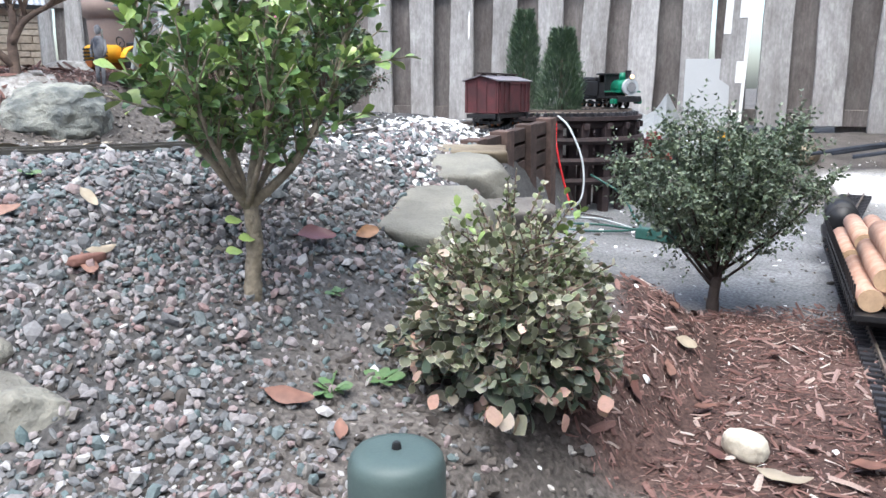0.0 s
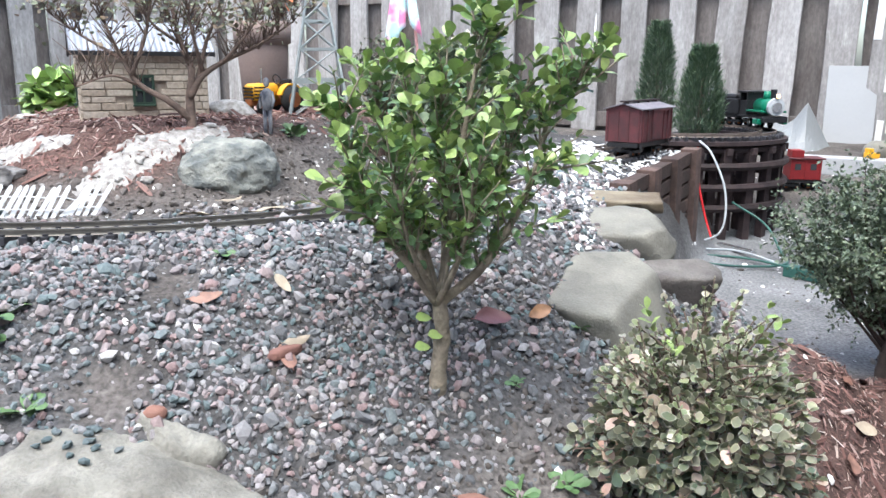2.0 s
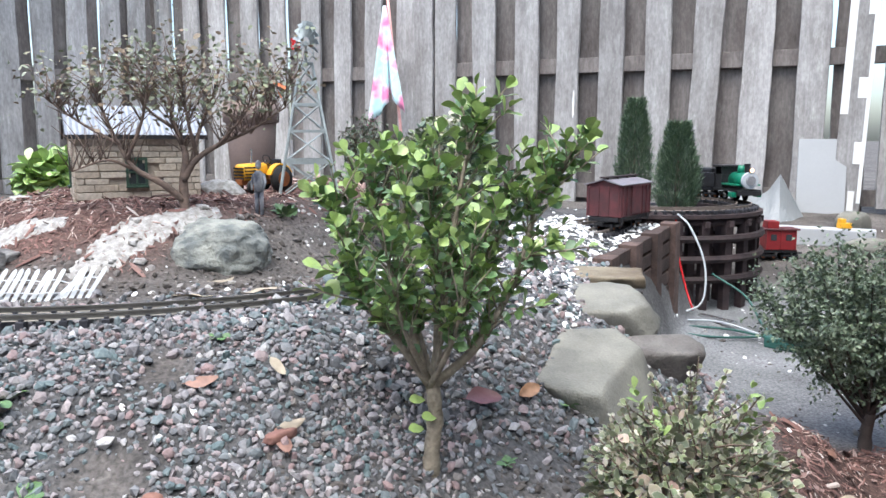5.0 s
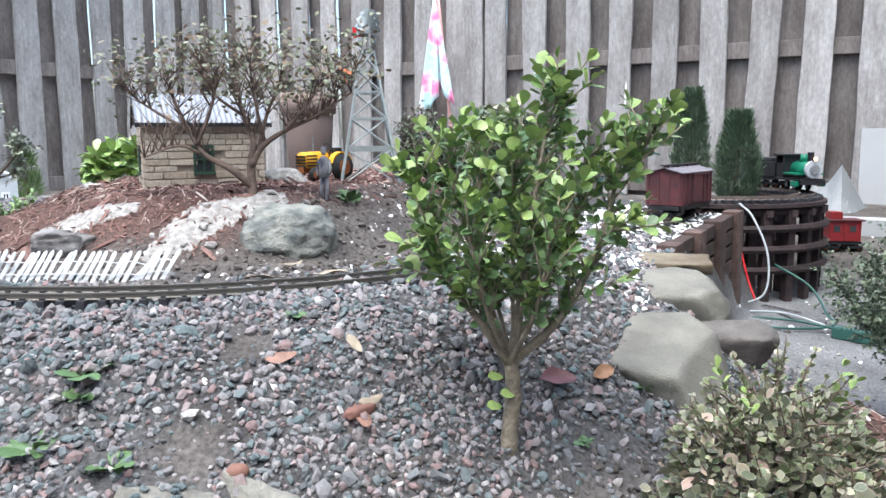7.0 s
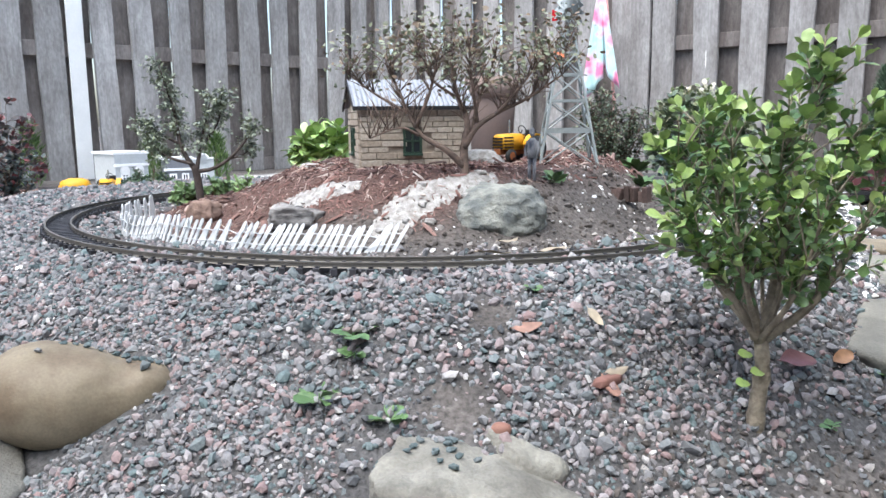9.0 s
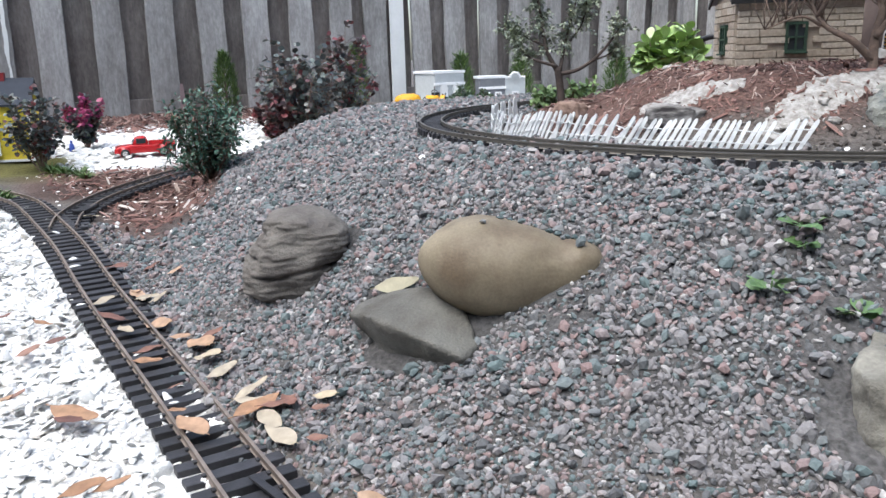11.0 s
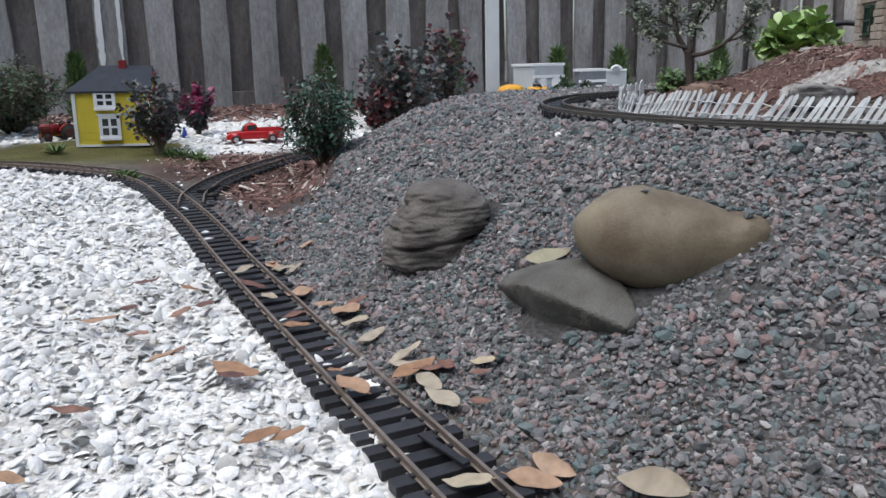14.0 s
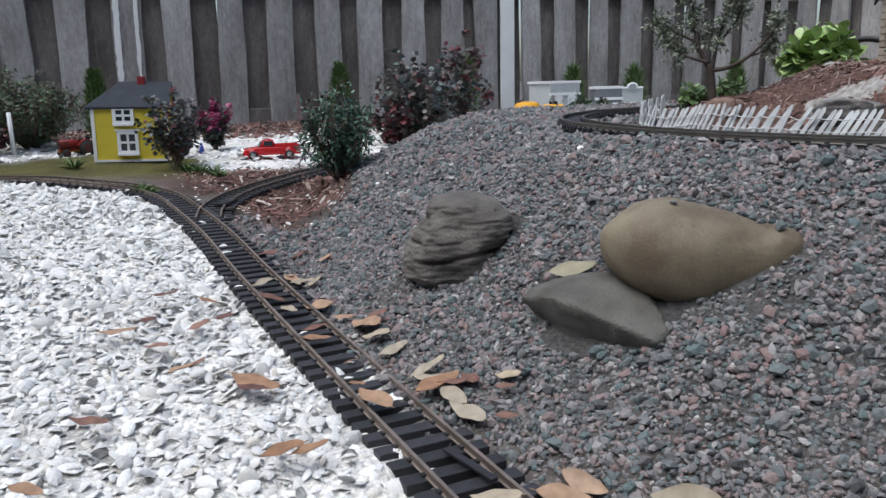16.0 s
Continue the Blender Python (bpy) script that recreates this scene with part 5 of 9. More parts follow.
def green(name, stops, rough=0.4, spec=0.5, transmit=0.12, vary=0.15, random=False):
    return ramp_material(name, stops, rough, 0.15, 250, vary, random, spec, transmit=transmit)


M_BARK = material("bark", (0.265, 0.228, 0.17), 0.9, 0.3, 70, 260, 1.0, hue=(0.16, 0.135, 0.1))
M_BARK_RED = material("brown_bark", (0.17, 0.12, 0.095), 0.9, 0.25, 60, 300, 0.6, hue=(0.11, 0.08, 0.065))
M_BARK_DARK = material("dark_bark", (0.075, 0.058, 0.05), 0.9, 0.25, 60, 300, 0.6)
M_BOX_NEW = green("bright_leaf", [(0, (0.17, 0.26, 0.075)), (0.5, (0.245, 0.34, 0.105)), (1, (0.32, 0.41, 0.15))], 0.36, transmit=0.24)
M_BOX_OLD = green("dark_glossy_leaf", [(0, (0.075, 0.14, 0.055)), (0.5, (0.125, 0.215, 0.078)), (1, (0.2, 0.3, 0.11))], 0.34, transmit=0.2)
# bush leaves: real variegation, with shade low down and top light put into colour
M_VARI_LOW = green("shaded_grey_green_leaf", [(0, (0.068, 0.102, 0.07)), (0.5, (0.118, 0.152, 0.106)), (0.76, (0.185, 0.188, 0.145)), (0.86, (0.28, 0.23, 0.18)), (0.94, (0.42, 0.29, 0.24)), (1, (0.56, 0.35, 0.29))], 0.5, transmit=0.2)
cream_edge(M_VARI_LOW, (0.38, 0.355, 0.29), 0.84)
M_VARI_PINK = green("dusty_pink_leaf", [(0, (0.26, 0.19, 0.15)), (0.5, (0.38, 0.26, 0.21)), (1, (0.52, 0.31, 0.25))], 0.5, transmit=0.2, random=True)
M_VARI = green("variegated_leaf", [(0, (0.085, 0.105, 0.062)), (0.4, (0.145, 0.162, 0.1)), (0.7, (0.2, 0.2, 0.135)), (0.86, (0.28, 0.24, 0.18)), (0.95, (0.38, 0.29, 0.23)), (1, (0.5, 0.34, 0.27))], 0.55, transmit=0.2)
cream_edge(M_VARI, (0.52, 0.49, 0.4), 0.76)
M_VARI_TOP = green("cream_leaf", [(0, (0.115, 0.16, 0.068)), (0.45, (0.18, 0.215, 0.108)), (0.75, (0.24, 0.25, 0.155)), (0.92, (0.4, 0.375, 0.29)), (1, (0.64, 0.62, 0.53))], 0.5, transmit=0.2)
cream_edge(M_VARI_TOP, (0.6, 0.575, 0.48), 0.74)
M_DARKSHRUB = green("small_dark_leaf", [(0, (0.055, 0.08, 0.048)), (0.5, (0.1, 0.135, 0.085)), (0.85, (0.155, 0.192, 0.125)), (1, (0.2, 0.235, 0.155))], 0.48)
M_UMBER = green("faded_leaf", [(0, (0.19, 0.14, 0.1)), (0.25, (0.24, 0.195, 0.145)), (0.45, (0.19, 0.21, 0.145)), (0.8, (0.235, 0.26, 0.185)), (1, (0.3, 0.315, 0.24))], 0.8, spec=0.25)
M_OLIVE = green("olive_leaf", [(0, (0.125, 0.15, 0.11)), (0.6, (0.22, 0.25, 0.185)), (1, (0.33, 0.36, 0.275))], 0.6)
M_CONIFER = green("conifer_needle", [(0, (0.05, 0.085, 0.05)), (0.6, (0.095, 0.15, 0.085)), (1, (0.15, 0.215, 0.125))], 0.65)
M_THUJA = green("thuja_leaf", [(0, (0.04, 0.08, 0.018)), (0.6, (0.08, 0.14, 0.036)), (1, (0.14, 0.21, 0.06))], 0.6)
M_SPRUCE = green("blue_green_leaf", [(0, (0.025, 0.065, 0.045)), (0.6, (0.05, 0.125, 0.085)), (1, (0.115, 0.205, 0.15))], 0.5)
M_PLUM = green("plum_leaf", [(0, (0.04, 0.042, 0.042)), (0.35, (0.075, 0.095, 0.095)), (0.7, (0.115, 0.145, 0.14)), (0.86, (0.10, 0.075, 0.075)), (0.95, (0.12, 0.04, 0.045)), (1, (0.2, 0.045, 0.05))], 0.4)
M_PLUM_RED = green("red_leaf", [(0, (0.045, 0.022, 0.025)), (0.4, (0.07, 0.07, 0.068)), (0.7, (0.10, 0.035, 0.04)), (1, (0.19, 0.045, 0.05))], 0.4)
M_PINK = green("pink_flower", [(0, (0.2, 0.03, 0.08)), (1, (0.42, 0.07, 0.2))], 0.5)
M_LETTUCE = green("bright_broad_leaf", [(0, (0.24, 0.35, 0.11)), (0.6, (0.34, 0.47, 0.18)), (1, (0.46, 0.57, 0.3))], 0.6, transmit=0.3)
M_HERB = green("herb_leaf", [(0, (0.13, 0.21, 0.075)), (1, (0.26, 0.37, 0.15))], 0.5)
M_WEED = green("weed_leaf", [(0, (0.055, 0.105, 0.04)), (1, (0.115, 0.2, 0.075))], 0.5)

TINY = leaf_shapes(6, 6, 0.66, 0.25, 0.6, 0.15, 0.04, 2)
OBOVATE = leaf_shapes(6, 8, 0.74, 0.24, 0.66, 0.1, 0.03, 6, 0.5)
OVAL = leaf_shapes(6, 1, 0.64, 0.22, 0.64, 0.12, 0.03, 6, 0.5)
ROUND = leaf_shapes(6, 2, 0.92, 0.14, 0.52, 0.1, 0.03, 4)
SLIM = leaf_shapes(6, 3, 0.42, 0.25, 0.5, 0.2, n=4)
NEEDLE = leaf_shapes(4, 4, 0.12, 0.2, 0.4, 0.1, n=2)
BROAD = leaf_shapes(5, 5, 0.62, 0.35, 0.6, 0.25, 0.08)


def limb(bm, points, r0, r1, rnd, seg=7):
    curve = bend([(p[0] + rnd.uniform(-0.004, 0.004), p[1] + rnd.uniform(-0.004, 0.004), p[2]) for p in points], 5)
    n = len(curve)
    tube(bm, curve, [r0 + (r1 - r0) * i / (n - 1) for i in range(n)], seg)
    return curve


class Leaves:
    """Gathers leaves: places, directions, sizes."""

    def __init__(self, seed):
        self.p, self.d, self.s, self.rng = [], [], [], np.random.RandomState(seed)

    def add(self, p, d, s):
        self.p.append(tuple(p)), self.d.append(tuple(d)), self.s.append(s)

    def shoot(self, a, b, count, size, spread=0.9, pair=True):
        """Leaves in pairs along a shoot from a to b, largest below the tip."""
        a, b = Vector(a), Vector(b)
        axis = (b - a).normalized()
        side = axis.cross(Vector(self.rng.normal(size=3))).normalized()
        for i in range(count):
            t = (i + 0.6) / count
            side = (side.cross(axis) + 0.2 * Vector(self.rng.normal(size=3))).normalized()
            for sg in ((1, -1) if pair else (1,)):
                d = axis * (0.35 + 0.55 * t) + side * sg * spread * (1.1 - 0.5 * t)
                self.add(a + (b - a) * t, d, size * self.rng.uniform(0.7, 1.15) * (1 - 0.25 * t))

    def mesh(self, name, shapes, mat, own=0, parent=None, piece="leaf", roll=0.5):
        """Makes the leaves; the first own of them as objects of their own."""
        p, d, s = np.array(self.p), np.array(self.d), np.array(self.s)
        rot = aim(d, self.rng.normal(0, roll, len(p)))
        which = self.rng.randint(0, len(shapes), len(p))
        order = self.rng.permutation(len(p))
        mine, rest = order[:own], order[own:]
        ob = part(name, merge(name, shapes, which[rest], rot[rest], s[rest], p[rest], mat), None, parent)
        if own:
            alone = []
            for v, f in shapes:
                me = rimmed(mesh_of(piece, v, f, mat, True), rim(v))
                alone.append(me)
            for i in mine:
                lf = part(piece, alone[which[i]], None, parent)
                lf.matrix_basis = Matrix.Translation(p[i]) @ Matrix((rot[i] * s[i]).tolist()).to_4x4()
        return ob


def boxwood_tree():
    """The small broad-leaved tree in the gravel: one stem, forked low, upright shoots of glossy leaves."""
    root = thing("boxwood_tree", "small boxwood tree with glossy bright green leaves in gravel", "tree", Matrix.Translation(on_ground(-0.452, 0.722, -0.008)) @ pose(0, 0, 0, 0, 0, 27) @ Matrix.Scale(0.955, 4))
    rnd = random.Random(4)
    trunk = bmesh.new()
    tube(trunk, bend([(0, 0, -0.02), (0.0, 0, 0.03), (0.004, 0, 0.075), (0.0, 0, 0.12)], 5), [0.0104 - 0.0018 * i / 15 + 0.0009 * math.sin(i * 2.2) + 0.0006 * math.sin(i * 5.1) for i in range(16)], 10)
    part("trunk", trunk, M_BARK, root, "knobbly grey-brown trunk", True)
    limbs = [[(0, 0, 0.112), (-0.035, -0.02, 0.165), (-0.075, -0.03, 0.225), (-0.105, -0.03, 0.32)], [(-0.002, 0.005, 0.112), (-0.02, 0.03, 0.18), (-0.03, 0.055, 0.27), (-0.035, 0.06, 0.345)],
             [(0, 0, 0.115), (0.012, 0.0, 0.2), (0.025, 0.0, 0.31), (0.045, 0.0, 0.40)], [(0.003, 0, 0.11), (0.055, -0.012, 0.165), (0.1, -0.01, 0.25), (0.118, 0, 0.32), (0.15, 0.0, 0.36)],
             [(0.004, 0.006, 0.115), (0.045, 0.05, 0.19), (0.075, 0.09, 0.28)], [(0, -0.005, 0.112), (0.02, -0.05, 0.18), (0.035, -0.085, 0.27)], [(-0.002, -0.004, 0.115), (-0.03, -0.06, 0.19), (-0.05, -0.08, 0.26)],
             [(-0.002, 0.006, 0.115), (-0.05, 0.04, 0.18), (-0.095, 0.05, 0.25)],
             [(0, 0, 0.115), (-0.02, -0.01, 0.19), (-0.055, -0.01, 0.27), (-0.065, 0.0, 0.345)], [(0.002, 0, 0.115), (0.035, 0.02, 0.2), (0.075, 0.02, 0.28), (0.09, 0.02, 0.35)], [(0, -0.003, 0.115), (0.01, -0.03, 0.2), (0.0, -0.05, 0.29), (0.005, -0.05, 0.345)],
             [(0.002, 0.004, 0.115), (0.01, 0.04, 0.19), (0.02, 0.06, 0.26), (0.015, 0.07, 0.32)]]
    old, fresh = Leaves(11), Leaves(12)
    for k, pts in enumerate(limbs):
        bm = bmesh.new()
        curve = limb(bm, pts, 0.006 if k < 4 else 0.0042 if k < 8 else 0.0028, 0.0013, rnd)
        n = len(curve)
        for i in range(4 if k != 2 else 6, n, 1):
            for _ in range(3 if i % 3 else 2):
                p = curve[i]
                out = Vector((p.x, p.y, 0))
                out = out.normalized() if out.length > 0.01 else Vector((0, 0, 0))
                d = (Vector((rnd.uniform(-0.6, 0.6), rnd.uniform(-0.6, 0.6), rnd.uniform(0.55, 1.1))) + 0.2 * out).normalized()
                ln = rnd.uniform(0.025, 0.066)
                tip = p + d * ln
                tube(bm, [p, (p + tip) / 2 + Vector((0, 0, 0.002)), tip], [0.0014, 0.0011, 0.0006], 5)
                old.shoot(p, tip, rnd.randint(2, 4), 0.0162, 0.9)
                if rnd.random() < 0.14 + 2.4 * (tip.z - 0.13):
                    fresh.shoot(tip - d * 0.014, tip + d * 0.004, rnd.randint(2, 3), 0.0212, 0.6)
        part("limb", bm, M_BARK, root, "", True)
    for a, b in (((0.045, 0, 0.40), (0.05, 0.0, 0.455)), ((0.045, 0, 0.40), (0.085, 0.0, 0.452)), ((0.04, 0, 0.40), (0.03, 0.01, 0.445)), ((0.13, 0.0, 0.33), (0.19, 0.0, 0.38)), ((0.10, -0.01, 0.26), (0.18, -0.02, 0.275)),
                 ((-0.1, -0.03, 0.3), (-0.125, -0.035, 0.355)), ((-0.06, -0.03, 0.21), (-0.14, -0.04, 0.235)), ((-0.08, -0.03, 0.24), (-0.12, -0.06, 0.26)), ((0.07, -0.01, 0.19), (0.13, -0.03, 0.215))):
        sprig = tube(bmesh.new(), [a, tuple((u + v) / 2 for u, v in zip(a, b)), b], [0.0018, 0.0013, 0.0007], 5)
        part("twig", sprig, M_BARK, root, "", True)
        old.shoot(a, Vector(a).lerp(Vector(b), 0.7), 3, 0.0185, 0.95)
        fresh.shoot(Vector(a).lerp(Vector(b), 0.4), b, 3, 0.025, 0.65)
    old.mesh("old_leaves", OBOVATE, M_BOX_OLD, 150, root, roll=0.8)
    fresh.mesh("new_leaves", OBOVATE, M_BOX_NEW, 130, root, roll=0.6)
    for x, y, z in ((0.006, -0.007, 0.075), (-0.008, -0.005, 0.095), (-0.009, -0.004, 0.06)):
        lv = Leaves(30)
        lv.add((x, y, z), (-0.8, -0.5, 0.3), 0.02)
        lv.mesh("trunk_leaf", OVAL, M_BOX_NEW, 0, root)


def dome_bush(name, label, place, radius, height, count, size, shapes, mat, seed, top=None, top_count=0, stem=0.03, lean=(0, 0), bark=None, flat=1.0, inner=0.55, own=0):
    """A rounded bush: stems from one foot, leaves in an uneven shell and inside it."""
    root = thing(name, label, "shrub", Matrix.Translation(place))
    rnd, rng = random.Random(seed), np.random.RandomState(seed)
    bm = bmesh.new()
    for k in range(13):
        a, e = k * 2.4 + rnd.uniform(-0.4, 0.4), rnd.uniform(0.45, 1.3)
        tip = Vector((math.cos(a) * radius * 0.75 * math.cos(e), math.sin(a) * radius * 0.75 * math.cos(e) * flat, stem + (height - stem) * (0.35 + 0.5 * math.sin(e))))
        tube(bm, bend([(0, 0, -0.012), (tip.x * 0.2, tip.y * 0.2, stem), (tip.x * 0.6, tip.y * 0.6, stem + (tip.z - stem) * 0.5), tip], 4), [0.006 * radius / 0.14] * 5 + [0.0035 * radius / 0.14] * 4 + [0.002 * radius / 0.14] * 4, 6)
    part("stem", bm, bark or M_BARK_RED, root, "", True)
    lv = Leaves(seed)
    for i in range(count):
        d = rng.normal(size=3)
        d /= np.linalg.norm(d)
        d[2] = abs(d[2]) * 1.0 if rng.uniform() < 0.72 else -abs(d[2]) * 0.55
        lump = 1 + 0.34 * noise.noise(Vector(d * 2.2) + Vector((seed, 0, 0))) + 0.1 * noise.noise(Vector(d * 6) + Vector((0, seed, 0)))
        r = lump * (rng.uniform(inner, 1.0) ** 0.5)
        p = np.array([d[0] * radius * r + lean[0] * max(d[2], 0), d[1] * radius * flat * r + lean[1] * max(d[2], 0), stem + (height - stem) * (0.42 + 0.56 * d[2] * r)])
        face = d * 0.8 + rng.normal(0, 0.6, 3) + [0, 0, 0.15]
        lv.add(p, face, size * rng.uniform(0.5, 1.35))
    lv.mesh("foliage", shapes, mat, own, root)
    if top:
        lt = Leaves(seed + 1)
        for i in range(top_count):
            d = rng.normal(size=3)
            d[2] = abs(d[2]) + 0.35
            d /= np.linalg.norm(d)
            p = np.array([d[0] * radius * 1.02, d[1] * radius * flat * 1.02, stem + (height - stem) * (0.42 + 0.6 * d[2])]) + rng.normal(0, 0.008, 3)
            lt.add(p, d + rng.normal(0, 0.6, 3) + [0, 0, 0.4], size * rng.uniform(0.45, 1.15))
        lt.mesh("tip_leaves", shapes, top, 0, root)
    return root


def variegated_bush():
    """Low dome of round leaves that hang outward like shingles, largest at the foot, with a leggy cream-leaved tuft on top."""
    root = thing("variegated_bush", "round variegated bush with cream-edged, pink-tinged leaves on bare soil", "shrub", Matrix.Translation(on_ground(-0.185, 0.80, -0.004)))
    rnd, rng = random.Random(5), np.random.RandomState(5)
    R, H = 0.116, 0.19
    for k in range(16):
        a, e = k * 2.4 + rnd.uniform(-0.4, 0.4), rnd.uniform(0.35, 1.3)
        tip = Vector((math.cos(a) * R * 0.8 * math.cos(e), math.sin(a) * R * 0.8 * math.cos(e), H * (0.25 + 0.65 * math.sin(e))))
        bm = bmesh.new()
        tube(bm, bend([(0, 0, -0.015), (tip.x * 0.2, tip.y * 0.2, 0.02), (tip.x * 0.6, tip.y * 0.6, tip.z * 0.55), tip], 4), [0.004] * 5 + [0.0026] * 4 + [0.0015] * 4, 6)
        part("stem", bm, M_BARK_RED, root, "", True)
    low, mid, top = Leaves(51), Leaves(52), Leaves(53)
    for i in range(1250):
        d = rng.normal(size=3)
        d /= np.linalg.norm(d)
        d[2] = abs(d[2]) if rng.uniform() < 0.75 else -0.4 * abs(d[2])
        r = (1 + 0.3 * noise.noise(Vector(d * 2.4) + Vector((5, 0, 0)))) * rng.uniform(0.15, 0.92) ** 0.5
        z = 0.055 + (H - 0.06) * d[2] * r if d[2] > 0 else 0.055 + 0.15 * d[2] * r
        p = np.array([d[0] * R * r, d[1] * R * r, max(z, 0.004)])
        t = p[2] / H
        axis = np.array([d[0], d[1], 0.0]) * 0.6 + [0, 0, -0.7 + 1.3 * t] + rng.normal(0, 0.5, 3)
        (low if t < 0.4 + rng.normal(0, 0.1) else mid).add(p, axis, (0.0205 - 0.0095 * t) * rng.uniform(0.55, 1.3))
    for k in range(420):
        d = rng.normal(size=3)
        d /= np.linalg.norm(d)
        d[2] = abs(d[2]) if rng.uniform() < 0.8 else -0.3 * abs(d[2])
        lump = 1 + 0.34 * noise.noise(Vector(d * 2.4) + Vector((5, 0, 0)))
        tuft = math.exp(-((d[0] - 0.15) ** 2 + (d[1] - 0.1) ** 2) / 0.14) * max(0.0, d[2])
        z = 0.055 + (H - 0.07) * max(d[2], 0) * lump + (0.14 * d[2] if d[2] < 0 else 0)
        a = Vector((d[0] * R * 0.72 * lump, d[1] * R * 0.72 * lump, max(z * 0.86, 0.006)))
        lift = 0.15 + 0.55 * max(d[2], 0)
        ax = Vector((d[0], d[1], 0)) * 0.75 + Vector((0, 0, lift)) + Vector(rng.normal(0, 0.3, 3))
        b = a + ax.normalized() * (rng.uniform(0.026, 0.05) + 0.04 * tuft)
        b.z = max(b.z, 0.008)
        bm = bmesh.new()
        tube(bm, [a, (a + b) / 2 + Vector((0, 0, 0.002)), b], [0.0012, 0.001, 0.0006], 4)
        part("sprig", bm, M_BARK_RED, root)
        # height picks the leaf colour: shaded tones low, top-lit tones high
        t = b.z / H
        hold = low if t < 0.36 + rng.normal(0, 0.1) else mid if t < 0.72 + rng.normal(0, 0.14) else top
        hold.shoot(a, b, 4 + int(2 * t + 3 * tuft), (0.0185 - 0.0095 * min(t, 1.0)) * rng.uniform(0.8, 1.2), 0.95)
    flush, young = Leaves(54), Leaves(55)
    for k in range(30):
        a, z = k * 2.4 + rng.uniform(-0.4, 0.4), rng.uniform(0.012, 0.1)
        r = R * math.sqrt(max(0.1, 1 - max(0.0, (z - 0.055) / (H - 0.055)) ** 2)) * rng.uniform(0.92, 1.06)
        flush.add((math.cos(a) * r, math.sin(a) * r, z), (math.cos(a) * 0.4 + rng.normal(0, 0.3), math.sin(a) * 0.4 + rng.normal(0, 0.3), -0.8), rng.uniform(0.014, 0.022))
    for x, y, h in ((0.045, 0.0, 0.05), (0.055, 0.02, 0.035), (-0.02, -0.05, 0.03), (-0.05, 0.01, 0.03)):
        a = Vector((x, y, 0.055 + (H - 0.06) * math.sqrt(max(0.0, 1 - (x * x + y * y) / R ** 2))))
        young.shoot(a, a + Vector((x * 0.3, y * 0.3, h)), 4, 0.016, 0.7)
    flush.mesh("pink_leaves", ROUND, M_VARI_PINK, 29, root, "pink_leaf", 0.5)
    young.mesh("young_leaves", OVAL, M_BOX_NEW, 0, root)
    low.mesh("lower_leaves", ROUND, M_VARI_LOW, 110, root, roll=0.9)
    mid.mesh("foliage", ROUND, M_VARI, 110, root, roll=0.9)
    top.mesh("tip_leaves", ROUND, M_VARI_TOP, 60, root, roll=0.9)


def dark_shrub():
    """Dense small-leaved shrub on a short trunk with rising branches."""
    root = thing("dark_shrub", "dense small-leaved dark green shrub on a short trunk in mulch", "shrub", Matrix.Translation(on_ground(0.045, 1.535, -0.005)))
    rnd, rng = random.Random(9), np.random.RandomState(9)
    bm = bmesh.new()
    tube(bm, bend([(0, 0, -0.02), (0.0, 0, 0.03), (0.004, 0, 0.075)], 5), [0.0125] * 5 + [0.0105] * 6, 9)
    part("trunk", bm, M_BARK_DARK, root, "short dark trunk", True)
    lv = Leaves(9)
    for k in range(34):
        a, spread = k * 2.4, math.sqrt((k + 0.5) / 34)
        out, top = 0.195 * spread * rnd.uniform(0.85, 1.1), 0.165 + 0.205 * math.sqrt(max(0.0, 1 - (spread * 0.9) ** 2)) * rnd.uniform(0.7, 1.18)
        tip = Vector((math.cos(a) * out, math.sin(a) * out * 0.85, top))
        bm = bmesh.new()
        curve = bend([(0, 0, 0.05 + rnd.uniform(0, 0.03)), (tip.x * 0.42 + rnd.uniform(-0.012, 0.012), tip.y * 0.42, 0.075 + (tip.z - 0.075) * rnd.uniform(0.25, 0.42)), (tip.x * 0.8, tip.y * 0.8 + rnd.uniform(-0.012, 0.012), 0.075 + (tip.z - 0.075) * rnd.uniform(0.6, 0.78)), tip], 6)
        tube(bm, curve, [0.0034 - 0.0026 * i / (len(curve) - 1) for i in range(len(curve))], 5)
        part("branch", bm, M_BARK_DARK, root, "", True)
        for i in range(rnd.randint(4, 8), len(curve)):
            for _ in range(4):
                p = curve[i]
                d = Vector(rng.normal(size=3)) * 0.7 + Vector((p.x * 3, p.y * 3, 0.55))
                lv.shoot(p, p + d.normalized() * rnd.uniform(0.022, 0.05 + 0.03 * rnd.random()), 6, 0.0112)
    lv.mesh("foliage", TINY, M_DARKSHRUB, 0, root, roll=0.9)


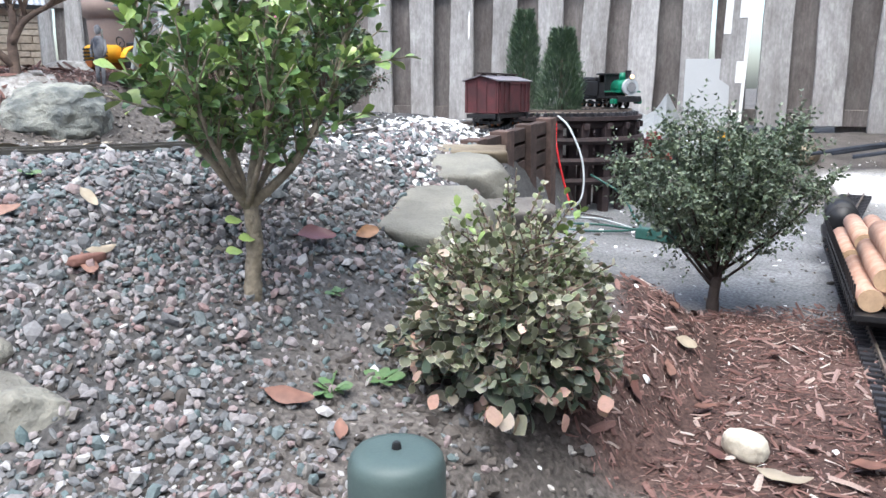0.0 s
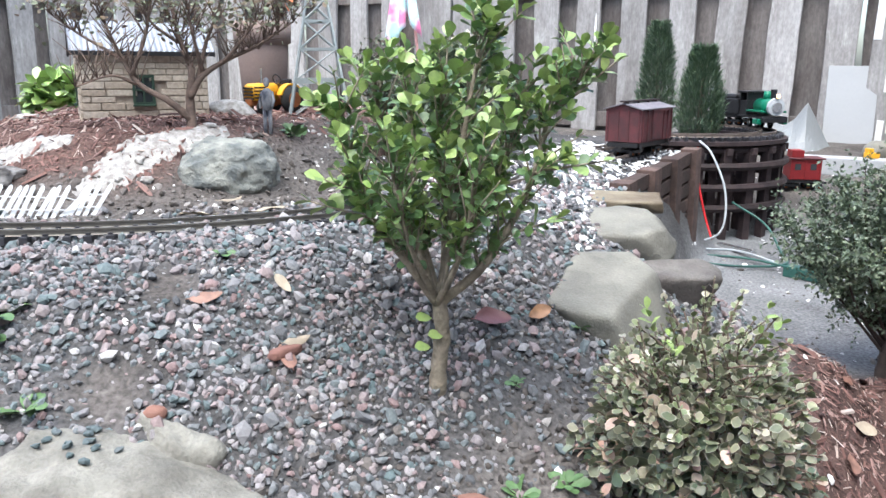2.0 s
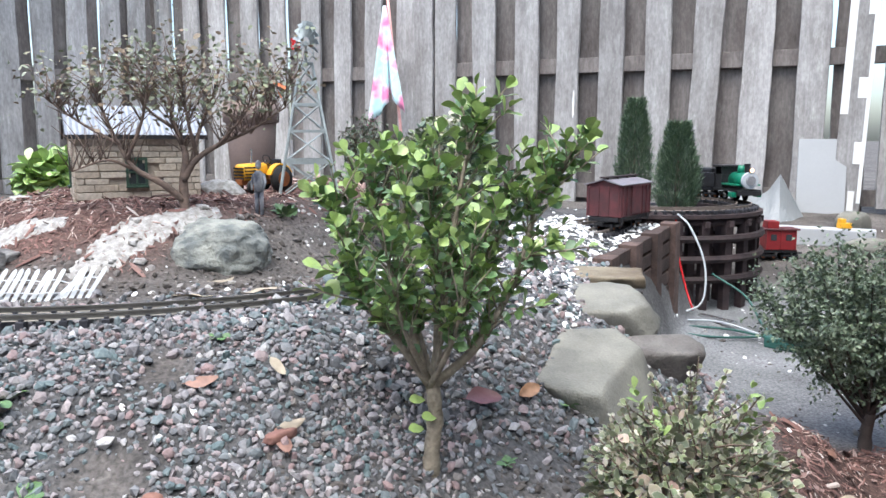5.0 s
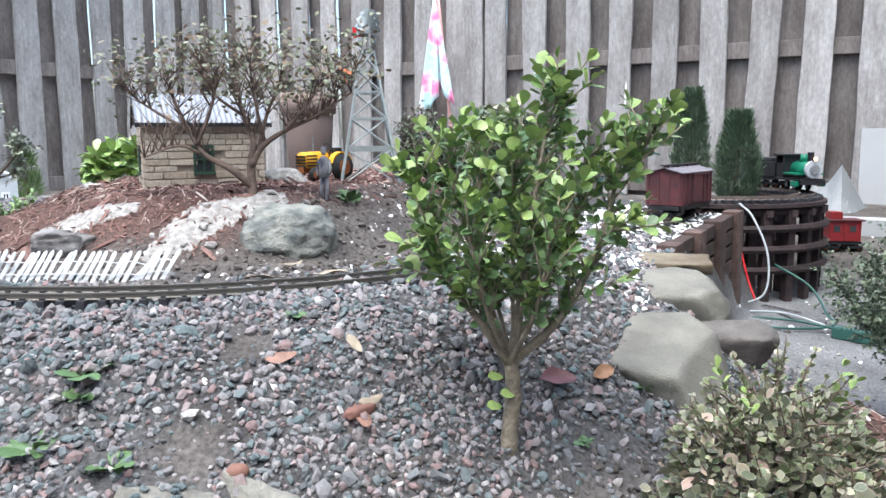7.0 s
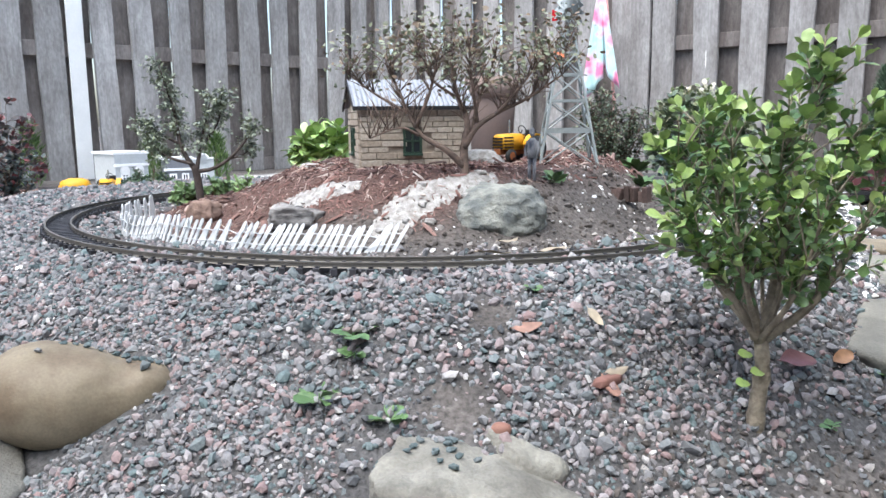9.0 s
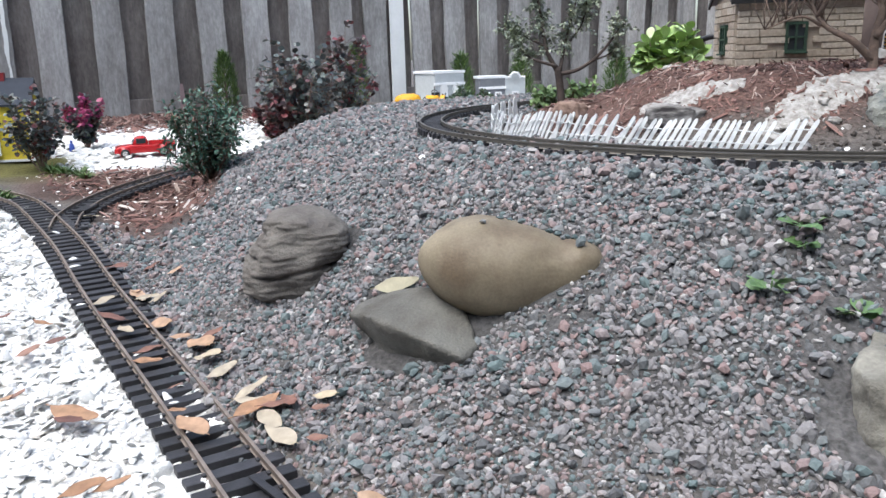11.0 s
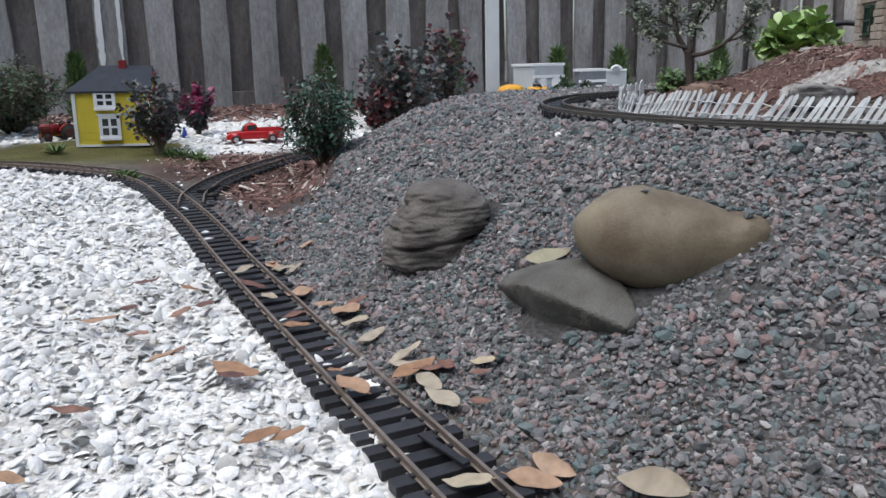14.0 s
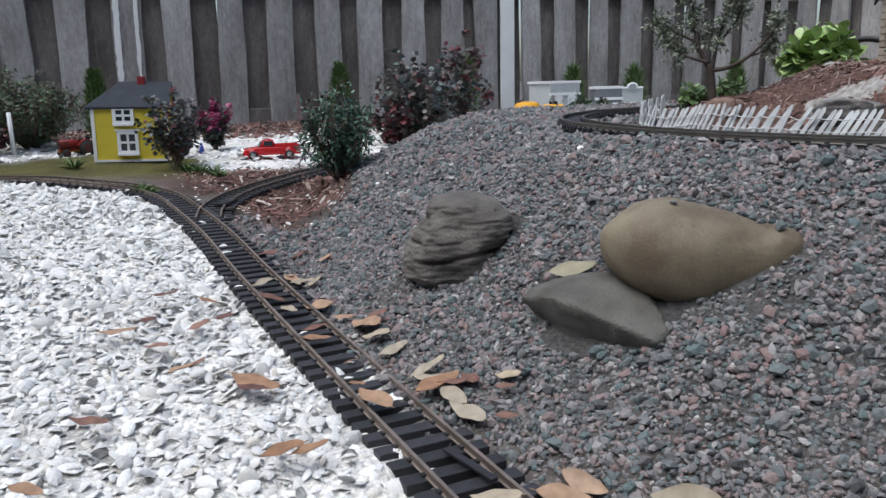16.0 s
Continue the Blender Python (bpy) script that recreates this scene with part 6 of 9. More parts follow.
def faded_tree():
    """Low spreading tree on the hill: twisting bare limbs below, a thin flat crown of faded leaves."""
    root = thing("spreading_tree", "low spreading tree with bare twisting limbs and faded brown leaves", "tree", Matrix.Translation(on_ground(-1.09, 1.052, -0.005)) @ pose(0, 0, 0, 0, 0, 38) @ Matrix.Diagonal((0.95, 0.95, 0.93, 1)))
    rnd, rng = random.Random(14), np.random.RandomState(14)
    limbs = [([(0, 0, -0.015), (-0.005, 0, 0.06), (0.004, 0, 0.11), (-0.02, 0.02, 0.17), (-0.03, 0.03, 0.25)], 0.014, 0.003),
             ([(-0.005, 0, 0.02), (-0.04, -0.01, 0.055), (-0.09, -0.01, 0.085), (-0.12, 0.0, 0.14), (-0.15, 0.01, 0.22)], 0.011, 0.002),
             ([(-0.09, -0.01, 0.085), (-0.13, -0.03, 0.1), (-0.19, -0.04, 0.08)], 0.005, 0.0015), ([(-0.1, -0.005, 0.1), (-0.07, -0.02, 0.17), (-0.05, -0.03, 0.24)], 0.006, 0.002),
             ([(0, 0, 0.06), (0.025, 0.0, 0.1), (0.07, 0, 0.13), (0.12, 0, 0.155), (0.19, 0, 0.2)], 0.01, 0.002), ([(0.06, 0, 0.125), (0.1, -0.02, 0.17), (0.15, -0.03, 0.235)], 0.005, 0.0015),
             ([(0.01, 0, 0.09), (0.03, 0.03, 0.16), (0.06, 0.05, 0.24)], 0.007, 0.002), ([(-0.12, 0, 0.13), (-0.18, 0.02, 0.17), (-0.23, 0.02, 0.21)], 0.005, 0.0015),
             ([(-0.02, 0.02, 0.16), (-0.07, 0.04, 0.2), (-0.1, 0.06, 0.27)], 0.005, 0.0015), ([(0.02, 0, 0.11), (0.01, -0.04, 0.17), (0.0, -0.06, 0.25)], 0.006, 0.0015), ([(0.12, 0, 0.15), (0.16, 0.03, 0.2), (0.2, 0.04, 0.25)], 0.004, 0.001)]
    lv = Leaves(15)
    for pts, r0, r1 in limbs:
        bm = bmesh.new()
        curve = limb(bm, pts, r0 * 0.72, r1 * 0.8, rnd)
        for i in range(len(curve) // 2, len(curve)):
            for _ in range(5):
                p = curve[i]
                q = p + Vector((rnd.uniform(-0.05, 0.05), rnd.uniform(-0.05, 0.05), rnd.uniform(0.015, 0.09)))
                if q.z < 0.13:
                    continue
                tube(bm, [p, (p + q) / 2 + Vector((rnd.uniform(-0.008, 0.008), 0, 0.004)), q], [0.0012, 0.0009, 0.0005], 4)
                if q.z > 0.19:
                    for _ in range(6):
                        lv.add(q + Vector(rng.normal(0, 0.019, 3)), Vector((rng.normal(0, 0.8), rng.normal(0, 0.8), rng.uniform(-0.5, 0.5))), rng.uniform(0.007, 0.0135))
        part("limb", bm, M_BARK_RED, root, "", True)
    lv.mesh("foliage", OVAL, M_UMBER, 120, root, roll=1.0)
    red = Leaves(16)
    red.add((0.165, -0.02, 0.245), (0.6, -0.5, -0.3), 0.03), red.add((0.17, -0.02, 0.235), (0.3, -0.6, -0.5), 0.028)
    red.mesh("orange_leaf", ROUND, material("orange_leaf", (0.65, 0.2, 0.08), 0.6, 0.15), 0, root)


def tufted_tree():
    """Small grey-green tree with clumped foliage and a bare limb, left of the hill."""
    root = thing("tufted_tree", "small grey-green tree with clumped foliage and a bare limb", "tree", Matrix.Translation(on_ground(-1.64, 0.845, -0.005)) @ pose(0, 0, 0, 0, 0, 40) @ Matrix.Scale(0.98, 4))
    rnd, rng = random.Random(24), np.random.RandomState(24)
    lv = Leaves(25)
    for pts, r0, r1 in (([(0, 0, -0.01), (0.0, 0, 0.04), (-0.005, 0, 0.08)], 0.009, 0.008), ([(-0.005, 0, 0.07), (-0.03, 0, 0.12), (-0.05, 0.01, 0.2), (-0.07, 0.0, 0.29)], 0.006, 0.0015), ([(-0.005, 0, 0.07), (0.01, 0.02, 0.13), (0.03, 0.02, 0.22)], 0.005, 0.0015),
                        ([(-0.005, 0, 0.065), (0.035, 0, 0.072), (0.075, 0, 0.095), (0.105, 0.0, 0.135), (0.12, 0, 0.16)], 0.005, 0.0018), ([(0.07, 0, 0.092), (0.095, 0.02, 0.1), (0.115, 0.02, 0.12)], 0.003, 0.001), ([(0.01, 0.02, 0.12), (0.04, 0.03, 0.17), (0.05, 0.03, 0.23)], 0.003, 0.001), ([(-0.01, 0, 0.08), (-0.06, -0.01, 0.1), (-0.11, 0, 0.14)], 0.004, 0.001), ([(-0.03, 0, 0.12), (-0.09, 0.02, 0.15), (-0.12, 0.02, 0.17)], 0.003, 0.001)):
        bm = bmesh.new()
        curve = limb(bm, pts, r0, r1, rnd)
        part("limb", bm, M_BARK_DARK, root, "", True)
        if pts[-1][2] > 0.1:
            for i in range(5, len(curve)):
                bare = pts[-1][0] > 0.1 and i < len(curve) - 3
                for _ in range(0 if bare else 7):
                    d = Vector(rng.normal(size=3))
                    lv.shoot(curve[i], curve[i] + d.normalized() * rnd.uniform(0.015, 0.042), 5, 0.0125)
    lv.mesh("foliage", TINY, M_OLIVE, 0, root)


def loose_shrub(name, label, place, radius, height, stems, size, mat, seed, tip=None, shapes=ROUND, bare=0.35, per=3):
    """An open shrub: stems fan up from one foot, fork, and carry leaves along their upper parts."""
    root = thing(name, label, "shrub", Matrix.Translation(place))
    rnd = random.Random(seed)
    lv, lt = Leaves(seed), Leaves(seed + 1)
    for k in range(stems):
        a, out = k * 2.4 + rnd.uniform(-0.5, 0.5), radius * math.sqrt((k + 0.5) / stems) * rnd.uniform(0.7, 1.1)
        top = height * (1 - 0.45 * (out / radius) ** 2) * rnd.uniform(0.72, 1.08)
        end = Vector((math.cos(a) * out, math.sin(a) * out, top))
        bm = bmesh.new()
        thick = 0.022 * radius + 0.0008
        curve = limb(bm, [(0, 0, -0.012), (end.x * 0.25, end.y * 0.25, top * 0.22), (end.x * 0.7, end.y * 0.7, top * 0.6), end], thick, 0.0008, rnd, 6)
        n = len(curve)
        for i in range(int(n * bare), n):
            p = curve[i]
            for _ in range(per):
                d = Vector((rnd.gauss(0, 1), rnd.gauss(0, 1), rnd.gauss(0.35, 0.7))).normalized()
                q = p + d * rnd.uniform(0.12, 0.34) * radius
                if q.z < height * 0.1:
                    continue
                tube(bm, [p, (p + q) / 2 + Vector((0, 0, 0.003)), q], [thick * 0.3, thick * 0.22, 0.0005], 4)
                (lt if tip and i > n * 0.72 and rnd.random() < 0.8 else lv).shoot(p, q, 2, size, 0.8)
        part("stem", bm, M_BARK_RED, root, "", True)
    lv.mesh("foliage", shapes, mat, 0, root)
    if tip and lt.p:
        lt.mesh("tip_leaves", shapes, tip, 0, root)


def needle_bush(name, label, place, radius, height, count, size, mat, seed, pointed=1.0, shapes=None):
    """Upright conifer: a stem and many steep sprays, narrowing to the top."""
    root = thing(name, label, "conifer", Matrix.Translation(place))
    rng = np.random.RandomState(seed)
    bm = bmesh.new()
    tube(bm, [(0, 0, -0.02), (0, 0, height * 0.5), (0, 0, height * 0.92)], [radius * 0.12, radius * 0.08, 0.001], 6)
    part("trunk", bm, M_BARK_RED, root, "", True)
    lv = Leaves(seed)
    for _ in range(count):
        t = rng.uniform(0, 1) ** 0.8
        w = radius * (1 - t ** 2.2 * pointed) * (0.55 + 0.45 * min(1, t * 5)) * (1 + 0.3 * noise.noise(Vector((t * 7, seed, rng.randint(0, 5) * 3.3))))
        a, r = rng.uniform(0, math.tau), w * rng.uniform(0.3, 1.0) ** 0.5
        p = (math.cos(a) * r, math.sin(a) * r, height * (0.03 + 0.9 * t))
        lv.add(p, (math.cos(a) * 0.5 + rng.normal(0, 0.35), math.sin(a) * 0.5 + rng.normal(0, 0.35), 1.0), size * rng.uniform(0.5, 1.45))
    lv.mesh("foliage", shapes or NEEDLE, mat, 0, root)


def rosette(name, label, place, count, size, mat, seed, shapes=BROAD, lift=0.7, own=True, category="plant"):
    """Low plant of broad leaves from one foot; each leaf a part."""
    root = thing(name, label, category, Matrix.Translation(place))
    lv = Leaves(seed)
    for k in range(count):
        a = k * 2.4 + lv.rng.uniform(-0.3, 0.3)
        up = lv.rng.uniform(0.3, 1.4) * lift
        lv.add((0.12 * size * math.cos(a), 0.12 * size * math.sin(a), lv.rng.uniform(0, 0.2) * size), (math.cos(a), math.sin(a), up), size * lv.rng.uniform(0.6, 1.15))
    bm = bmesh.new()
    tube(bm, [(0, 0, -0.01), (0, 0, size * 0.25)], [size * 0.06, size * 0.03], 6)
    part("stem", bm, mat, root)
    lv.mesh("leaves", shapes, mat, count - 1 if own else 0, root)


boxwood_tree()
variegated_bush()
dark_shrub()
faded_tree()
tufted_tree()
for k, (x, y, s) in enumerate(((-0.852, 0.493, 0.03), (-0.835, 0.478, 0.024), (-0.83, 0.416, 0.034), (-0.751, 0.442, 0.024), (-0.738, 0.71, 0.014), (-0.36, 0.96, 0.02), (-0.30, 0.72, 0.022), (-0.335, 0.67, 0.025), (-0.39, 0.80, 0.014), (-1.36, 0.66, 0.012), (-1.545, 0.155, 0.02), (-0.34, 0.985, 0.018))):
    rosette("weed", "small green weed seedling growing through gravel", on_ground(x, y, 0.002), 8, s, M_WEED, 40 + k, OVAL, 0.45)
for k, (x, y, s) in enumerate(((-1.81, 1.34, 0.11), (-1.76, 1.37, 0.1), (-1.85, 1.35, 0.09))):
    loose_shrub("lettuce", "bright green broad-leaved plant behind the mulch hill", (x, y, 0.335), s * 0.5, s * 1.15, 6, 0.05, M_LETTUCE, 60 + k, None, OVAL, 0.5, 1)
for k, (x, y, s) in enumerate(((-1.74, 0.98, 0.05), (-1.79, 1.06, 0.05), (-1.86, 1.14, 0.045), (-1.69, 0.84, 0.035), (-1.67, 0.92, 0.04), (-1.72, 0.88, 0.032))):
    loose_shrub("herb", "low bright green herb with broad leaves beside the picket fence", on_ground(x, y, 0.0), s * 1.1, s * (1.0 + 0.35 * (k % 3)), 5, 0.019, M_HERB, 70 + k, None, BROAD, 0.6, 1)
needle_bush("conifer", "small upright dark green conifer behind the trestle", on_ground(-0.485, 2.86, -0.01), 0.082, 0.36, 11000, 0.02, M_CONIFER, 81, 0.6)
needle_bush("conifer", "taller upright dark green conifer near the fence", on_ground(-0.72, 3.3, -0.01), 0.085, 0.56, 11000, 0.022, M_CONIFER, 82, 0.65)
needle_bush("thuja", "narrow bright green thuja standing against the fence", on_ground(-4.55, 1.07, -0.01), 0.065, 0.34, 2200, 0.03, M_THUJA, 83, 0.8)
needle_bush("thuja", "narrow bright green thuja behind the yellow house", on_ground(-4.1, -0.175, -0.01), 0.05, 0.33, 2200, 0.03, M_THUJA, 84, 0.7)
for k, (x, y, h) in enumerate(((-4.05, 2.25, 0.3), (-3.9, 2.55, 0.3), (-3.6, 3.0, 0.33), (-4.3, 1.72, 0.34))):
    needle_bush("thuja", "young green thuja in front of the fence", on_ground(x, y, -0.01), 0.07, h, 900, 0.045, M_THUJA, 85 + k, 0.9)
loose_shrub("dwarf_conifer", "blue-green dwarf conifer beside the gravel slope", on_ground(-2.53, 0.35, -0.01), 0.135, 0.275, 19, 0.019, M_SPRUCE, 91, None, SLIM, 0.38, 4)
loose_shrub("plum_shrub", "small plum-leaved shrub in front of the yellow house", on_ground(-3.19, 0.0, 0), 0.125, 0.26, 10, 0.02, M_PLUM, 92, bare=0.45, per=3)
loose_shrub("flowering_shrub", "small shrub with magenta flowers beside the yellow house", on_ground(-3.64, 0.215, 0), 0.08, 0.22, 8, 0.022, M_PLUM, 93, M_PINK, per=3)
loose_shrub("plum_shrub", "large plum and grey-green shrub before the far fence", on_ground(-3.5, 1.06, 0), 0.23, 0.37, 17, 0.03, M_PLUM, 94, None, bare=0.15, per=2)
loose_shrub("red_shrub", "red-leaved shrub growing beside the larger plum shrub", on_ground(-3.66, 1.33, 0), 0.17, 0.42, 11, 0.03, M_PLUM, 95, M_PLUM_RED, per=2)
loose_shrub("red_shrub", "low red-leaved shrub at the foot of the plum shrub", on_ground(-3.42, 0.9, 0), 0.1, 0.17, 7, 0.03, M_PLUM_RED, 98, per=2)
loose_shrub("dark_bush", "dark green bush beside the red toy tractor", on_ground(-4.02, -0.44, 0), 0.22, 0.29, 30, 0.019, M_CONIFER, 96, shapes=TINY, bare=0.12, per=5)
loose_shrub("red_shrub", "low red-leaved shrub beside the dark bush", on_ground(-3.85, -0.6, 0), 0.13, 0.14, 9, 0.026, M_PLUM_RED, 97, bare=0.1)
for x, y, r, h in ((-3.0, 1.52, 0.06, 0.085), (-3.0, 1.63, 0.05, 0.07)):
    loose_shrub("dark_shrub", "tiny dark green shrub in front of the white shop", on_ground(x, y, 0), r, h, 9, 0.016, M_CONIFER, 120, shapes=TINY, bare=0.1)
for k, (x, y, s) in enumerate(((-2.74, -0.165, 0.05), (-2.70, -0.15, 0.04), (-2.78, -0.17, 0.04), (-2.99, 0.08, 0.05), (-2.93, 0.09, 0.04), (-3.06, 0.05, 0.05), (-3.36, -0.31, 0.06), (-3.12, 0.02, 0.05))):
    rosette("grass_tuft", "low green grass tuft beside the switch", on_ground(x, y, 0.0), 70, s * 0.8, M_THUJA, 130 + k, NEEDLE, 0.9, False)
loose_shrub("dark_bush", "dark green bush behind the toy windmill", on_ground(-1.36, 2.22, -0.01), 0.14, 0.33, 22, 0.015, M_DARKSHRUB, 98, shapes=TINY, bare=0.2, per=6)
loose_shrub("dark_bush", "dark green bush next to the windmill bush", on_ground(-1.10, 2.25, -0.01), 0.14, 0.25, 22, 0.015, M_DARKSHRUB, 99, shapes=TINY, bare=0.2, per=6)
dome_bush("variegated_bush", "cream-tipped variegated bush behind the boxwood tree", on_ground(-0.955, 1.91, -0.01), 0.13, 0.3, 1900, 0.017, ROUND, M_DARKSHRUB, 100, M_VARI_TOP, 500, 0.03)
for k, (x, y, s) in enumerate(((-1.0, 1.62, 0.05), (-0.85, 1.55, 0.06), (-0.8, 1.66, 0.06), (-0.93, 1.5, 0.04), (-0.98, 1.19, 0.03))):
    rosette("herb", "low green herb on the back of the hill", on_ground(x, y, 0.0), 16, s, M_WEED, 110 + k, SLIM, 1.0, False)


# ---- buildings, toys and fixtures ----
M_STONEWALL = ramp_material("tan_stone_block", [(0, (0.33, 0.275, 0.215)), (0.5, (0.39, 0.335, 0.27)), (1, (0.45, 0.395, 0.325))], 0.9, 0.8, 160, 0.25, random=True)
M_MORTAR = material("mortar", (0.36, 0.305, 0.245), 0.95, 0.2)
M_TIN = material("galvanised_tin", (0.3, 0.315, 0.345), 0.55, 0.15, 20, 120, 0.1, metal=0.25)
M_DARKGREEN = material("dark_green_paint", (0.03, 0.06, 0.04), 0.5, 0.2)
M_BLACK = material("black_plastic", (0.02, 0.02, 0.022), 0.45, 0.3)
M_DKWOOD = material("dark_stained_timber", (0.05, 0.033, 0.033), 0.8, 0.3, 30, 200, 0.5, hue=(0.03, 0.021, 0.022), random=True)
M_BROWNWOOD = material("brown_timber", (0.10, 0.066, 0.055), 0.85, 0.35, 30, 200, 0.5, hue=(0.06, 0.04, 0.034), random=True)
M_PAINTWHITE = material("white_paint", (0.78, 0.79, 0.8), 0.5, 0.06, 30, 200, 0.1)
M_PICKET = material("dull_white_paint", (0.68, 0.7, 0.71), 0.7, 0.1, 40, 200, 0.2)
M_YELLOW = material("yellow_house_paint", (0.74, 0.59, 0.06), 0.6, 0.08, 20, 200, 0.15)
M_SLATE = material("dark_grey_roofing", (0.036, 0.042, 0.056), 0.9, 0.2, 30, 240, 0.3)
M_RED = material("red_enamel", (0.48, 0.018, 0.022), 0.25, 0.08, 30, 200, 0.0, spec=0.6)
M_BRICKRED = material("red_brown_paint", (0.105, 0.03, 0.034), 0.7, 0.2, 30, 200, 0.2, hue=(0.065, 0.025, 0.028))
M_CHROME = material("chrome", (0.7, 0.7, 0.7), 0.25, 0.1, metal=0.9)
M_TYRE = material("tyre_rubber", (0.025, 0.025, 0.025), 0.85, 0.2)
M_GLASS = material("dark_glazing", (0.03, 0.035, 0.04), 0.12, 0.1, spec=0.7, bump=0)
M_TRACTOR = material("tractor_yellow", (0.75, 0.38, 0.02), 0.5, 0.12, 30, 200, 0.1)
M_RUST = material("rusty_orange", (0.3, 0.1, 0.03), 0.8, 0.3)
M_STEEL = material("galvanised_steel", (0.3, 0.335, 0.335), 0.6, 0.15, metal=0.35)
M_FIGURE = material("painted_figure", (0.05, 0.055, 0.075), 0.7, 0.2, 40, 200, 0.1, hue=(0.28, 0.28, 0.29))
M_CAP = material("grey_green_plastic", (0.075, 0.108, 0.104), 0.5, 0.1, 30, 400, 0.1)
M_TERRA = material("terracotta", (0.25, 0.19, 0.165), 0.85, 0.12, 12, 150, 0.2)
M_LOCOGREEN = material("green_enamel", (0.01, 0.17, 0.095), 0.35, 0.1)
M_SHEET = material("grey_plastic_sheet", (0.2, 0.212, 0.218), 0.4, 0.08, 8, 80, 0.2)
M_BOARDWHITE = material("white_board", (0.4, 0.41, 0.415), 0.7, 0.04, 5, 80, 0.1)
M_LOG = material("peeled_log", (0.56, 0.36, 0.27), 0.75, 0.15, 40, 250, 0.4, hue=(0.47, 0.27, 0.19))
M_LOGEND = material("log_end", (0.55, 0.38, 0.24), 0.8, 0.15, 80, 250, 0.3)
M_GREYPAINT = material("grey_house_paint", (0.17, 0.18, 0.2), 0.7, 0.1)
M_PALEPAINT = material("pale_grey_paint", (0.5, 0.53, 0.54), 0.7, 0.08)
M_LAMP = bpy.data.materials.new("lamp_glow")
M_LAMP.use_nodes = True
M_LAMP.node_tree.nodes["Principled BSDF"].inputs["Emission Color"].default_value = (1.0, 0.42, 0.06, 1)
M_LAMP.node_tree.nodes["Principled BSDF"].inputs["Emission Strength"].default_value = 0.9


M_DULLRED = material("dull_red_paint", (0.22, 0.017, 0.02), 0.5, 0.12)
M_SHOPFRONT = material("grey_white_shop_paint", (0.42, 0.45, 0.47), 0.7, 0.08)
M_WAGONROOF = material("pale_lilac_grey", (0.2, 0.185, 0.205), 0.6, 0.2)


def boxes(mat, *items, bevel=0.0):
    """One bmesh of several boxes that make one part: (size, place[, turn])."""
    bm = bmesh.new()
    for it in items:
        box(bm, it[0], pose(*it[1], *(it[2] if len(it) > 2 else ())), bevel)
    return bm


def prism(bm, outline, y0, y1):
    """Extrudes an outline in x, z from y0 to y1."""
    a = [bm.verts.new((x, y0, z)) for x, z in outline]
    b = [bm.verts.new((x, y1, z)) for x, z in outline]
    n = len(a)
    for k in range(n):
        bm.faces.new((a[k], a[(k + 1) % n], b[(k + 1) % n], b[k]))
    bm.faces.new(a[::-1]), bm.faces.new(b)
    bmesh.ops.recalc_face_normals(bm, faces=bm.faces)
    return bm


def wheel(parent, place, r, w, axis_turn=(90, 0, 0), tyre=None, rim=None):
    t = bmesh.new()
    cyl(t, r, r, w, Matrix(), 18)
    bmesh.ops.bevel(t, geom=[e for e in t.edges if abs(e.verts[0].co.z - e.verts[1].co.z) < 1e-6], offset=w * 0.18, segments=2, affect="EDGES")
    ob = part("wheel", t, tyre or M_TYRE, parent, "", True)
    ob.matrix_basis = pose(*place, *axis_turn)
    h = bmesh.new()
    cyl(h, r * 0.58, r * 0.5, w * 1.12, Matrix(), 14)
    part("rim", h, rim or M_CHROME, ob)
    return ob


def window(parent, place, w, h, frame_mat, glass_mat, turn=0, bars=(1, 1), thick=0.007, deep=0.006):
    """A window with frame, glazing bars and a pane, lying in x, z and facing -y."""
    fr = bmesh.new()
    rings = []
    for y in (-deep / 2, deep / 2):
        for k in (0.5, -0.5):
            ww, hh = w / 2 + k * thick, h / 2 + k * thick
            rings.append([fr.verts.new((x * ww, y, z * hh)) for x, z in ((-1, -1), (1, -1), (1, 1), (-1, 1))])
    for p, q in ((0, 1), (1, 3), (3, 2), (2, 0)):
        for k in range(4):
            j = (k + 1) % 4
            fr.faces.new((rings[p][k], rings[p][j], rings[q][j], rings[q][k]))
    bmesh.ops.recalc_face_normals(fr, faces=fr.faces)
    ob = part("window", fr, frame_mat, parent)
    ob.matrix_basis = pose(*place, 0, 0, turn)
    for k in range(bars[0]):
        part("glazing_bar", boxes(frame_mat, ((thick * 0.7, deep * 0.8, h - thick), (w * ((k + 1) / (bars[0] + 1) - 0.5), 0, 0))), frame_mat, ob)
    for k in range(bars[1]):
        part("glazing_bar", boxes(frame_mat, ((w - thick, deep * 0.76, thick * 0.7), (0, 0, h * ((k + 1) / (bars[1] + 1) - 0.5)))), frame_mat, ob)
    g = bmesh.new()
    box(g, (w * 0.96, 0.002, h * 0.96), pose(0, 0.002, 0))
    part("pane", g, glass_mat, ob)
    sill = bmesh.new()
    box(sill, (w * 1.2, deep * 1.8, thick * 0.8), pose(0, -deep * 0.4, -h / 2 - thick * 0.7), 0.0008)
    part("sill", sill, frame_mat, ob)
    return ob


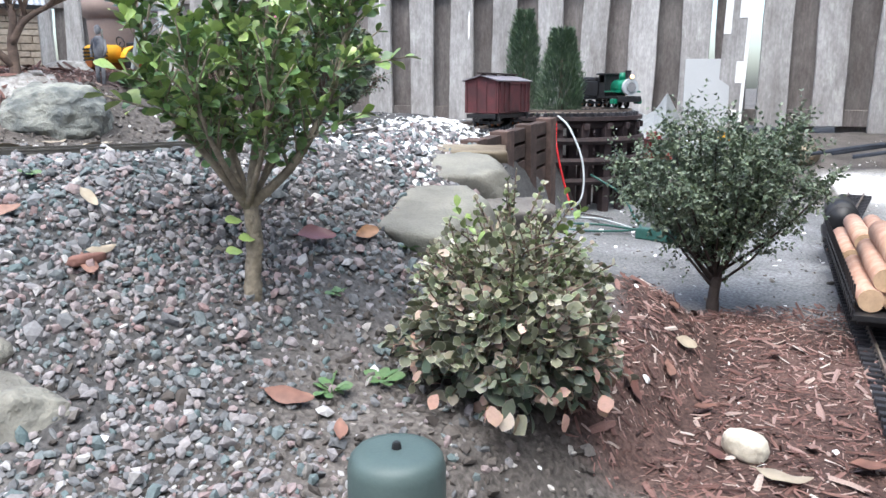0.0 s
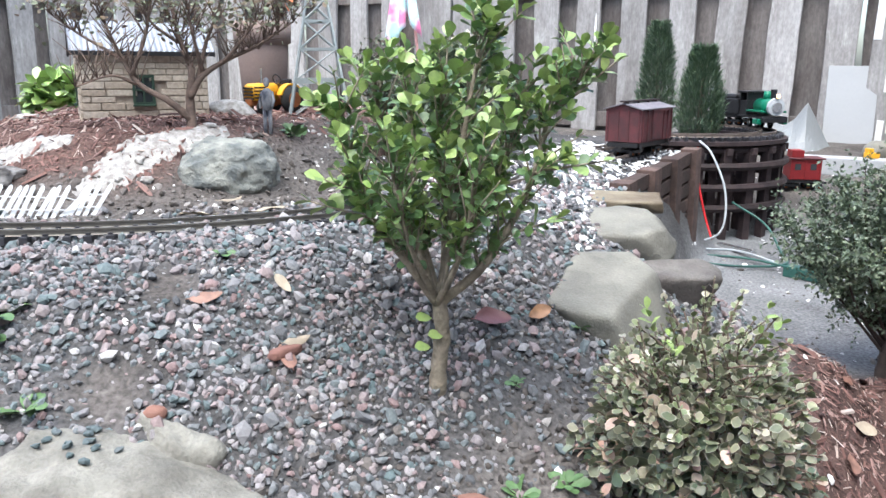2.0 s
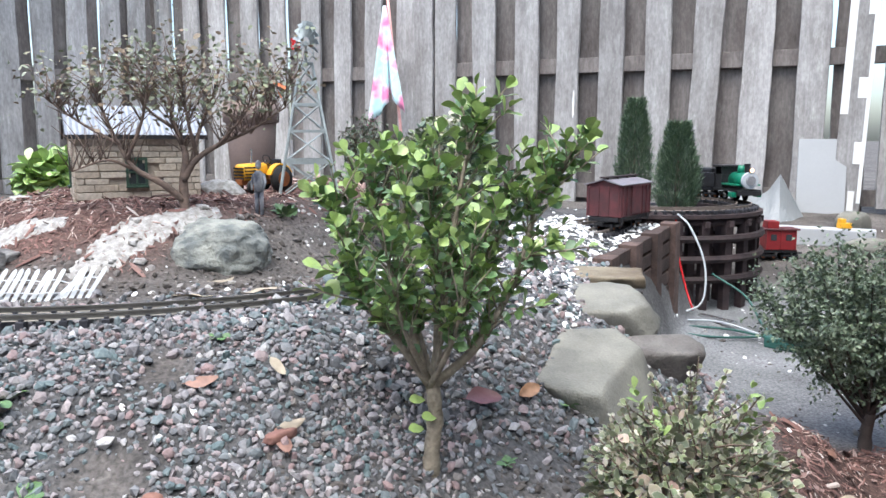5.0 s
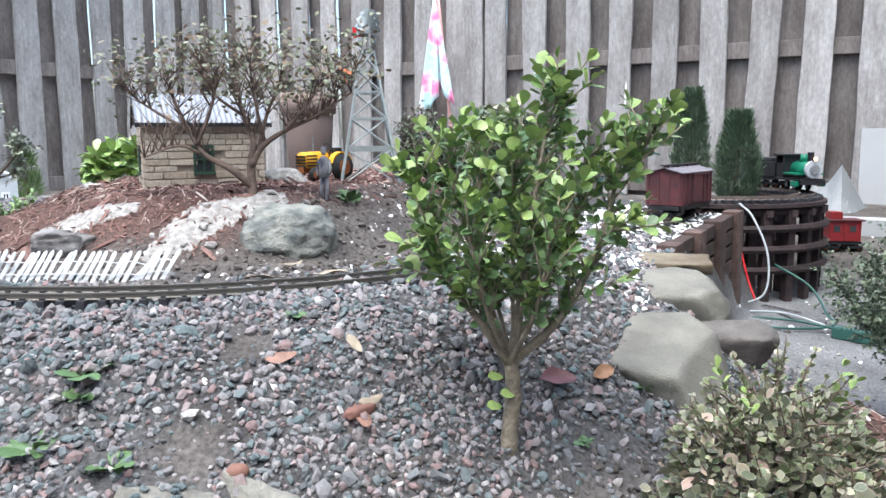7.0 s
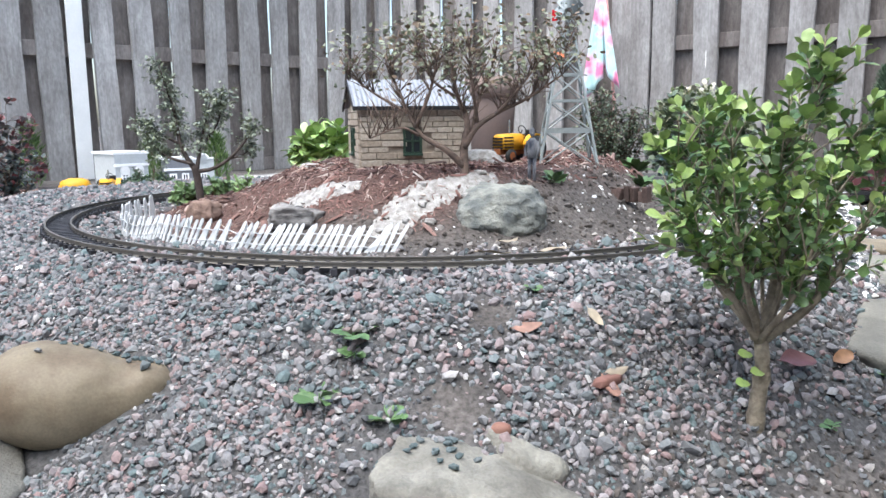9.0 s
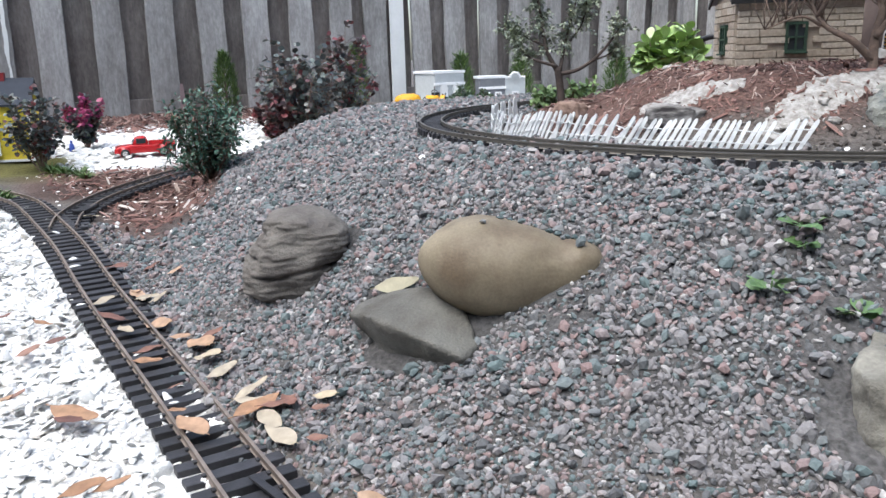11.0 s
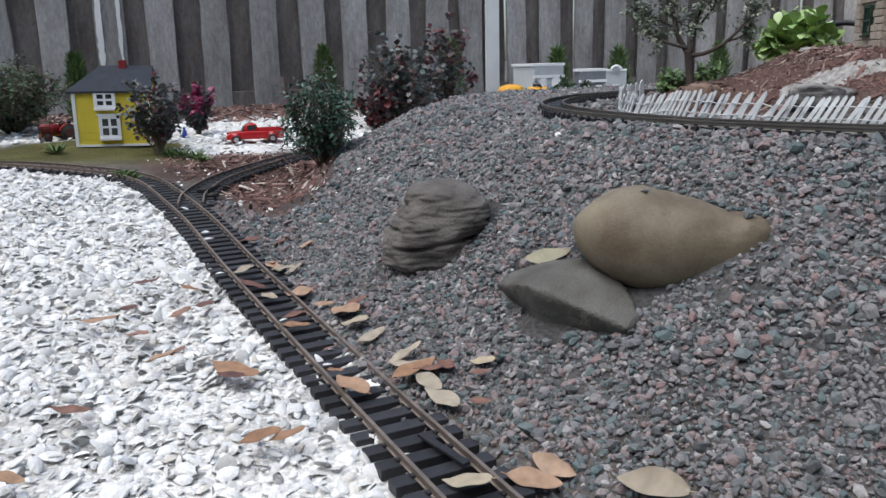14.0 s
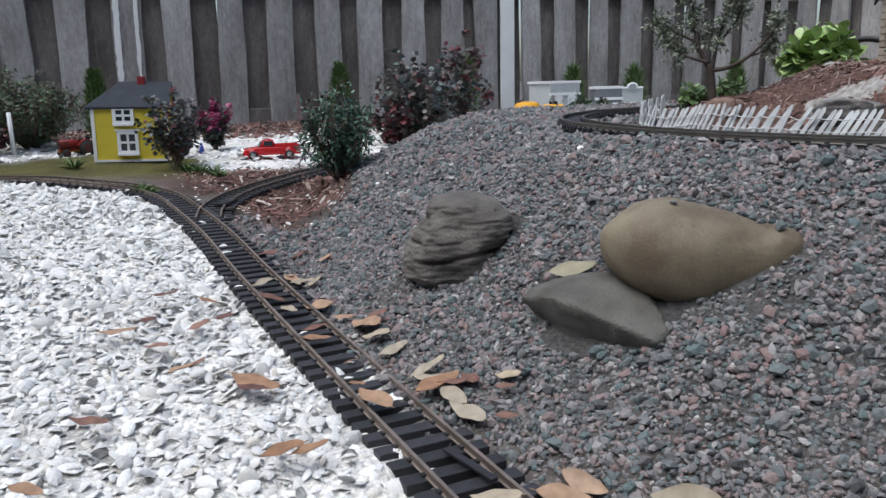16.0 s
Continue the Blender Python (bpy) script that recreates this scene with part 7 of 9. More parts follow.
def stone_house():
    """Stone cottage with a tin roof; local -y is the long front."""
    w, d, h, rise = 0.235, 0.16, 0.144, 0.05
    root = thing("model_house", "model stone cottage with a pale tin roof and green windows", "model house", Matrix.Translation((-1.372, 1.06, 0.362)) @ pose(0, 0, 0, 0, 0, 51.7))
    core = bmesh.new()
    prism(core, [(0, 0), (0, h), (d / 2, h + rise), (d, h), (d, 0)], 0, w)
    ob = part("wall", core, M_MORTAR, root)
    ob.matrix_basis = Matrix(((0, 1, 0, 0), (1, 0, 0, 0), (0, 0, 1, 0), (0, 0, 0, 1)))
    rnd = random.Random(3)
    shapes = {}
    for face in ("front", "left"):
        length = w if face == "front" else d
        z = 0.0
        for row in range(11):
            hh = rnd.choice((0.012, 0.0135, 0.015))
            x = -rnd.uniform(0, 0.02)
            while x < length:
                ww = rnd.choice((0.034, 0.044, 0.056))
                a, b = max(x, 0), min(x + ww, length)
                x += ww
                cx, cz = (a + b) / 2, z + hh / 2
                win = (abs(cx - 0.112) < 0.03 if face == "front" else abs(cx - 0.08) < 0.03) and 0.036 < cz < 0.096
                if b - a < 0.006 or win or cz > h - 0.004:
                    continue
                key = (round((b - a), 3), hh)
                if key not in shapes:
                    bm = bmesh.new()
                    box(bm, (b - a - 0.0016, 0.006, hh - 0.0016), Matrix(), 0.0012)
                    shapes[key] = from_bm("stone_block", bm, M_STONEWALL)
                ob = part("stone_block", shapes[key], None, root)
                ob.matrix_basis = pose(cx, -0.0015 - rnd.uniform(0, 0.001), cz) if face == "front" else pose(-0.0015, d - cx, cz, 0, 0, -90)
            z += hh
    for nm, s in (("roof_front", -1), ("roof_back", 1)):
        bm = bmesh.new()
        n, sl, ov = 26, math.hypot(d / 2 + 0.014, rise * (d / 2 + 0.014) / (d / 2)), 0.014
        rows = []
        for k in range(n * 4 + 1):
            x = -ov + (w + 2 * ov) * k / (n * 4)
            bump = 0.0012 * math.cos(k * math.pi / 2)
            y1, z1 = d / 2 + s * (d / 2 + ov), h + rise - rise * (d / 2 + ov) / (d / 2)
            rows.append([bm.verts.new((x, d / 2, h + rise + 0.0045 + bump)), bm.verts.new((x, y1, z1 + 0.0045 + bump)), bm.verts.new((x, y1, z1 + 0.002 + bump)), bm.verts.new((x, d / 2, h + rise + 0.002 + bump))])
        for a, b in zip(rows, rows[1:]):
            for q in range(4):
                bm.faces.new((a[q], b[q], b[(q + 1) % 4], a[(q + 1) % 4]))
        bm.faces.new(rows[0]), bm.faces.new(rows[-1][::-1])
        bmesh.ops.recalc_face_normals(bm, faces=bm.faces)
        part("roof", bm, M_TIN, root, "corrugated pale tin roof")
    fas = boxes(M_BLACK, ((w + 0.028, 0.004, 0.008), (w / 2, -0.014, h - 0.009)))
    part("fascia", fas, M_BLACK, root)
    for x, turn, y in ((-0.0135, 0, 0), (w + 0.0135, 0, 0)):
        bm = bmesh.new()
        prism(bm, [(-0.014, h - 0.014), (-0.014, h - 0.005), (d / 2, h + rise + 0.003), (d + 0.014, h - 0.005), (d + 0.014, h - 0.014), (d / 2, h + rise - 0.008)], x - 0.002, x + 0.002)
        ob = part("bargeboard", bm, M_BLACK, root)
        ob.matrix_basis = Matrix(((0, 1, 0, 0), (1, 0, 0, 0), (0, 0, 1, 0), (0, 0, 0, 1)))
    window(root, (0.112, -0.004, 0.066), 0.036, 0.052, M_DARKGREEN, M_GLASS, 0, (1, 1), 0.005)
    window(root, (-0.004, 0.08, 0.066), 0.036, 0.052, M_DARKGREEN, M_GLASS, -90, (1, 1), 0.005)


def yellow_house():
    """Two-storey wooden model house: hipped at one end, gabled at the other; local -y is the long front."""
    w, d, h, rise, e = 0.252, 0.165, 0.202, 0.07, 0.012
    root = thing("model_house", "bright yellow wooden model house with dark roof and white windows", "model house", Matrix.Translation(on_ground(-3.455, -0.238, 0.002)) @ pose(0, 0, 0, 0, 1.2, 74))
    bm = bmesh.new()
    a = [bm.verts.new(v) for v in ((0, 0, 0), (w, 0, 0), (w, d, 0), (0, d, 0), (0, 0, h), (w, 0, h), (w, d, h), (0, d, h), (w, d / 2, h + rise))]
    for q in ((3, 2, 1, 0), (0, 1, 5, 4), (1, 2, 6, 8, 5), (2, 3, 7, 6), (3, 0, 4, 7), (4, 5, 8, 6, 7)):
        bm.faces.new([a[k] for k in q])
    part("wall", bm, M_YELLOW, root)
    for k in range(16):
        part("siding_board", boxes(M_YELLOW, ((w - 0.004, 0.003, 0.0115), (w / 2, -0.0008, 0.008 + k * 0.012), (2.5, 0, 0))), M_YELLOW, root)
    low, ridge = h - rise * e / (d / 2), h + rise + 0.007
    def slope(name, label, *pts):
        bm = bmesh.new()
        up = [bm.verts.new(p) for p in pts]
        dn = [bm.verts.new((p[0], p[1], p[2] - 0.007)) for p in pts]
        n = len(pts)
        bm.faces.new(up), bm.faces.new(dn[::-1])
        for k in range(n):
            bm.faces.new((up[k], dn[k], dn[(k + 1) % n], up[(k + 1) % n]))
        bmesh.ops.recalc_face_normals(bm, faces=bm.faces)
        part(name, bm, M_SLATE, root, label)
    x0, x1, hip = -0.018, w + 0.012, 0.085
    slope("roof", "dark grey shingled roof slope", (x0, -e, low), (x1, -e, low), (x1, d / 2, ridge), (hip, d / 2, ridge))
    slope("roof", "dark grey shingled roof slope", (x1, d + e, low), (x0, d + e, low), (hip, d / 2, ridge), (x1, d / 2, ridge))
    slope("roof", "dark grey hipped roof end", (x0, d + e, low), (x0, -e, low), (hip, d / 2, ridge))
    for x in (0.004, w - 0.004):
        part("corner_board", boxes(M_PAINTWHITE, ((0.011, 0.01, h - 0.006), (x, -0.002, h / 2 - 0.003))), M_PAINTWHITE, root)
    part("gable_trim", boxes(M_PAINTWHITE, ((0.006, d, 0.012), (w + 0.002, d / 2, h - 0.004))), M_PAINTWHITE, root)
    part("base_board", boxes(M_PAINTWHITE, ((w, 0.006, 0.008), (w / 2, -0.003, 0.004))), M_PAINTWHITE, root)
    window(root, (0.116, -0.007, 0.068), 0.06, 0.068, M_PAINTWHITE, M_GLASS, 0, (1, 1), 0.011, 0.008)
    window(root, (0.106, -0.007, 0.162), 0.06, 0.048, M_PAINTWHITE, M_GLASS, 0, (1, 1), 0.011, 0.008)
    part("window_hood", boxes(M_PAINTWHITE, ((0.082, 0.01, 0.006), (0.116, -0.007, 0.111))), M_PAINTWHITE, root)
    ch = bmesh.new()
    box(ch, (0.026, 0.024, 0.034), pose(w * 0.64, d / 2, h + rise + 0.008), 0.001)
    part("chimney", ch, M_DULLRED, root, "red chimney")


def facade(name, label, place, turn, w, d, h, wall, front, arches):
    """A shop model with a parapet; local -y is the front."""
    root = thing(name, label, "model building", Matrix.Translation(place) @ pose(0, 0, 0, 0, 0, turn))
    part("wall", boxes(wall, ((w, d, h), (w / 2, d / 2, h / 2)), bevel=0.002), wall, root)
    part("front", boxes(front, ((w, 0.006, h), (w / 2, -0.003, h / 2))), front, root)
    part("cornice", boxes(M_PAINTWHITE, ((w + 0.014, d + 0.014, 0.012), (w / 2, d / 2, h + 0.006)), ((w + 0.008, 0.012, 0.012), (w / 2, -0.006, h * 0.8)), bevel=0.001), M_PAINTWHITE, root)
    part("ledge", boxes(M_PAINTWHITE, ((w + 0.02, 0.02, 0.014), (w / 2, -0.01, h * 0.36))), M_PAINTWHITE, root)
    n = 2
    for k in range(n):
        x = w * (0.28 + 0.44 * k)
        window(root, (x, -0.008, h * 0.58), w * 0.2, h * 0.24, M_PAINTWHITE, M_GLASS, 0, (1, 1), 0.007)
        if arches:
            bm = bmesh.new()
            cyl(bm, w * 0.14, w * 0.14, 0.006, pose(x, -0.008, h * 0.7, 90), 20)
            part("arch", bm, M_PAINTWHITE, root)
    if not arches:
        bm = bmesh.new()
        cyl(bm, w * 0.2, w * 0.2, 0.012, pose(w * 1.4, 0.0, h - 0.004, 90), 24)
        box(bm, (w * 0.8, 0.012, h), pose(w * 1.4, 0.0, h / 2))
        part("arched_parapet", bm, M_PALEPAINT, root)
        bm = bmesh.new()
        tube(bm, [(w * 1.0, -0.004, h + 0.002), (w * 1.2, -0.004, h + 0.002)] + [(w * 1.4 - w * 0.2 * math.cos(a), -0.004, h - 0.002 + w * 0.2 * math.sin(a)) for a in np.linspace(0.05, 3.09, 14)] + [(w * 1.6, -0.004, h + 0.002), (w * 1.8, -0.004, h + 0.002)], 0.006, 6)
        part("parapet_trim", bm, M_PAINTWHITE, root)
        window(root, (w * 1.4, -0.008, h * 0.58), w * 0.2, h * 0.24, M_PAINTWHITE, M_GLASS, 0, (1, 1), 0.007)


def pickup():
    """Red vintage pickup, nose at +x."""
    root = thing("toy_pickup", "glossy red vintage toy pickup truck on white shells", "toy truck", Matrix.Translation(on_ground(-3.28, 0.345, 0.004)) @ pose(0, 0, 0, 0, 0, -99))
    L, W = 0.205, 0.078
    bm = bmesh.new()
    prism(bm, [(-0.102, 0.012), (-0.102, 0.036), (-0.1, 0.04), (-0.012, 0.04), (0.03, 0.042), (0.085, 0.038), (0.1, 0.03), (0.102, 0.014)], -W / 2, W / 2)
    bmesh.ops.bevel(bm, geom=[e for e in bm.edges], offset=0.004, segments=3, affect="EDGES", profile=0.6)
    part("body", bm, M_RED, root, "", True)
    cab = bmesh.new()
    prism(cab, [(-0.012, 0.036), (-0.01, 0.062), (-0.004, 0.068), (0.022, 0.068), (0.034, 0.058), (0.042, 0.036)], -W / 2 + 0.006, W / 2 - 0.006)
    bmesh.ops.bevel(cab, geom=[e for e in cab.edges], offset=0.004, segments=3, affect="EDGES")
    part("cab", cab, M_RED, root, "", True)
    for s in (-1, 1):
        part("side_window", boxes(M_GLASS, ((0.032, 0.002, 0.018), (0.012, s * (W / 2 - 0.0055), 0.054)), bevel=0.0008), M_GLASS, root)
        part("bed_side", boxes(M_RED, ((0.085, 0.005, 0.012), (-0.058, s * (W / 2 - 0.004), 0.043)), bevel=0.001), M_RED, root)
        for x in (-0.06, 0.068):
            f = bmesh.new()
            cyl(f, 0.02, 0.02, 0.012, pose(x, s * (W / 2 - 0.003), 0.019, 90), 20)
            bmesh.ops.bevel(f, geom=[e for e in f.edges if abs(e.verts[0].co.y - e.verts[1].co.y) < 1e-6], offset=0.003, segments=2, affect="EDGES")
            part("fender", f, M_RED, root, "", True)
            wheel(root, (x, s * (W / 2 + 0.0005), 0.014), 0.0155, 0.012)
        hl = bmesh.new()
        cyl(hl, 0.006, 0.005, 0.006, pose(0.101, s * 0.026, 0.03, 0, 90, 0), 14)
        part("headlight", hl, M_CHROME, root)
    part("windscreen", boxes(M_GLASS, ((0.002, 0.056, 0.02), (0.0385, 0, 0.05), (0, -25, 0))), M_GLASS, root)
    part("bumper", boxes(M_CHROME, ((0.005, W, 0.007), (0.106, 0, 0.016)), bevel=0.001), M_CHROME, root)


def tractor(name, label, place, turn, body, s=1.0, rimm=None):
    """Toy tractor, nose at +x."""
    root = thing(name, label, "toy tractor", Matrix.Translation(place) @ pose(0, 0, 0, 0, 0, turn) @ Matrix.Scale(s, 4))
    hood = bmesh.new()
    prism(hood, [(-0.01, 0.03), (-0.01, 0.062), (0.0, 0.068), (0.055, 0.066), (0.062, 0.058), (0.062, 0.03)], -0.019, 0.019)
    bmesh.ops.bevel(hood, geom=[e for e in hood.edges], offset=0.003, segments=2, affect="EDGES")
    part("hood", hood, body, root, "", True)
    part("chassis", boxes(M_RUST, ((0.13, 0.02, 0.014), (0.0, 0, 0.026)), ((0.03, 0.05, 0.01), (-0.04, 0, 0.036)), bevel=0.001), M_RUST, root)
    for k in range(4):
        part("grille_bar", boxes(M_BLACK, ((0.002, 0.032, 0.004), (0.0635, 0, 0.034 + k * 0.0075)), ((0.03, 0.0395, 0.003), (0.045, 0, 0.036 + k * 0.0075))), M_BLACK, root)
    part("seat", boxes(M_BLACK, ((0.022, 0.03, 0.006), (-0.04, 0, 0.055)), ((0.006, 0.03, 0.02), (-0.052, 0, 0.066)), bevel=0.002), M_BLACK, root)
    st = bmesh.new()
    tube(st, [(-0.012, 0, 0.06), (-0.022, 0, 0.075)], 0.0015, 6)
    tube(st, [(-0.022 + 0.004 * math.cos(a), 0.012 * math.sin(a), 0.075 + 0.011 * math.cos(a)) for a in np.linspace(0, math.tau, 13)], 0.0013, 6)
    part("steering_wheel", st, M_BLACK, root)
    ex = bmesh.new()
    tube(ex, [(0.03, 0.006, 0.064), (0.03, 0.006, 0.1)], [0.0028, 0.0022], 8)
    part("exhaust", ex, M_CHROME, root)
    for sg in (-1, 1):
        wheel(root, (-0.035, sg * 0.034, 0.031), 0.031, 0.017, rim=rimm or body)
        wheel(root, (0.045, sg * 0.026, 0.016), 0.016, 0.01, rim=rimm or body)
        fd = bmesh.new()
        prism(fd, [(-0.035 + 0.036 * math.cos(a), 0.031 + 0.036 * math.sin(a)) for a in np.linspace(0.3, 2.7, 9)] + [(-0.035 + 0.033 * math.cos(a), 0.031 + 0.033 * math.sin(a)) for a in np.linspace(2.7, 0.3, 9)], sg * 0.026 - 0.006, sg * 0.026 + 0.01)
        part("mudguard", fd, body, root)
    return root


def windmill():
    """Lattice farm windmill: four legs, crossed braces, wheel with many blades, red tail."""
    root = thing("model_windmill", "grey metal model farm windmill with lattice tower", "windmill", Matrix.Translation((-1.09, 1.438, 0.36)) @ pose(0, 0, 0, 0, 0, 35) @ Matrix.Scale(1.04, 4))
    b, t, H = 0.062, 0.013, 0.285

    def at(sx, sy, z):
        r = b + (t - b) * z / H
        return Vector((sx * r, sy * r, z))
    corners = [(1, 1), (-1, 1), (-1, -1), (1, -1)]
    for sx, sy in corners:
        bm = bmesh.new()
        tube(bm, [at(sx, sy, -0.01), at(sx, sy, H)], [0.0035, 0.0025], 5)
        part("leg", bm, M_STEEL, root)
    levels = (0.006, 0.082, 0.145, 0.2, 0.245, 0.285)
    for i, z in enumerate(levels):
        for (a, c) in zip(corners, corners[1:] + corners[:1]):
            bm = bmesh.new()
            m, n = at(*a, z), at(*c, z)
            ln = (n - m).length
            box(bm, (ln, 0.003, 0.011 if i == 1 else 0.005), Matrix.Translation((m + n) / 2) @ pose(0, 0, 0, 0, 0, math.degrees(math.atan2((n - m).y, (n - m).x))))
            part("girt", bm, M_STEEL, root)
            if i + 1 < len(levels):
                for p, q in ((a, c), (c, a)):
                    bm = bmesh.new()
                    tube(bm, [at(*p, z), at(*q, levels[i + 1])], 0.0017, 5)
                    part("brace", bm, M_STEEL, root)
    hub = Vector((0.0, -0.012, 0.325))
    bm = bmesh.new()
    tube(bm, [(0, 0, H - 0.005), (0, 0, 0.325)], 0.003, 8)
    tube(bm, [(0, 0.02, 0.325), (0, -0.016, 0.325)], 0.005, 8)
    part("head", bm, M_STEEL, root)
    fan = new("fan")
    fan.parent = root
    fan.matrix_basis = Matrix.Translation(hub) @ pose(0, 0, 0, 0, 0, -58)
    blade = bmesh.new()
    for z0, z1, w0, w1 in ((0.014, 0.046, 0.0025, 0.0052),):
        v = [blade.verts.new(p) for p in ((-w0, -0.002, z0), (w0, 0.002, z0), (w1, 0.004, z1), (-w1, -0.004, z1), (-w0, -0.0012, z0), (w0, 0.0028, z0), (w1, 0.0048, z1), (-w1, -0.0032, z1))]
        for q in ((0, 1, 2, 3), (7, 6, 5, 4), (0, 4, 5, 1), (1, 5, 6, 2), (2, 6, 7, 3), (3, 7, 4, 0)):
            blade.faces.new([v[k] for k in q])
    bme = from_bm("blade", blade, M_STEEL)
    for k in range(16):
        ob = part("blade", bme, None, fan)
        ob.matrix_basis = pose(0, 0, 0, 0, k * 22.5, 0)
    rg = bmesh.new()
    for r in (0.016, 0.036):
        tube(rg, [(r * math.cos(a), 0, r * math.sin(a)) for a in np.linspace(0, math.tau, 25)], 0.001, 5)
    part("ring", rg, M_STEEL, fan)
    tail = boxes(M_RED, ((0.004, 0.03, 0.024), (-0.02, 0.035, 0.33), (0, 0, 30)))
    part("tail_vane", tail, M_RED, root, "red tail vane")


def picket_fence():
    """Low white picket fence of leaning slats on two rails, curving along the foot of the hill."""
    path = bend([(-1.70, 0.775, 0), (-1.695, 0.72, 0), (-1.655, 0.672, 0), (-1.56, 0.64, 0), (-1.436, 0.632, 0), (-1.30, 0.648, 0), (-1.199, 0.69, 0), (-1.126, 0.742, 0), (-1.05, 0.795, 0)], 12)
    root = thing("picket_fence", "low white toy picket fence leaning along the mulch hill", "fence", Matrix.Translation((-1.35, 0.68, 0)))
    off = Vector((1.35, -0.68, 0))
    rnd = random.Random(6)
    bm = bmesh.new()
    pts = [(-0.003, 0), (0.003, 0), (0.003, 0.05), (0.0012, 0.0545), (-0.0012, 0.0545), (-0.003, 0.05)]
    prism(bm, pts, -0.0012, 0.0012)
    slat = from_bm("picket", bm, M_PICKET)
    run, nxt, total = 0.0, 0.0, sum((b - a).length for a, b in zip(path, path[1:]))
    lines = ([], [])
    for a, b in zip(path, path[1:]):
        while nxt <= run + (b - a).length:
            p = a + (b - a) * ((nxt - run) / (b - a).length)
            u = nxt / total
            head = math.degrees(math.atan2((b - a).y, (b - a).x))
            lean = (8 if u < 0.16 else 29) + rnd.uniform(-5, 5) + (rnd.uniform(-25, 15) if rnd.random() < 0.12 else 0)
            g = float(ground_z(p.x, p.y))
            back = 6 if u < 0.7 else 18
            ob = part("picket", slat, None, root)
            ob.matrix_basis = Matrix.Translation(Vector((p.x, p.y, g - 0.001)) + off) @ pose(0, 0, 0, 0, 0, head) @ pose(0, 0, 0, -back + rnd.uniform(-4, 4), lean, rnd.uniform(-8, 8))
            for k, hgt in enumerate((0.014, 0.035)):
                tilt = Vector((math.cos(radians(head)), math.sin(radians(head)), 0)) * math.sin(radians(lean)) * hgt
                lines[k].append(Vector((p.x, p.y, g + hgt * math.cos(radians(lean)))) + tilt + off)
            nxt += 0.0105 if u < 0.16 else 0.0113
        run += (b - a).length
    for ln in lines:
        bm = bmesh.new()
        tube(bm, ln, 0.0009, 5)
        part("rail", bm, M_PICKET, root)


def figurine():
    """Plain standing toy figure."""
    bm = bmesh.new()
    for x in (-0.007, 0.007):
        tube(bm, [(x, 0, 0), (x, 0, 0.022), (x * 0.8, 0, 0.046)], [0.0048, 0.0055, 0.0075], 8)
    tube(bm, [(0, 0, 0.042), (0, 0, 0.058), (0, 0, 0.074), (0, 0, 0.08)], [0.0125, 0.0145, 0.014, 0.006], 10)
    bmesh.ops.create_uvsphere(bm, u_segments=10, v_segments=8, radius=0.0085, matrix=pose(0, 0, 0.09))
    for s in (-1, 1):
        tube(bm, [(s * 0.014, 0, 0.073), (s * 0.019, -0.002, 0.058), (s * 0.016, -0.008, 0.046)], [0.0045, 0.004, 0.0035], 7)
    ob = new("figurine", from_bm("figurine", bm, M_FIGURE, True))
    ob.matrix_world = Matrix.Translation(on_ground(-1.004, 1.148, 0.0)) @ pose(0, 0, 0, 0, 0, 20) @ Matrix.Diagonal((0.68, 0.68, 1.02, 1))
    tagged(ob, "small painted toy figurine standing on the hill", "figurine")


def lid_box():
    """Round irrigation cap of ribbed plastic with a small knob."""
    root = thing("irrigation_cap", "round grey-green plastic irrigation cap standing in soil", "cap", Matrix.Translation((-0.199, 0.502, -0.012)))
    bm = bmesh.new()
    prof = [(0.0365, -0.03), (0.0372, 0.02), (0.0368, 0.085), (0.035, 0.0925), (0.031, 0.097), (0.022, 0.099), (0.0, 0.0995)]
    seg = 40
    rings = [[bm.verts.new((r * math.cos(k * math.tau / seg), r * math.sin(k * math.tau / seg), z)) for k in range(seg)] for r, z in prof[:-1]]
    for a, b in zip(rings, rings[1:]):
        for k in range(seg):
            bm.faces.new((a[k], a[(k + 1) % seg], b[(k + 1) % seg], b[k]))
    bm.faces.new(rings[-1]), bm.faces.new(rings[0][::-1])
    part("body", bm, M_CAP, root, "", True)
    k = bmesh.new()
    cyl(k, 0.0042, 0.003, 0.006, pose(0, 0, 0.1015), 10)
    bmesh.ops.bevel(k, geom=k.edges[:], offset=0.0008, segments=2, affect="EDGES")
    part("knob", k, M_BLACK, root, "small dark knob")


def rolling_stock(name, label, place, turn, length, width, category="toy wagon"):
    """A wagon's frame with wheels; local x runs along the track. Returns the root."""
    root = thing(name, label, category, Matrix.Translation(place) @ pose(0, 0, 0, 0, 0, turn))
    part("underframe", boxes(M_BLACK, ((length, width * 0.85, 0.012), (0, 0, 0.036)), bevel=0.001), M_BLACK, root)
    for x in (-length * 0.32, length * 0.32):
        part("bogie", boxes(M_BLACK, ((0.055, 0.066, 0.008), (x, 0, 0.018)), ((0.016, 0.02, 0.016), (x, 0, 0.026)), bevel=0.001), M_BLACK, root)
        for dx in (-0.02, 0.02):
            for s in (-1, 1):
                wheel(root, (x + dx, s * 0.0225, 0.014), 0.014, 0.006, tyre=M_BLACK, rim=M_RUST)
    for s in (-1, 1):
        part("coupler", boxes(M_BLACK, ((0.03, 0.008, 0.005), (s * (length / 2 + 0.012), 0, 0.026)), ((0.004, 0.02, 0.008), (s * (length / 2 + 0.026), 0, 0.027))), M_BLACK, root)
    return root


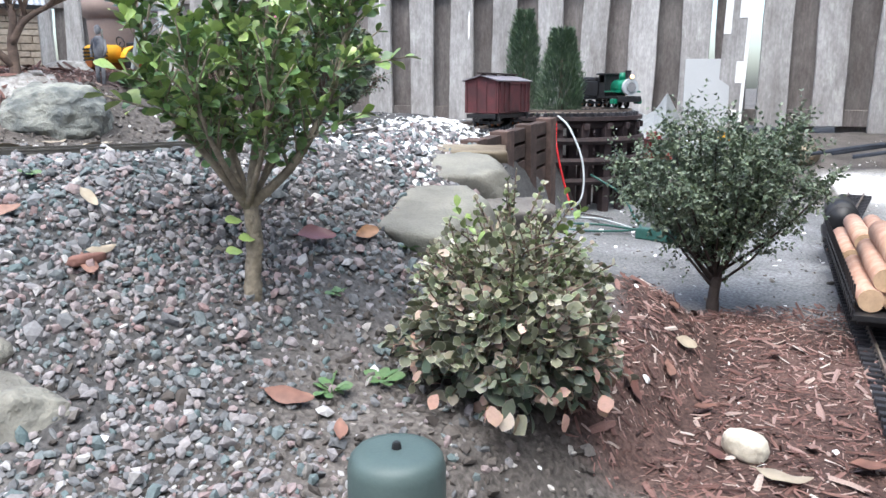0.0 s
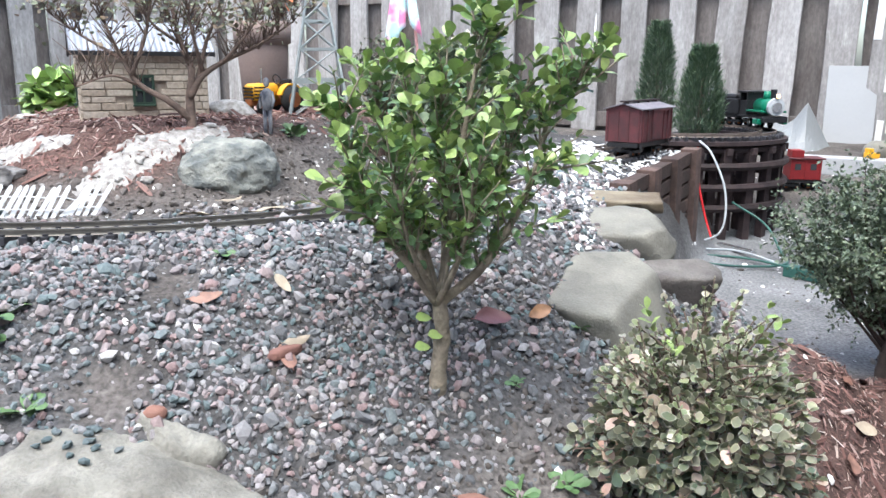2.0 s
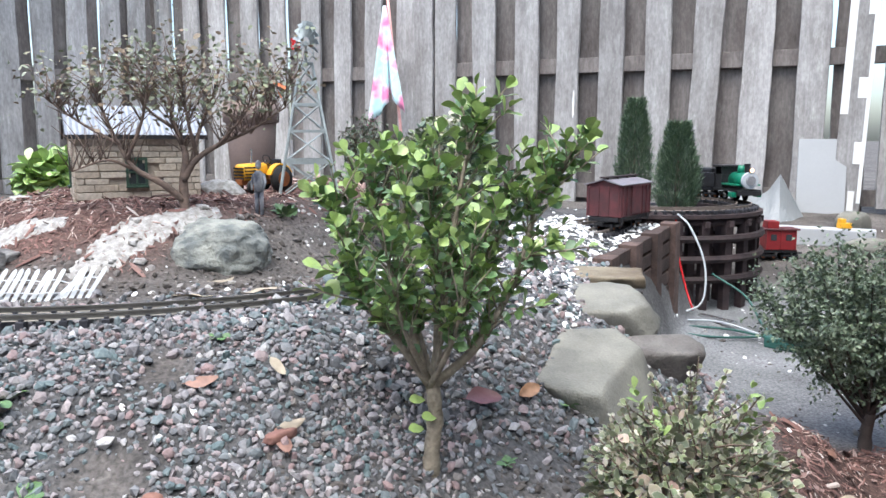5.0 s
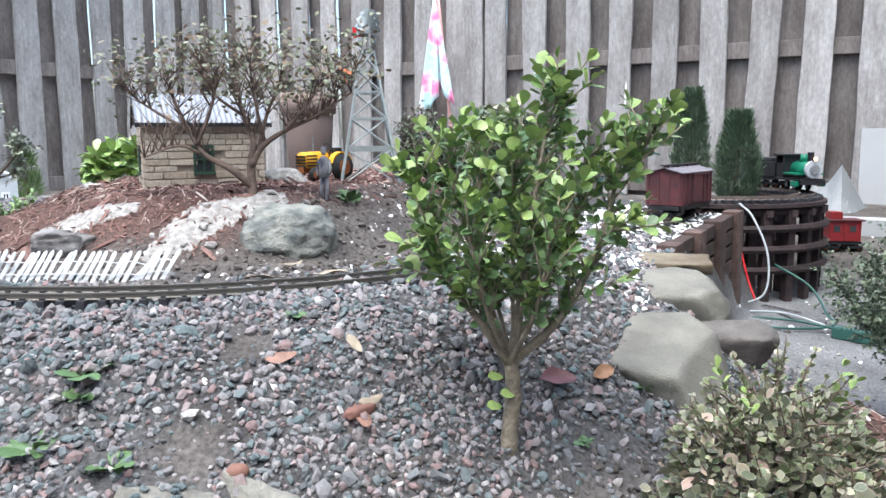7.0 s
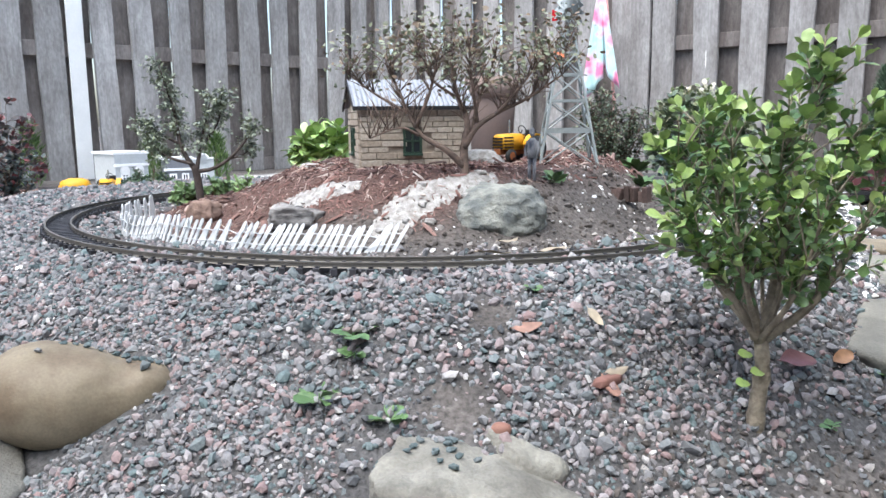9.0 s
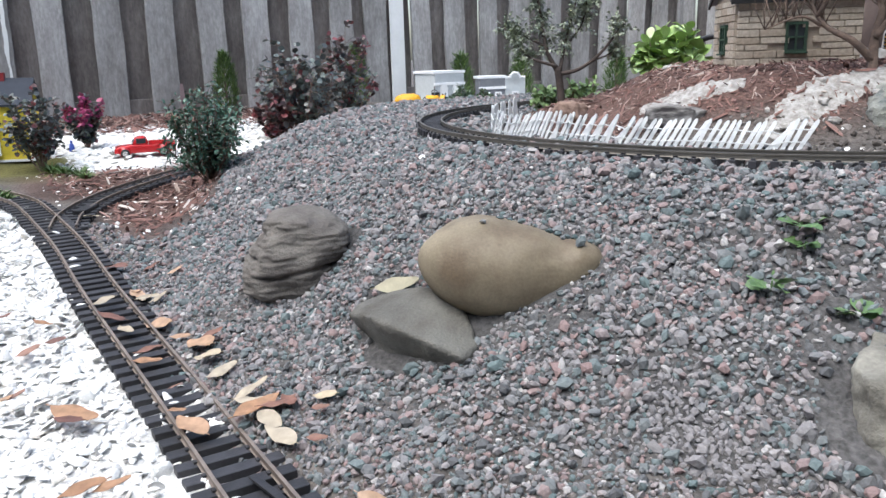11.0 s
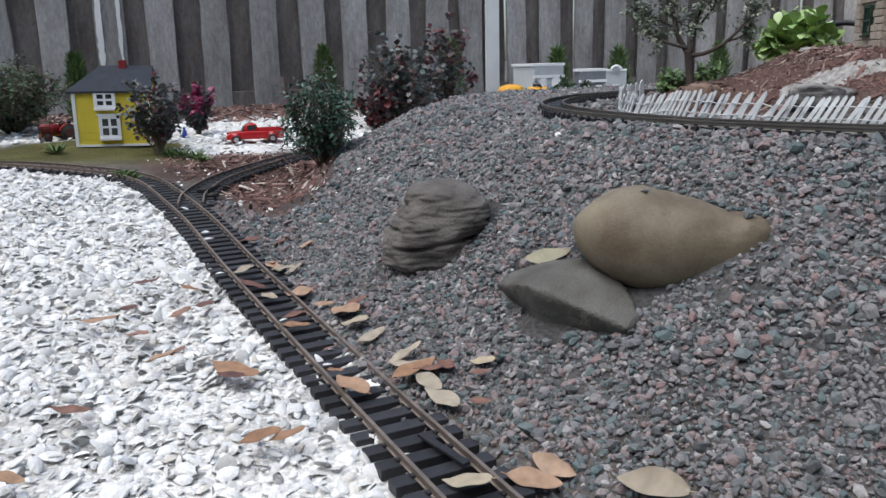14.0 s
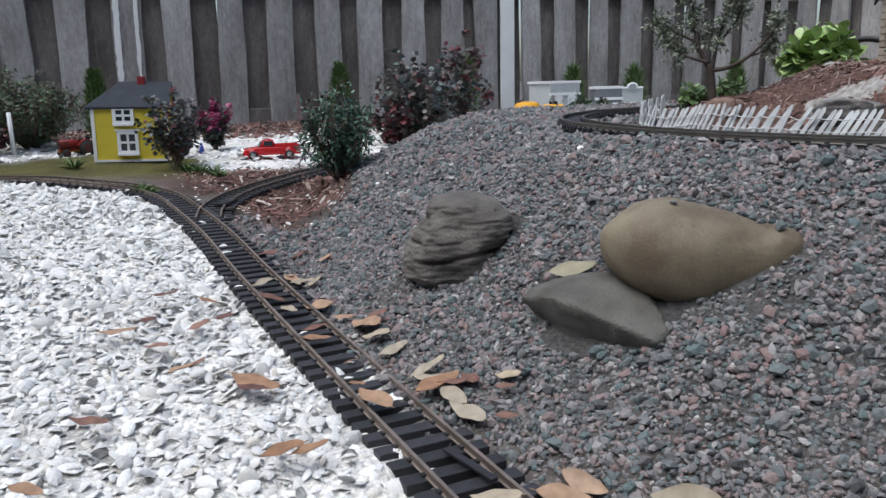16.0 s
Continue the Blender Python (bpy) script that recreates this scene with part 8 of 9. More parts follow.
def covered_wagon():
    root = rolling_stock("toy_wagon", "dull dark red covered toy wagon standing on the siding", (-0.565, 2.255, 0.235), 79, 0.225, 0.105)
    bm = bmesh.new()
    prism(bm, [(-0.052, 0.044), (-0.052, 0.132), (0.0, 0.146), (0.052, 0.132), (0.052, 0.044)], -0.11, 0.11)
    ob = part("body", bm, M_BRICKRED, root, "dull dark red body")
    ob.matrix_basis = Matrix(((0, 1, 0, 0), (1, 0, 0, 0), (0, 0, 1, 0), (0, 0, 0, 1)))
    for s in (-1, 1):
        part("roof_panel", boxes(M_WAGONROOF, ((0.238, 0.06, 0.003), (0, s * 0.0285, 0.1405), (s * -15, 0, 0))), M_WAGONROOF, root, "dusty grey roof panel")
        part("side_door", boxes(M_BRICKRED, ((0.07, 0.004, 0.076), (-0.005, s * 0.0545, 0.088)), bevel=0.001), M_BRICKRED, root, "sliding plank door")
        part("door_rail", boxes(M_BRICKRED, ((0.13, 0.004, 0.004), (0.02, s * 0.0565, 0.128))), M_BRICKRED, root)
        for x in (-0.1, -0.07, 0.045, 0.075, 0.103):
            part("rib", boxes(M_BRICKRED, ((0.005, 0.004, 0.084), (x, s * 0.0535, 0.088))), M_BRICKRED, root)
        for y in (-0.045, -0.015, 0.015, 0.045):
            part("end_rib", boxes(M_BRICKRED, ((0.003, 0.003, 0.084), (s * 0.111, y, 0.088))), M_BRICKRED, root)
        part("step", boxes(M_BLACK, ((0.012, 0.004, 0.02), (s * 0.098, -0.05, 0.034))), M_BLACK, root)
    part("roof_walk", boxes(M_DKWOOD, ((0.245, 0.018, 0.004), (0, 0, 0.1535))), M_DKWOOD, root, "dark plank walk along the ridge")
    for x in (-0.1, -0.03, 0.04, 0.1):
        part("walk_block", boxes(M_DKWOOD, ((0.006, 0.016, 0.006), (x, 0, 0.149))), M_DKWOOD, root)


def log_car():
    root = rolling_stock("log_wagon", "black stake wagon loaded with peeled orange logs", (0.333, 1.63, -0.045), 85.5, 0.62, 0.125)
    part("deck", boxes(M_BLACK, ((0.66, 0.125, 0.01), (0, 0, 0.046)), bevel=0.001), M_BLACK, root)
    for s in (-1, 1):
        for k in range(23):
            x = -0.32 + k * 0.029
            bm = bmesh.new()
            tube(bm, [(x, s * 0.062, 0.04), (x, s * 0.064, 0.098)], 0.0018, 5)
            part("stake", bm, M_BLACK, root)
        for z in (0.058, 0.072):
            part("side_rail", boxes(M_BLACK, ((0.66, 0.003, 0.003), (0, s * 0.0635, z))), M_BLACK, root)
    rnd = random.Random(2)
    for gx in (-0.17, 0.15):
        for y, z in ((-0.038, 0.071), (0.0, 0.071), (0.038, 0.071), (-0.019, 0.104), (0.019, 0.104), (0.0, 0.136)):
            if gx > 0 and z > 0.12:
                continue
            ln = rnd.uniform(0.25, 0.29)
            bm = bmesh.new()
            r = rnd.uniform(0.0185, 0.0215)
            tube(bm, [(gx - ln / 2, y, z), (gx, y + rnd.uniform(-0.002, 0.002), z), (gx + ln / 2, y, z)], r, 14)
            lg = part("log", bm, M_LOG, root, "peeled orange-brown log", True)
            e = bmesh.new()
            cyl(e, r * 0.96, r * 0.96, 0.002, pose(gx - ln / 2 - 0.0008, y, z, 0, 90, 0), 14)
            part("cut_end", e, M_LOGEND, lg)
    nxt = rolling_stock("toy_wagon", "black toy wagon coupled behind the log wagon", (0.345, 2.12, -0.04), 84, 0.2, 0.09)
    bm = bmesh.new()
    cyl(bm, 0.038, 0.038, 0.18, pose(0, 0, 0.085, 0, 90, 0), 20)
    bmesh.ops.bevel(bm, geom=[e for e in bm.edges if abs(e.verts[0].co.x - e.verts[1].co.x) < 1e-6], offset=0.008, segments=3, affect="EDGES")
    part("tank", bm, M_BLACK, nxt, "", True)


def caboose():
    root = rolling_stock("toy_wagon", "short bright red toy brake wagon beyond the trestle", (-0.15, 3.36, 0.018), 20, 0.13, 0.085)
    part("body", boxes(M_DULLRED, ((0.115, 0.08, 0.078), (0, 0, 0.082)), bevel=0.002), M_DULLRED, root)
    part("roof", boxes(M_BRICKRED, ((0.14, 0.095, 0.006), (0, 0, 0.124)), bevel=0.002), M_BRICKRED, root)
    part("cupola", boxes(M_DULLRED, ((0.045, 0.06, 0.028), (-0.03, 0, 0.141)), bevel=0.001), M_DULLRED, root)
    for s in (-1, 1):
        for x in (-0.03, 0.028):
            part("side_window", boxes(M_GLASS, ((0.022, 0.002, 0.024), (x, s * 0.0405, 0.092))), M_GLASS, root)
        for x in (-0.055, 0.0, 0.055):
            part("rib", boxes(M_DULLRED, ((0.005, 0.004, 0.078), (x, s * 0.041, 0.082))), M_DULLRED, root)


def locomotive():
    """Small tank engine, nose at +x."""
    root = thing("toy_locomotive", "small green and black toy steam locomotive on the trestle", "locomotive", Matrix.Translation((-0.295, 2.98, 0.2765)) @ pose(0, 0, 0, 0, 0, 300))
    part("footplate", boxes(M_BLACK, ((0.2, 0.09, 0.008), (0, 0, 0.04)), ((0.012, 0.085, 0.016), (0.1, 0, 0.032)), bevel=0.001), M_BLACK, root)
    bm = bmesh.new()
    cyl(bm, 0.027, 0.027, 0.105, pose(0.045, 0, 0.076, 0, 90, 0), 22)
    part("boiler", bm, M_LOCOGREEN, root, "green boiler", True)
    bm = bmesh.new()
    cyl(bm, 0.03, 0.029, 0.012, pose(0.102, 0, 0.076, 0, 90, 0), 22)
    part("smokebox", bm, M_SHOPFRONT, root, "pale grey smokebox ring")
    bm = bmesh.new()
    cyl(bm, 0.019, 0.016, 0.008, pose(0.111, 0, 0.076, 0, 90, 0), 22)
    part("smokebox_door", bm, M_CHROME, root, "silver smokebox door")
    for s in (-1, 1):
        part("running_board", boxes(M_LOCOGREEN, ((0.11, 0.02, 0.006), (0.035, s * 0.036, 0.06)), bevel=0.001), M_LOCOGREEN, root)
        part("cylinder", boxes(M_LOCOGREEN, ((0.036, 0.016, 0.018), (0.07, s * 0.046, 0.026)), bevel=0.003), M_LOCOGREEN, root)
        for x in (-0.03, 0.03):
            wheel(root, (x, s * 0.0225, 0.019), 0.019, 0.007, tyre=M_BLACK, rim=M_CHROME)
    bm = bmesh.new()
    cyl(bm, 0.008, 0.011, 0.036, pose(0.08, 0, 0.116), 16)
    part("chimney", bm, M_BLACK, root)
    bm = bmesh.new()
    cyl(bm, 0.014, 0.011, 0.03, pose(0.035, 0, 0.112), 16)
    part("dome", bm, M_LOCOGREEN, root, "", True)
    part("cab", boxes(M_BLACK, ((0.06, 0.082, 0.05), (-0.055, 0, 0.068)), ((0.008, 0.082, 0.03), (-0.03, 0, 0.105)), ((0.008, 0.082, 0.03), (-0.083, 0, 0.105)), bevel=0.001), M_BLACK, root)
    part("cab_roof", boxes(M_BLACK, ((0.078, 0.096, 0.007), (-0.056, 0, 0.123)), bevel=0.003), M_BLACK, root)
    bm = bmesh.new()
    cyl(bm, 0.009, 0.008, 0.012, pose(0.106, 0, 0.112, 0, 90, 0), 16)
    lamp = part("headlamp", bm, M_BLACK, root)
    bm = bmesh.new()
    cyl(bm, 0.0075, 0.007, 0.003, pose(0.1135, 0, 0.112, 0, 90, 0), 16)
    part("lens", bm, M_LAMP, lamp, "lit amber lens")
    tender = rolling_stock("toy_tender", "black toy coal tender behind the locomotive", (-0.408, 3.092, 0.2765), 331, 0.12, 0.09)
    part("tank", boxes(M_BLACK, ((0.125, 0.084, 0.055), (0, 0, 0.07)), bevel=0.003), M_BLACK, tender)
    part("coal", boxes(M_BLACK, ((0.09, 0.07, 0.02), (0, 0, 0.103)), bevel=0.008), M_BLACK, tender)


def arc(cx, cy, r, a0, a1, z, n=24):
    return [(cx + r * math.cos(a), cy + r * math.sin(a), z) for a in np.linspace(radians(a0), radians(a1), n)]


def trestle():
    """Curved timber trestle: deck, bents of posts with sills and caps, long walers."""
    cx, cy, R, up = -0.555, 2.83, 0.30, 0.032
    root = thing("trestle", "curved dark-stained timber trestle bridge carrying the track", "trestle", Matrix.Translation((cx, cy, up)))
    for r0 in (R - 0.04, R + 0.04):
        bm = bmesh.new()
        tube(bm, [(p[0] - cx, p[1] - cy, 0.2) for p in arc(cx, cy, r0, -115, 95, 0, 30)], 0.011, 6)
        part("stringer", bm, M_DKWOOD, root)
        for z in (0.02, 0.085, 0.15):
            bm = bmesh.new()
            tube(bm, [(p[0] - cx, p[1] - cy, z) for p in arc(cx, cy, r0 + (0.02 if r0 > R else -0.02), -115, 95, 0, 30)], 0.0125, 6)
            part("waler", bm, M_DKWOOD, root)
    for k in range(15):
        a = radians(-112 + k * 14.5)
        u = Vector((math.cos(a), math.sin(a), 0))
        g = min(-0.02, float(ground_z(cx + u.x * R, cy + u.y * R)) - 0.02) - up
        for s in (-1, 1):
            bm = bmesh.new()
            box(bm, (0.024, 0.028, 0.21 - g), Matrix.Translation(u * (R + s * 0.042) + Vector((0, 0, (0.2 + g) / 2 - 0.005))) @ pose(0, 0, 0, 0, 0, math.degrees(a)), 0.001)
            part("post", bm, M_DKWOOD, root)
        bm = bmesh.new()
        box(bm, (0.13, 0.018, 0.02), Matrix.Translation(u * R + Vector((0, 0, 0.196))) @ pose(0, 0, 0, 0, 0, math.degrees(a)), 0.001)
        part("cap", bm, M_DKWOOD, root)
    bm = bmesh.new()
    ring0, ring1 = arc(0, 0, R - 0.062, -116, 96, 0.214, 40), arc(0, 0, R + 0.062, -116, 96, 0.214, 40)
    lo = [[bm.verts.new(p) for p in q] for q in (ring0, ring1)]
    hi = [[bm.verts.new((p[0], p[1], 0.226)) for p in q] for q in (ring0, ring1)]
    for k in range(39):
        bm.faces.new((hi[0][k], hi[1][k], hi[1][k + 1], hi[0][k + 1])), bm.faces.new((lo[0][k], lo[0][k + 1], lo[1][k + 1], lo[1][k]))
        bm.faces.new((lo[1][k], lo[1][k + 1], hi[1][k + 1], hi[1][k])), bm.faces.new((lo[0][k + 1], lo[0][k], hi[0][k], hi[0][k + 1]))
    bm.faces.new((lo[0][0], lo[1][0], hi[1][0], hi[0][0])), bm.faces.new((lo[1][-1], lo[0][-1], hi[0][-1], hi[1][-1]))
    part("deck", bm, M_DKWOOD, root)
    track("trestle_track", arc(cx, cy, R, -115, 95, 0.238 + up, 40), "tight curve of model track on the trestle")


def crib_wall():
    """Retaining wall of stacked timbers in three panels with posts between."""
    a, b = Vector((-0.475, 1.67, 0)), Vector((-0.415, 2.2, 0))
    d = b - a
    ang = math.degrees(math.atan2(d.y, d.x))
    root = thing("crib_wall", "brown timber crib wall holding up the siding", "retaining wall", Matrix.Translation(a) @ pose(0, 0, 0, 0, 0, ang) @ pose(0, 0, 0, 0, -3, 0))
    L = d.length
    for k in range(4):
        part("post", boxes(M_BROWNWOOD, ((0.05, 0.045, 0.30), (L * k / 3, -0.008, 0.09)), bevel=0.002), M_BROWNWOOD, root)
    for k in range(3):
        for r in range(7):
            part("timber", boxes(M_BROWNWOOD, ((L / 3 - 0.05, 0.032, 0.033), (L * (k + 0.5) / 3, 0, -0.03 + r * 0.041)), bevel=0.002), M_BROWNWOOD, root)
    part("backing", boxes(M_DKWOOD, ((L, 0.008, 0.27), (L / 2, 0.024, 0.09))), M_DKWOOD, root)


def cable(name, label, pts, r, mat):
    bm = bmesh.new()
    tube(bm, bend(pts, 8), r, 7)
    ob = new(name, from_bm(name, bm, mat, True))
    tagged(ob, label, "cable")


def plastic_sheet():
    """Crumpled sheet heaped against the fence: a tall pointed fold, a low hump and a smaller point."""
    bm, rows, rnd = bmesh.new(), [], random.Random(6)
    ridge_x = (-0.56, -0.50, -0.465, -0.43, -0.38, -0.32, -0.265, -0.22, -0.168, -0.12, -0.07, -0.02)
    ridge_z = (0.06, 0.20, 0.315, 0.265, 0.275, 0.25, 0.222, 0.255, 0.342, 0.25, 0.15, 0.075)
    n, m = 40, 12
    for i in range(n + 1):
        x = -0.56 + 0.54 * i / n
        top = float(np.interp(x, ridge_x, ridge_z))
        row = []
        for j in range(m + 1):
            v = j / m
            front = min(1.0, v / 0.7)
            y = 3.93 + 0.34 * v + 0.03 * math.sin(9 * x + 3 * v)
            fall = front ** 1.25 if v <= 0.7 else 1 - 1.1 * (v - 0.7)
            crease = 0.035 * noise.noise(Vector((x * 9, v * 3.2, 4.0))) + 0.014 * noise.noise(Vector((x * 26, v * 9, 1.0)))
            z = 0.045 + (top - 0.045) * max(0.0, fall) + crease * (1 - abs(2 * front - 1)) * 1.2
            row.append(bm.verts.new((x + 0.08 * (1 - front) * noise.noise(Vector((x * 5, 7.0, v))), y, z)))
        rows.append(row)
    for a, b in zip(rows, rows[1:]):
        for k in range(m):
            bm.faces.new((a[k], b[k], b[k + 1])), bm.faces.new((a[k], b[k + 1], a[k + 1]))
    ob = new("plastic_sheet", from_bm("plastic_sheet", bm, M_SHEET))
    solid = ob.modifiers.new("thickness", "SOLIDIFY")
    solid.thickness = 0.002
    tagged(ob, "crumpled grey-white plastic sheet heaped by the fence", "plastic sheet")


def folded_flag():
    """Pastel flag hanging in folds from a leaning stick."""
    root = thing("garden_flag", "folded pastel aqua and pink garden flag leaning on the fence", "flag", Matrix.Translation((-2.41, 4.33, 0.2)))
    bm = bmesh.new()
    tube(bm, [(0.1, 0.0, -0.08), (0.05, 0.01, 0.4), (-0.04, 0.03, 1.15)], 0.009, 8)
    part("stick", bm, material("pink_stick", (0.6, 0.32, 0.3), 0.6, 0.15), root, "pinkish stick", True)
    cloth = ramp_material("pastel_cloth", [(0, (0.5, 0.75, 0.74)), (1, (0.5, 0.75, 0.74))], 0.9, 0.1)
    n, l = cloth.node_tree.nodes, cloth.node_tree.links
    geo, tex, cr = n.new("ShaderNodeNewGeometry"), n.new("ShaderNodeTexNoise"), n.new("ShaderNodeValToRGB")
    tex.inputs["Scale"].default_value = 9
    l.new(geo.outputs["Position"], tex.inputs["Vector"]), l.new(tex.outputs["Fac"], cr.inputs[0])
    while len(cr.color_ramp.elements) < 4:
        cr.color_ramp.elements.new(0.5)
    for e, (p, c) in zip(cr.color_ramp.elements, ((0.35, (0.75, 0.22, 0.4)), (0.47, (0.7, 0.6, 0.68)), (0.55, (0.5, 0.74, 0.74)), (0.68, (0.6, 0.8, 0.78)))):
        e.position, e.color = p, (*c, 1)
    l.new(cr.outputs[0], n["Principled BSDF"].inputs["Base Color"])
    for x0, x1, z0, z1, nm in ((-0.15, -0.01, 0.36, 1.1, "left_fold"), (-0.02, 0.09, 0.45, 1.1, "right_fold")):
        bm = bmesh.new()
        rows = []
        for j in range(13):
            t = j / 12
            top = Vector((-0.035, -0.02, z1))
            row = []
            for i in range(9):
                u = i / 8
                low = Vector((x0 + (x1 - x0) * u, -0.03 + 0.022 * math.sin(u * 9 + x0 * 20), z0 + 0.16 * (u if nm == "left_fold" else 1 - u)))
                p = top.lerp(low, t)
                p.x += (u - 0.5) * 0.02
                row.append(bm.verts.new(p))
            rows.append(row)
        for p, q in zip(rows, rows[1:]):
            for i in range(8):
                bm.faces.new((p[i], p[i + 1], q[i + 1], q[i]))
        ob = part("cloth_fold", bm, cloth, root, "", True)
        sm = ob.modifiers.new("thickness", "SOLIDIFY")
        sm.thickness = 0.003


def pot(place, r, h, label):
    root = thing("flower_pot", label, "pot", Matrix.Translation(place))
    bm = bmesh.new()
    prof = [(r * 0.7, 0), (r * 0.95, h * 0.8), (r * 0.95, h * 0.82), (r * 1.06, h * 0.83), (r * 1.08, h), (r * 0.95, h), (r * 0.9, h * 0.85)]
    seg = 32
    rings = [[bm.verts.new((q * math.cos(k * math.tau / seg), q * math.sin(k * math.tau / seg), z)) for k in range(seg)] for q, z in prof]
    for a, b in zip(rings, rings[1:]):
        for k in range(seg):
            bm.faces.new((a[k], a[(k + 1) % seg], b[(k + 1) % seg], b[k]))
    bm.faces.new(rings[0][::-1]), bm.faces.new(rings[-1])
    part("body", bm, M_TERRA, root, "", True)


stone_house()
yellow_house()
facade("model_shop", "white model shop building with arched windows", on_ground(-3.455, 1.69, 0.0), 84, 0.15, 0.21, 0.235, M_PALEPAINT, M_SHOPFRONT, True)
facade("model_shop", "grey model shop with white cornice and curved parapet", on_ground(-3.36, 1.875, 0.0), 66, 0.12, 0.1, 0.215, M_GREYPAINT, M_GREYPAINT, False)
pickup()
tractor("toy_tractor", "yellow toy tractor parked behind the spreading tree", on_ground(-1.235, 1.455, 0.002), -100, M_TRACTOR, 1.0, M_RUST)
tractor("toy_tractor", "small red toy tractor beside the dark bush", on_ground(-3.72, -0.29, 0.0), -70, M_DULLRED, 0.95, M_BRICKRED)
tractor("toy_loader", "orange toy loader in front of the white shop", on_ground(-3.12, 1.47, 0.02), -40, M_TRACTOR, 1.15)
windmill()
picket_fence()
figurine()
lid_box()
covered_wagon()
log_car()
caboose()
trestle()
locomotive()
crib_wall()
plastic_sheet()
folded_flag()
pot(on_ground(-1.64, 1.95, -0.01), 0.08, 0.36, "tall terracotta flower pot behind the model cottage")
track("siding_track", bend([(-0.645, 1.22, 0.262), (-0.635, 1.45, 0.256), (-0.645, 1.75, 0.246), (-0.62, 2.0, 0.236), (-0.58, 2.26, 0.243), (-0.62, 2.52, 0.268)], 10), "siding track running out to the dark red wagon")
track("back_track", bend([(-0.78, 1.62, 0.246), (-0.74, 1.85, 0.24), (-0.76, 2.1, 0.236), (-0.68, 2.4, 0.236), (-0.60, 2.58, 0.238)], 8), "second model track beside the siding")
track("lower_track", bend([(0.26, 0.7, -0.052), (0.307, 1.3, -0.052), (0.352, 1.9, -0.05), (0.41, 2.5, -0.045), (0.53, 3.0, -0.01)], 10), "model track along the mulch bed carrying the log wagon")

# orange toy bowl near the loop, and the white car behind the tree
bm = bmesh.new()
prism(bm, [(-0.05, 0), (-0.052, 0.03), (-0.03, 0.048), (0.03, 0.048), (0.052, 0.03), (0.05, 0)], -0.03, 0.03)
bmesh.ops.bevel(bm, geom=bm.edges[:], offset=0.007, segments=3, affect="EDGES")
ob = new("toy_bucket", from_bm("toy_bucket", bm, M_TRACTOR, True))
ob.matrix_world = Matrix.Translation(on_ground(-3.01, 1.28, 0.02)) @ pose(0, 0, 0, 0, 0, 50)
tagged(ob, "rounded orange toy scoop lying beyond the loop", "toy")
rock("rock", on_ground(-1.275, 1.36, 0.006), (0.11, 0.08, 0.05), 35, 71, M_WHITEROCK, "pale weathered rock beside the yellow toy tractor", boxy=0.8, rough=0.16, detail=4)

# white board, cables and odds and ends by the trestle
board = new("white_board", from_bm("white_board", boxes(M_BOARDWHITE, ((0.225, 0.016, 0.40), (0, 0, 0.2)), bevel=0.002), M_BOARDWHITE))
board.matrix_world = Matrix.Translation((0.02, 4.36, 0.10)) @ pose(0, 0, 0, -6, 0, 4)
tagged(board, "plain white board leaning on the wooden fence", "board")
post = thing("painted_post", "tall grey post with peeling white paint against the fence", "post", Matrix.Translation((0.135, 4.40, 0.13)) @ pose(0, 0, 0, 0, 1.5, 0))
part("core", boxes(M_BOARD, ((0.128, 0.026, 1.75), (0, 0, 0.875)), bevel=0.003), M_BOARD, post, "bare grey wood")
for x, w, z, h in ((-0.046, 0.036, 1.12, 1.26), (0.055, 0.018, 0.9, 1.7), (0.03, 0.034, 0.30, 0.11), (0.026, 0.04, 0.62, 0.1), (0.034, 0.03, 1.05, 0.16), (0.02, 0.03, 0.06, 0.1)):
    part("paint_flake", boxes(M_PEELED, ((w, 0.003, h), (x, -0.0142, z)), bevel=0.001), M_PEELED, post, "peeling white paint")
strip = new("metal_strip", from_bm("metal_strip", boxes(M_CHROME, ((0.13, 0.022, 0.012), (0, 0, 0.006)), bevel=0.002), M_CHROME))
strip.matrix_world = Matrix.Translation(on_ground(-0.29, 2.40, 0.006)) @ pose(0, 0, 0, 0, 0, -35)
tagged(strip, "short white metal strip lying on the grey cloth", "strip")
cable("white_cable", "white cable drooping from the trestle to the ground", [(-0.43, 2.50, 0.262), (-0.385, 2.46, 0.225), (-0.335, 2.42, 0.12), (-0.335, 2.38, 0.01), (-0.41, 2.36, -0.03), (-0.40, 2.32, -0.035), (-0.28, 2.32, -0.03), (-0.17, 2.28, -0.045)], 0.0032, M_SHOPFRONT)
cable("red_cable", "thin red cable hanging down the trestle", [(-0.435, 2.50, 0.25), (-0.425, 2.46, 0.17), (-0.39, 2.43, 0.05), (-0.36, 2.40, -0.02)], 0.0035, M_RED)
M_CABLEGREEN = material("green_cable", (0.03, 0.1, 0.085), 0.5, 0.15)
cable("green_cable", "green extension cable looping over the grey cloth", [(-0.32, 2.5, 0.08), (-0.22, 2.45, 0.03), (-0.17, 2.38, -0.03), (-0.15, 2.3, -0.05), (-0.25, 2.22, -0.05), (-0.36, 2.2, -0.045), (-0.37, 2.28, -0.045), (-0.25, 2.3, -0.045), (-0.1, 2.24, -0.05)], 0.0034, M_CABLEGREEN)
plug = new("cable_plug", from_bm("cable_plug", boxes(M_CABLEGREEN, ((0.10, 0.035, 0.03), (0, 0, 0.015)), ((0.03, 0.024, 0.02), (0.06, 0, 0.012)), bevel=0.004), M_CABLEGREEN))
plug.matrix_world = Matrix.Translation(on_ground(-0.10, 2.2, 0.002)) @ pose(0, 0, 0, 0, 0, -20)
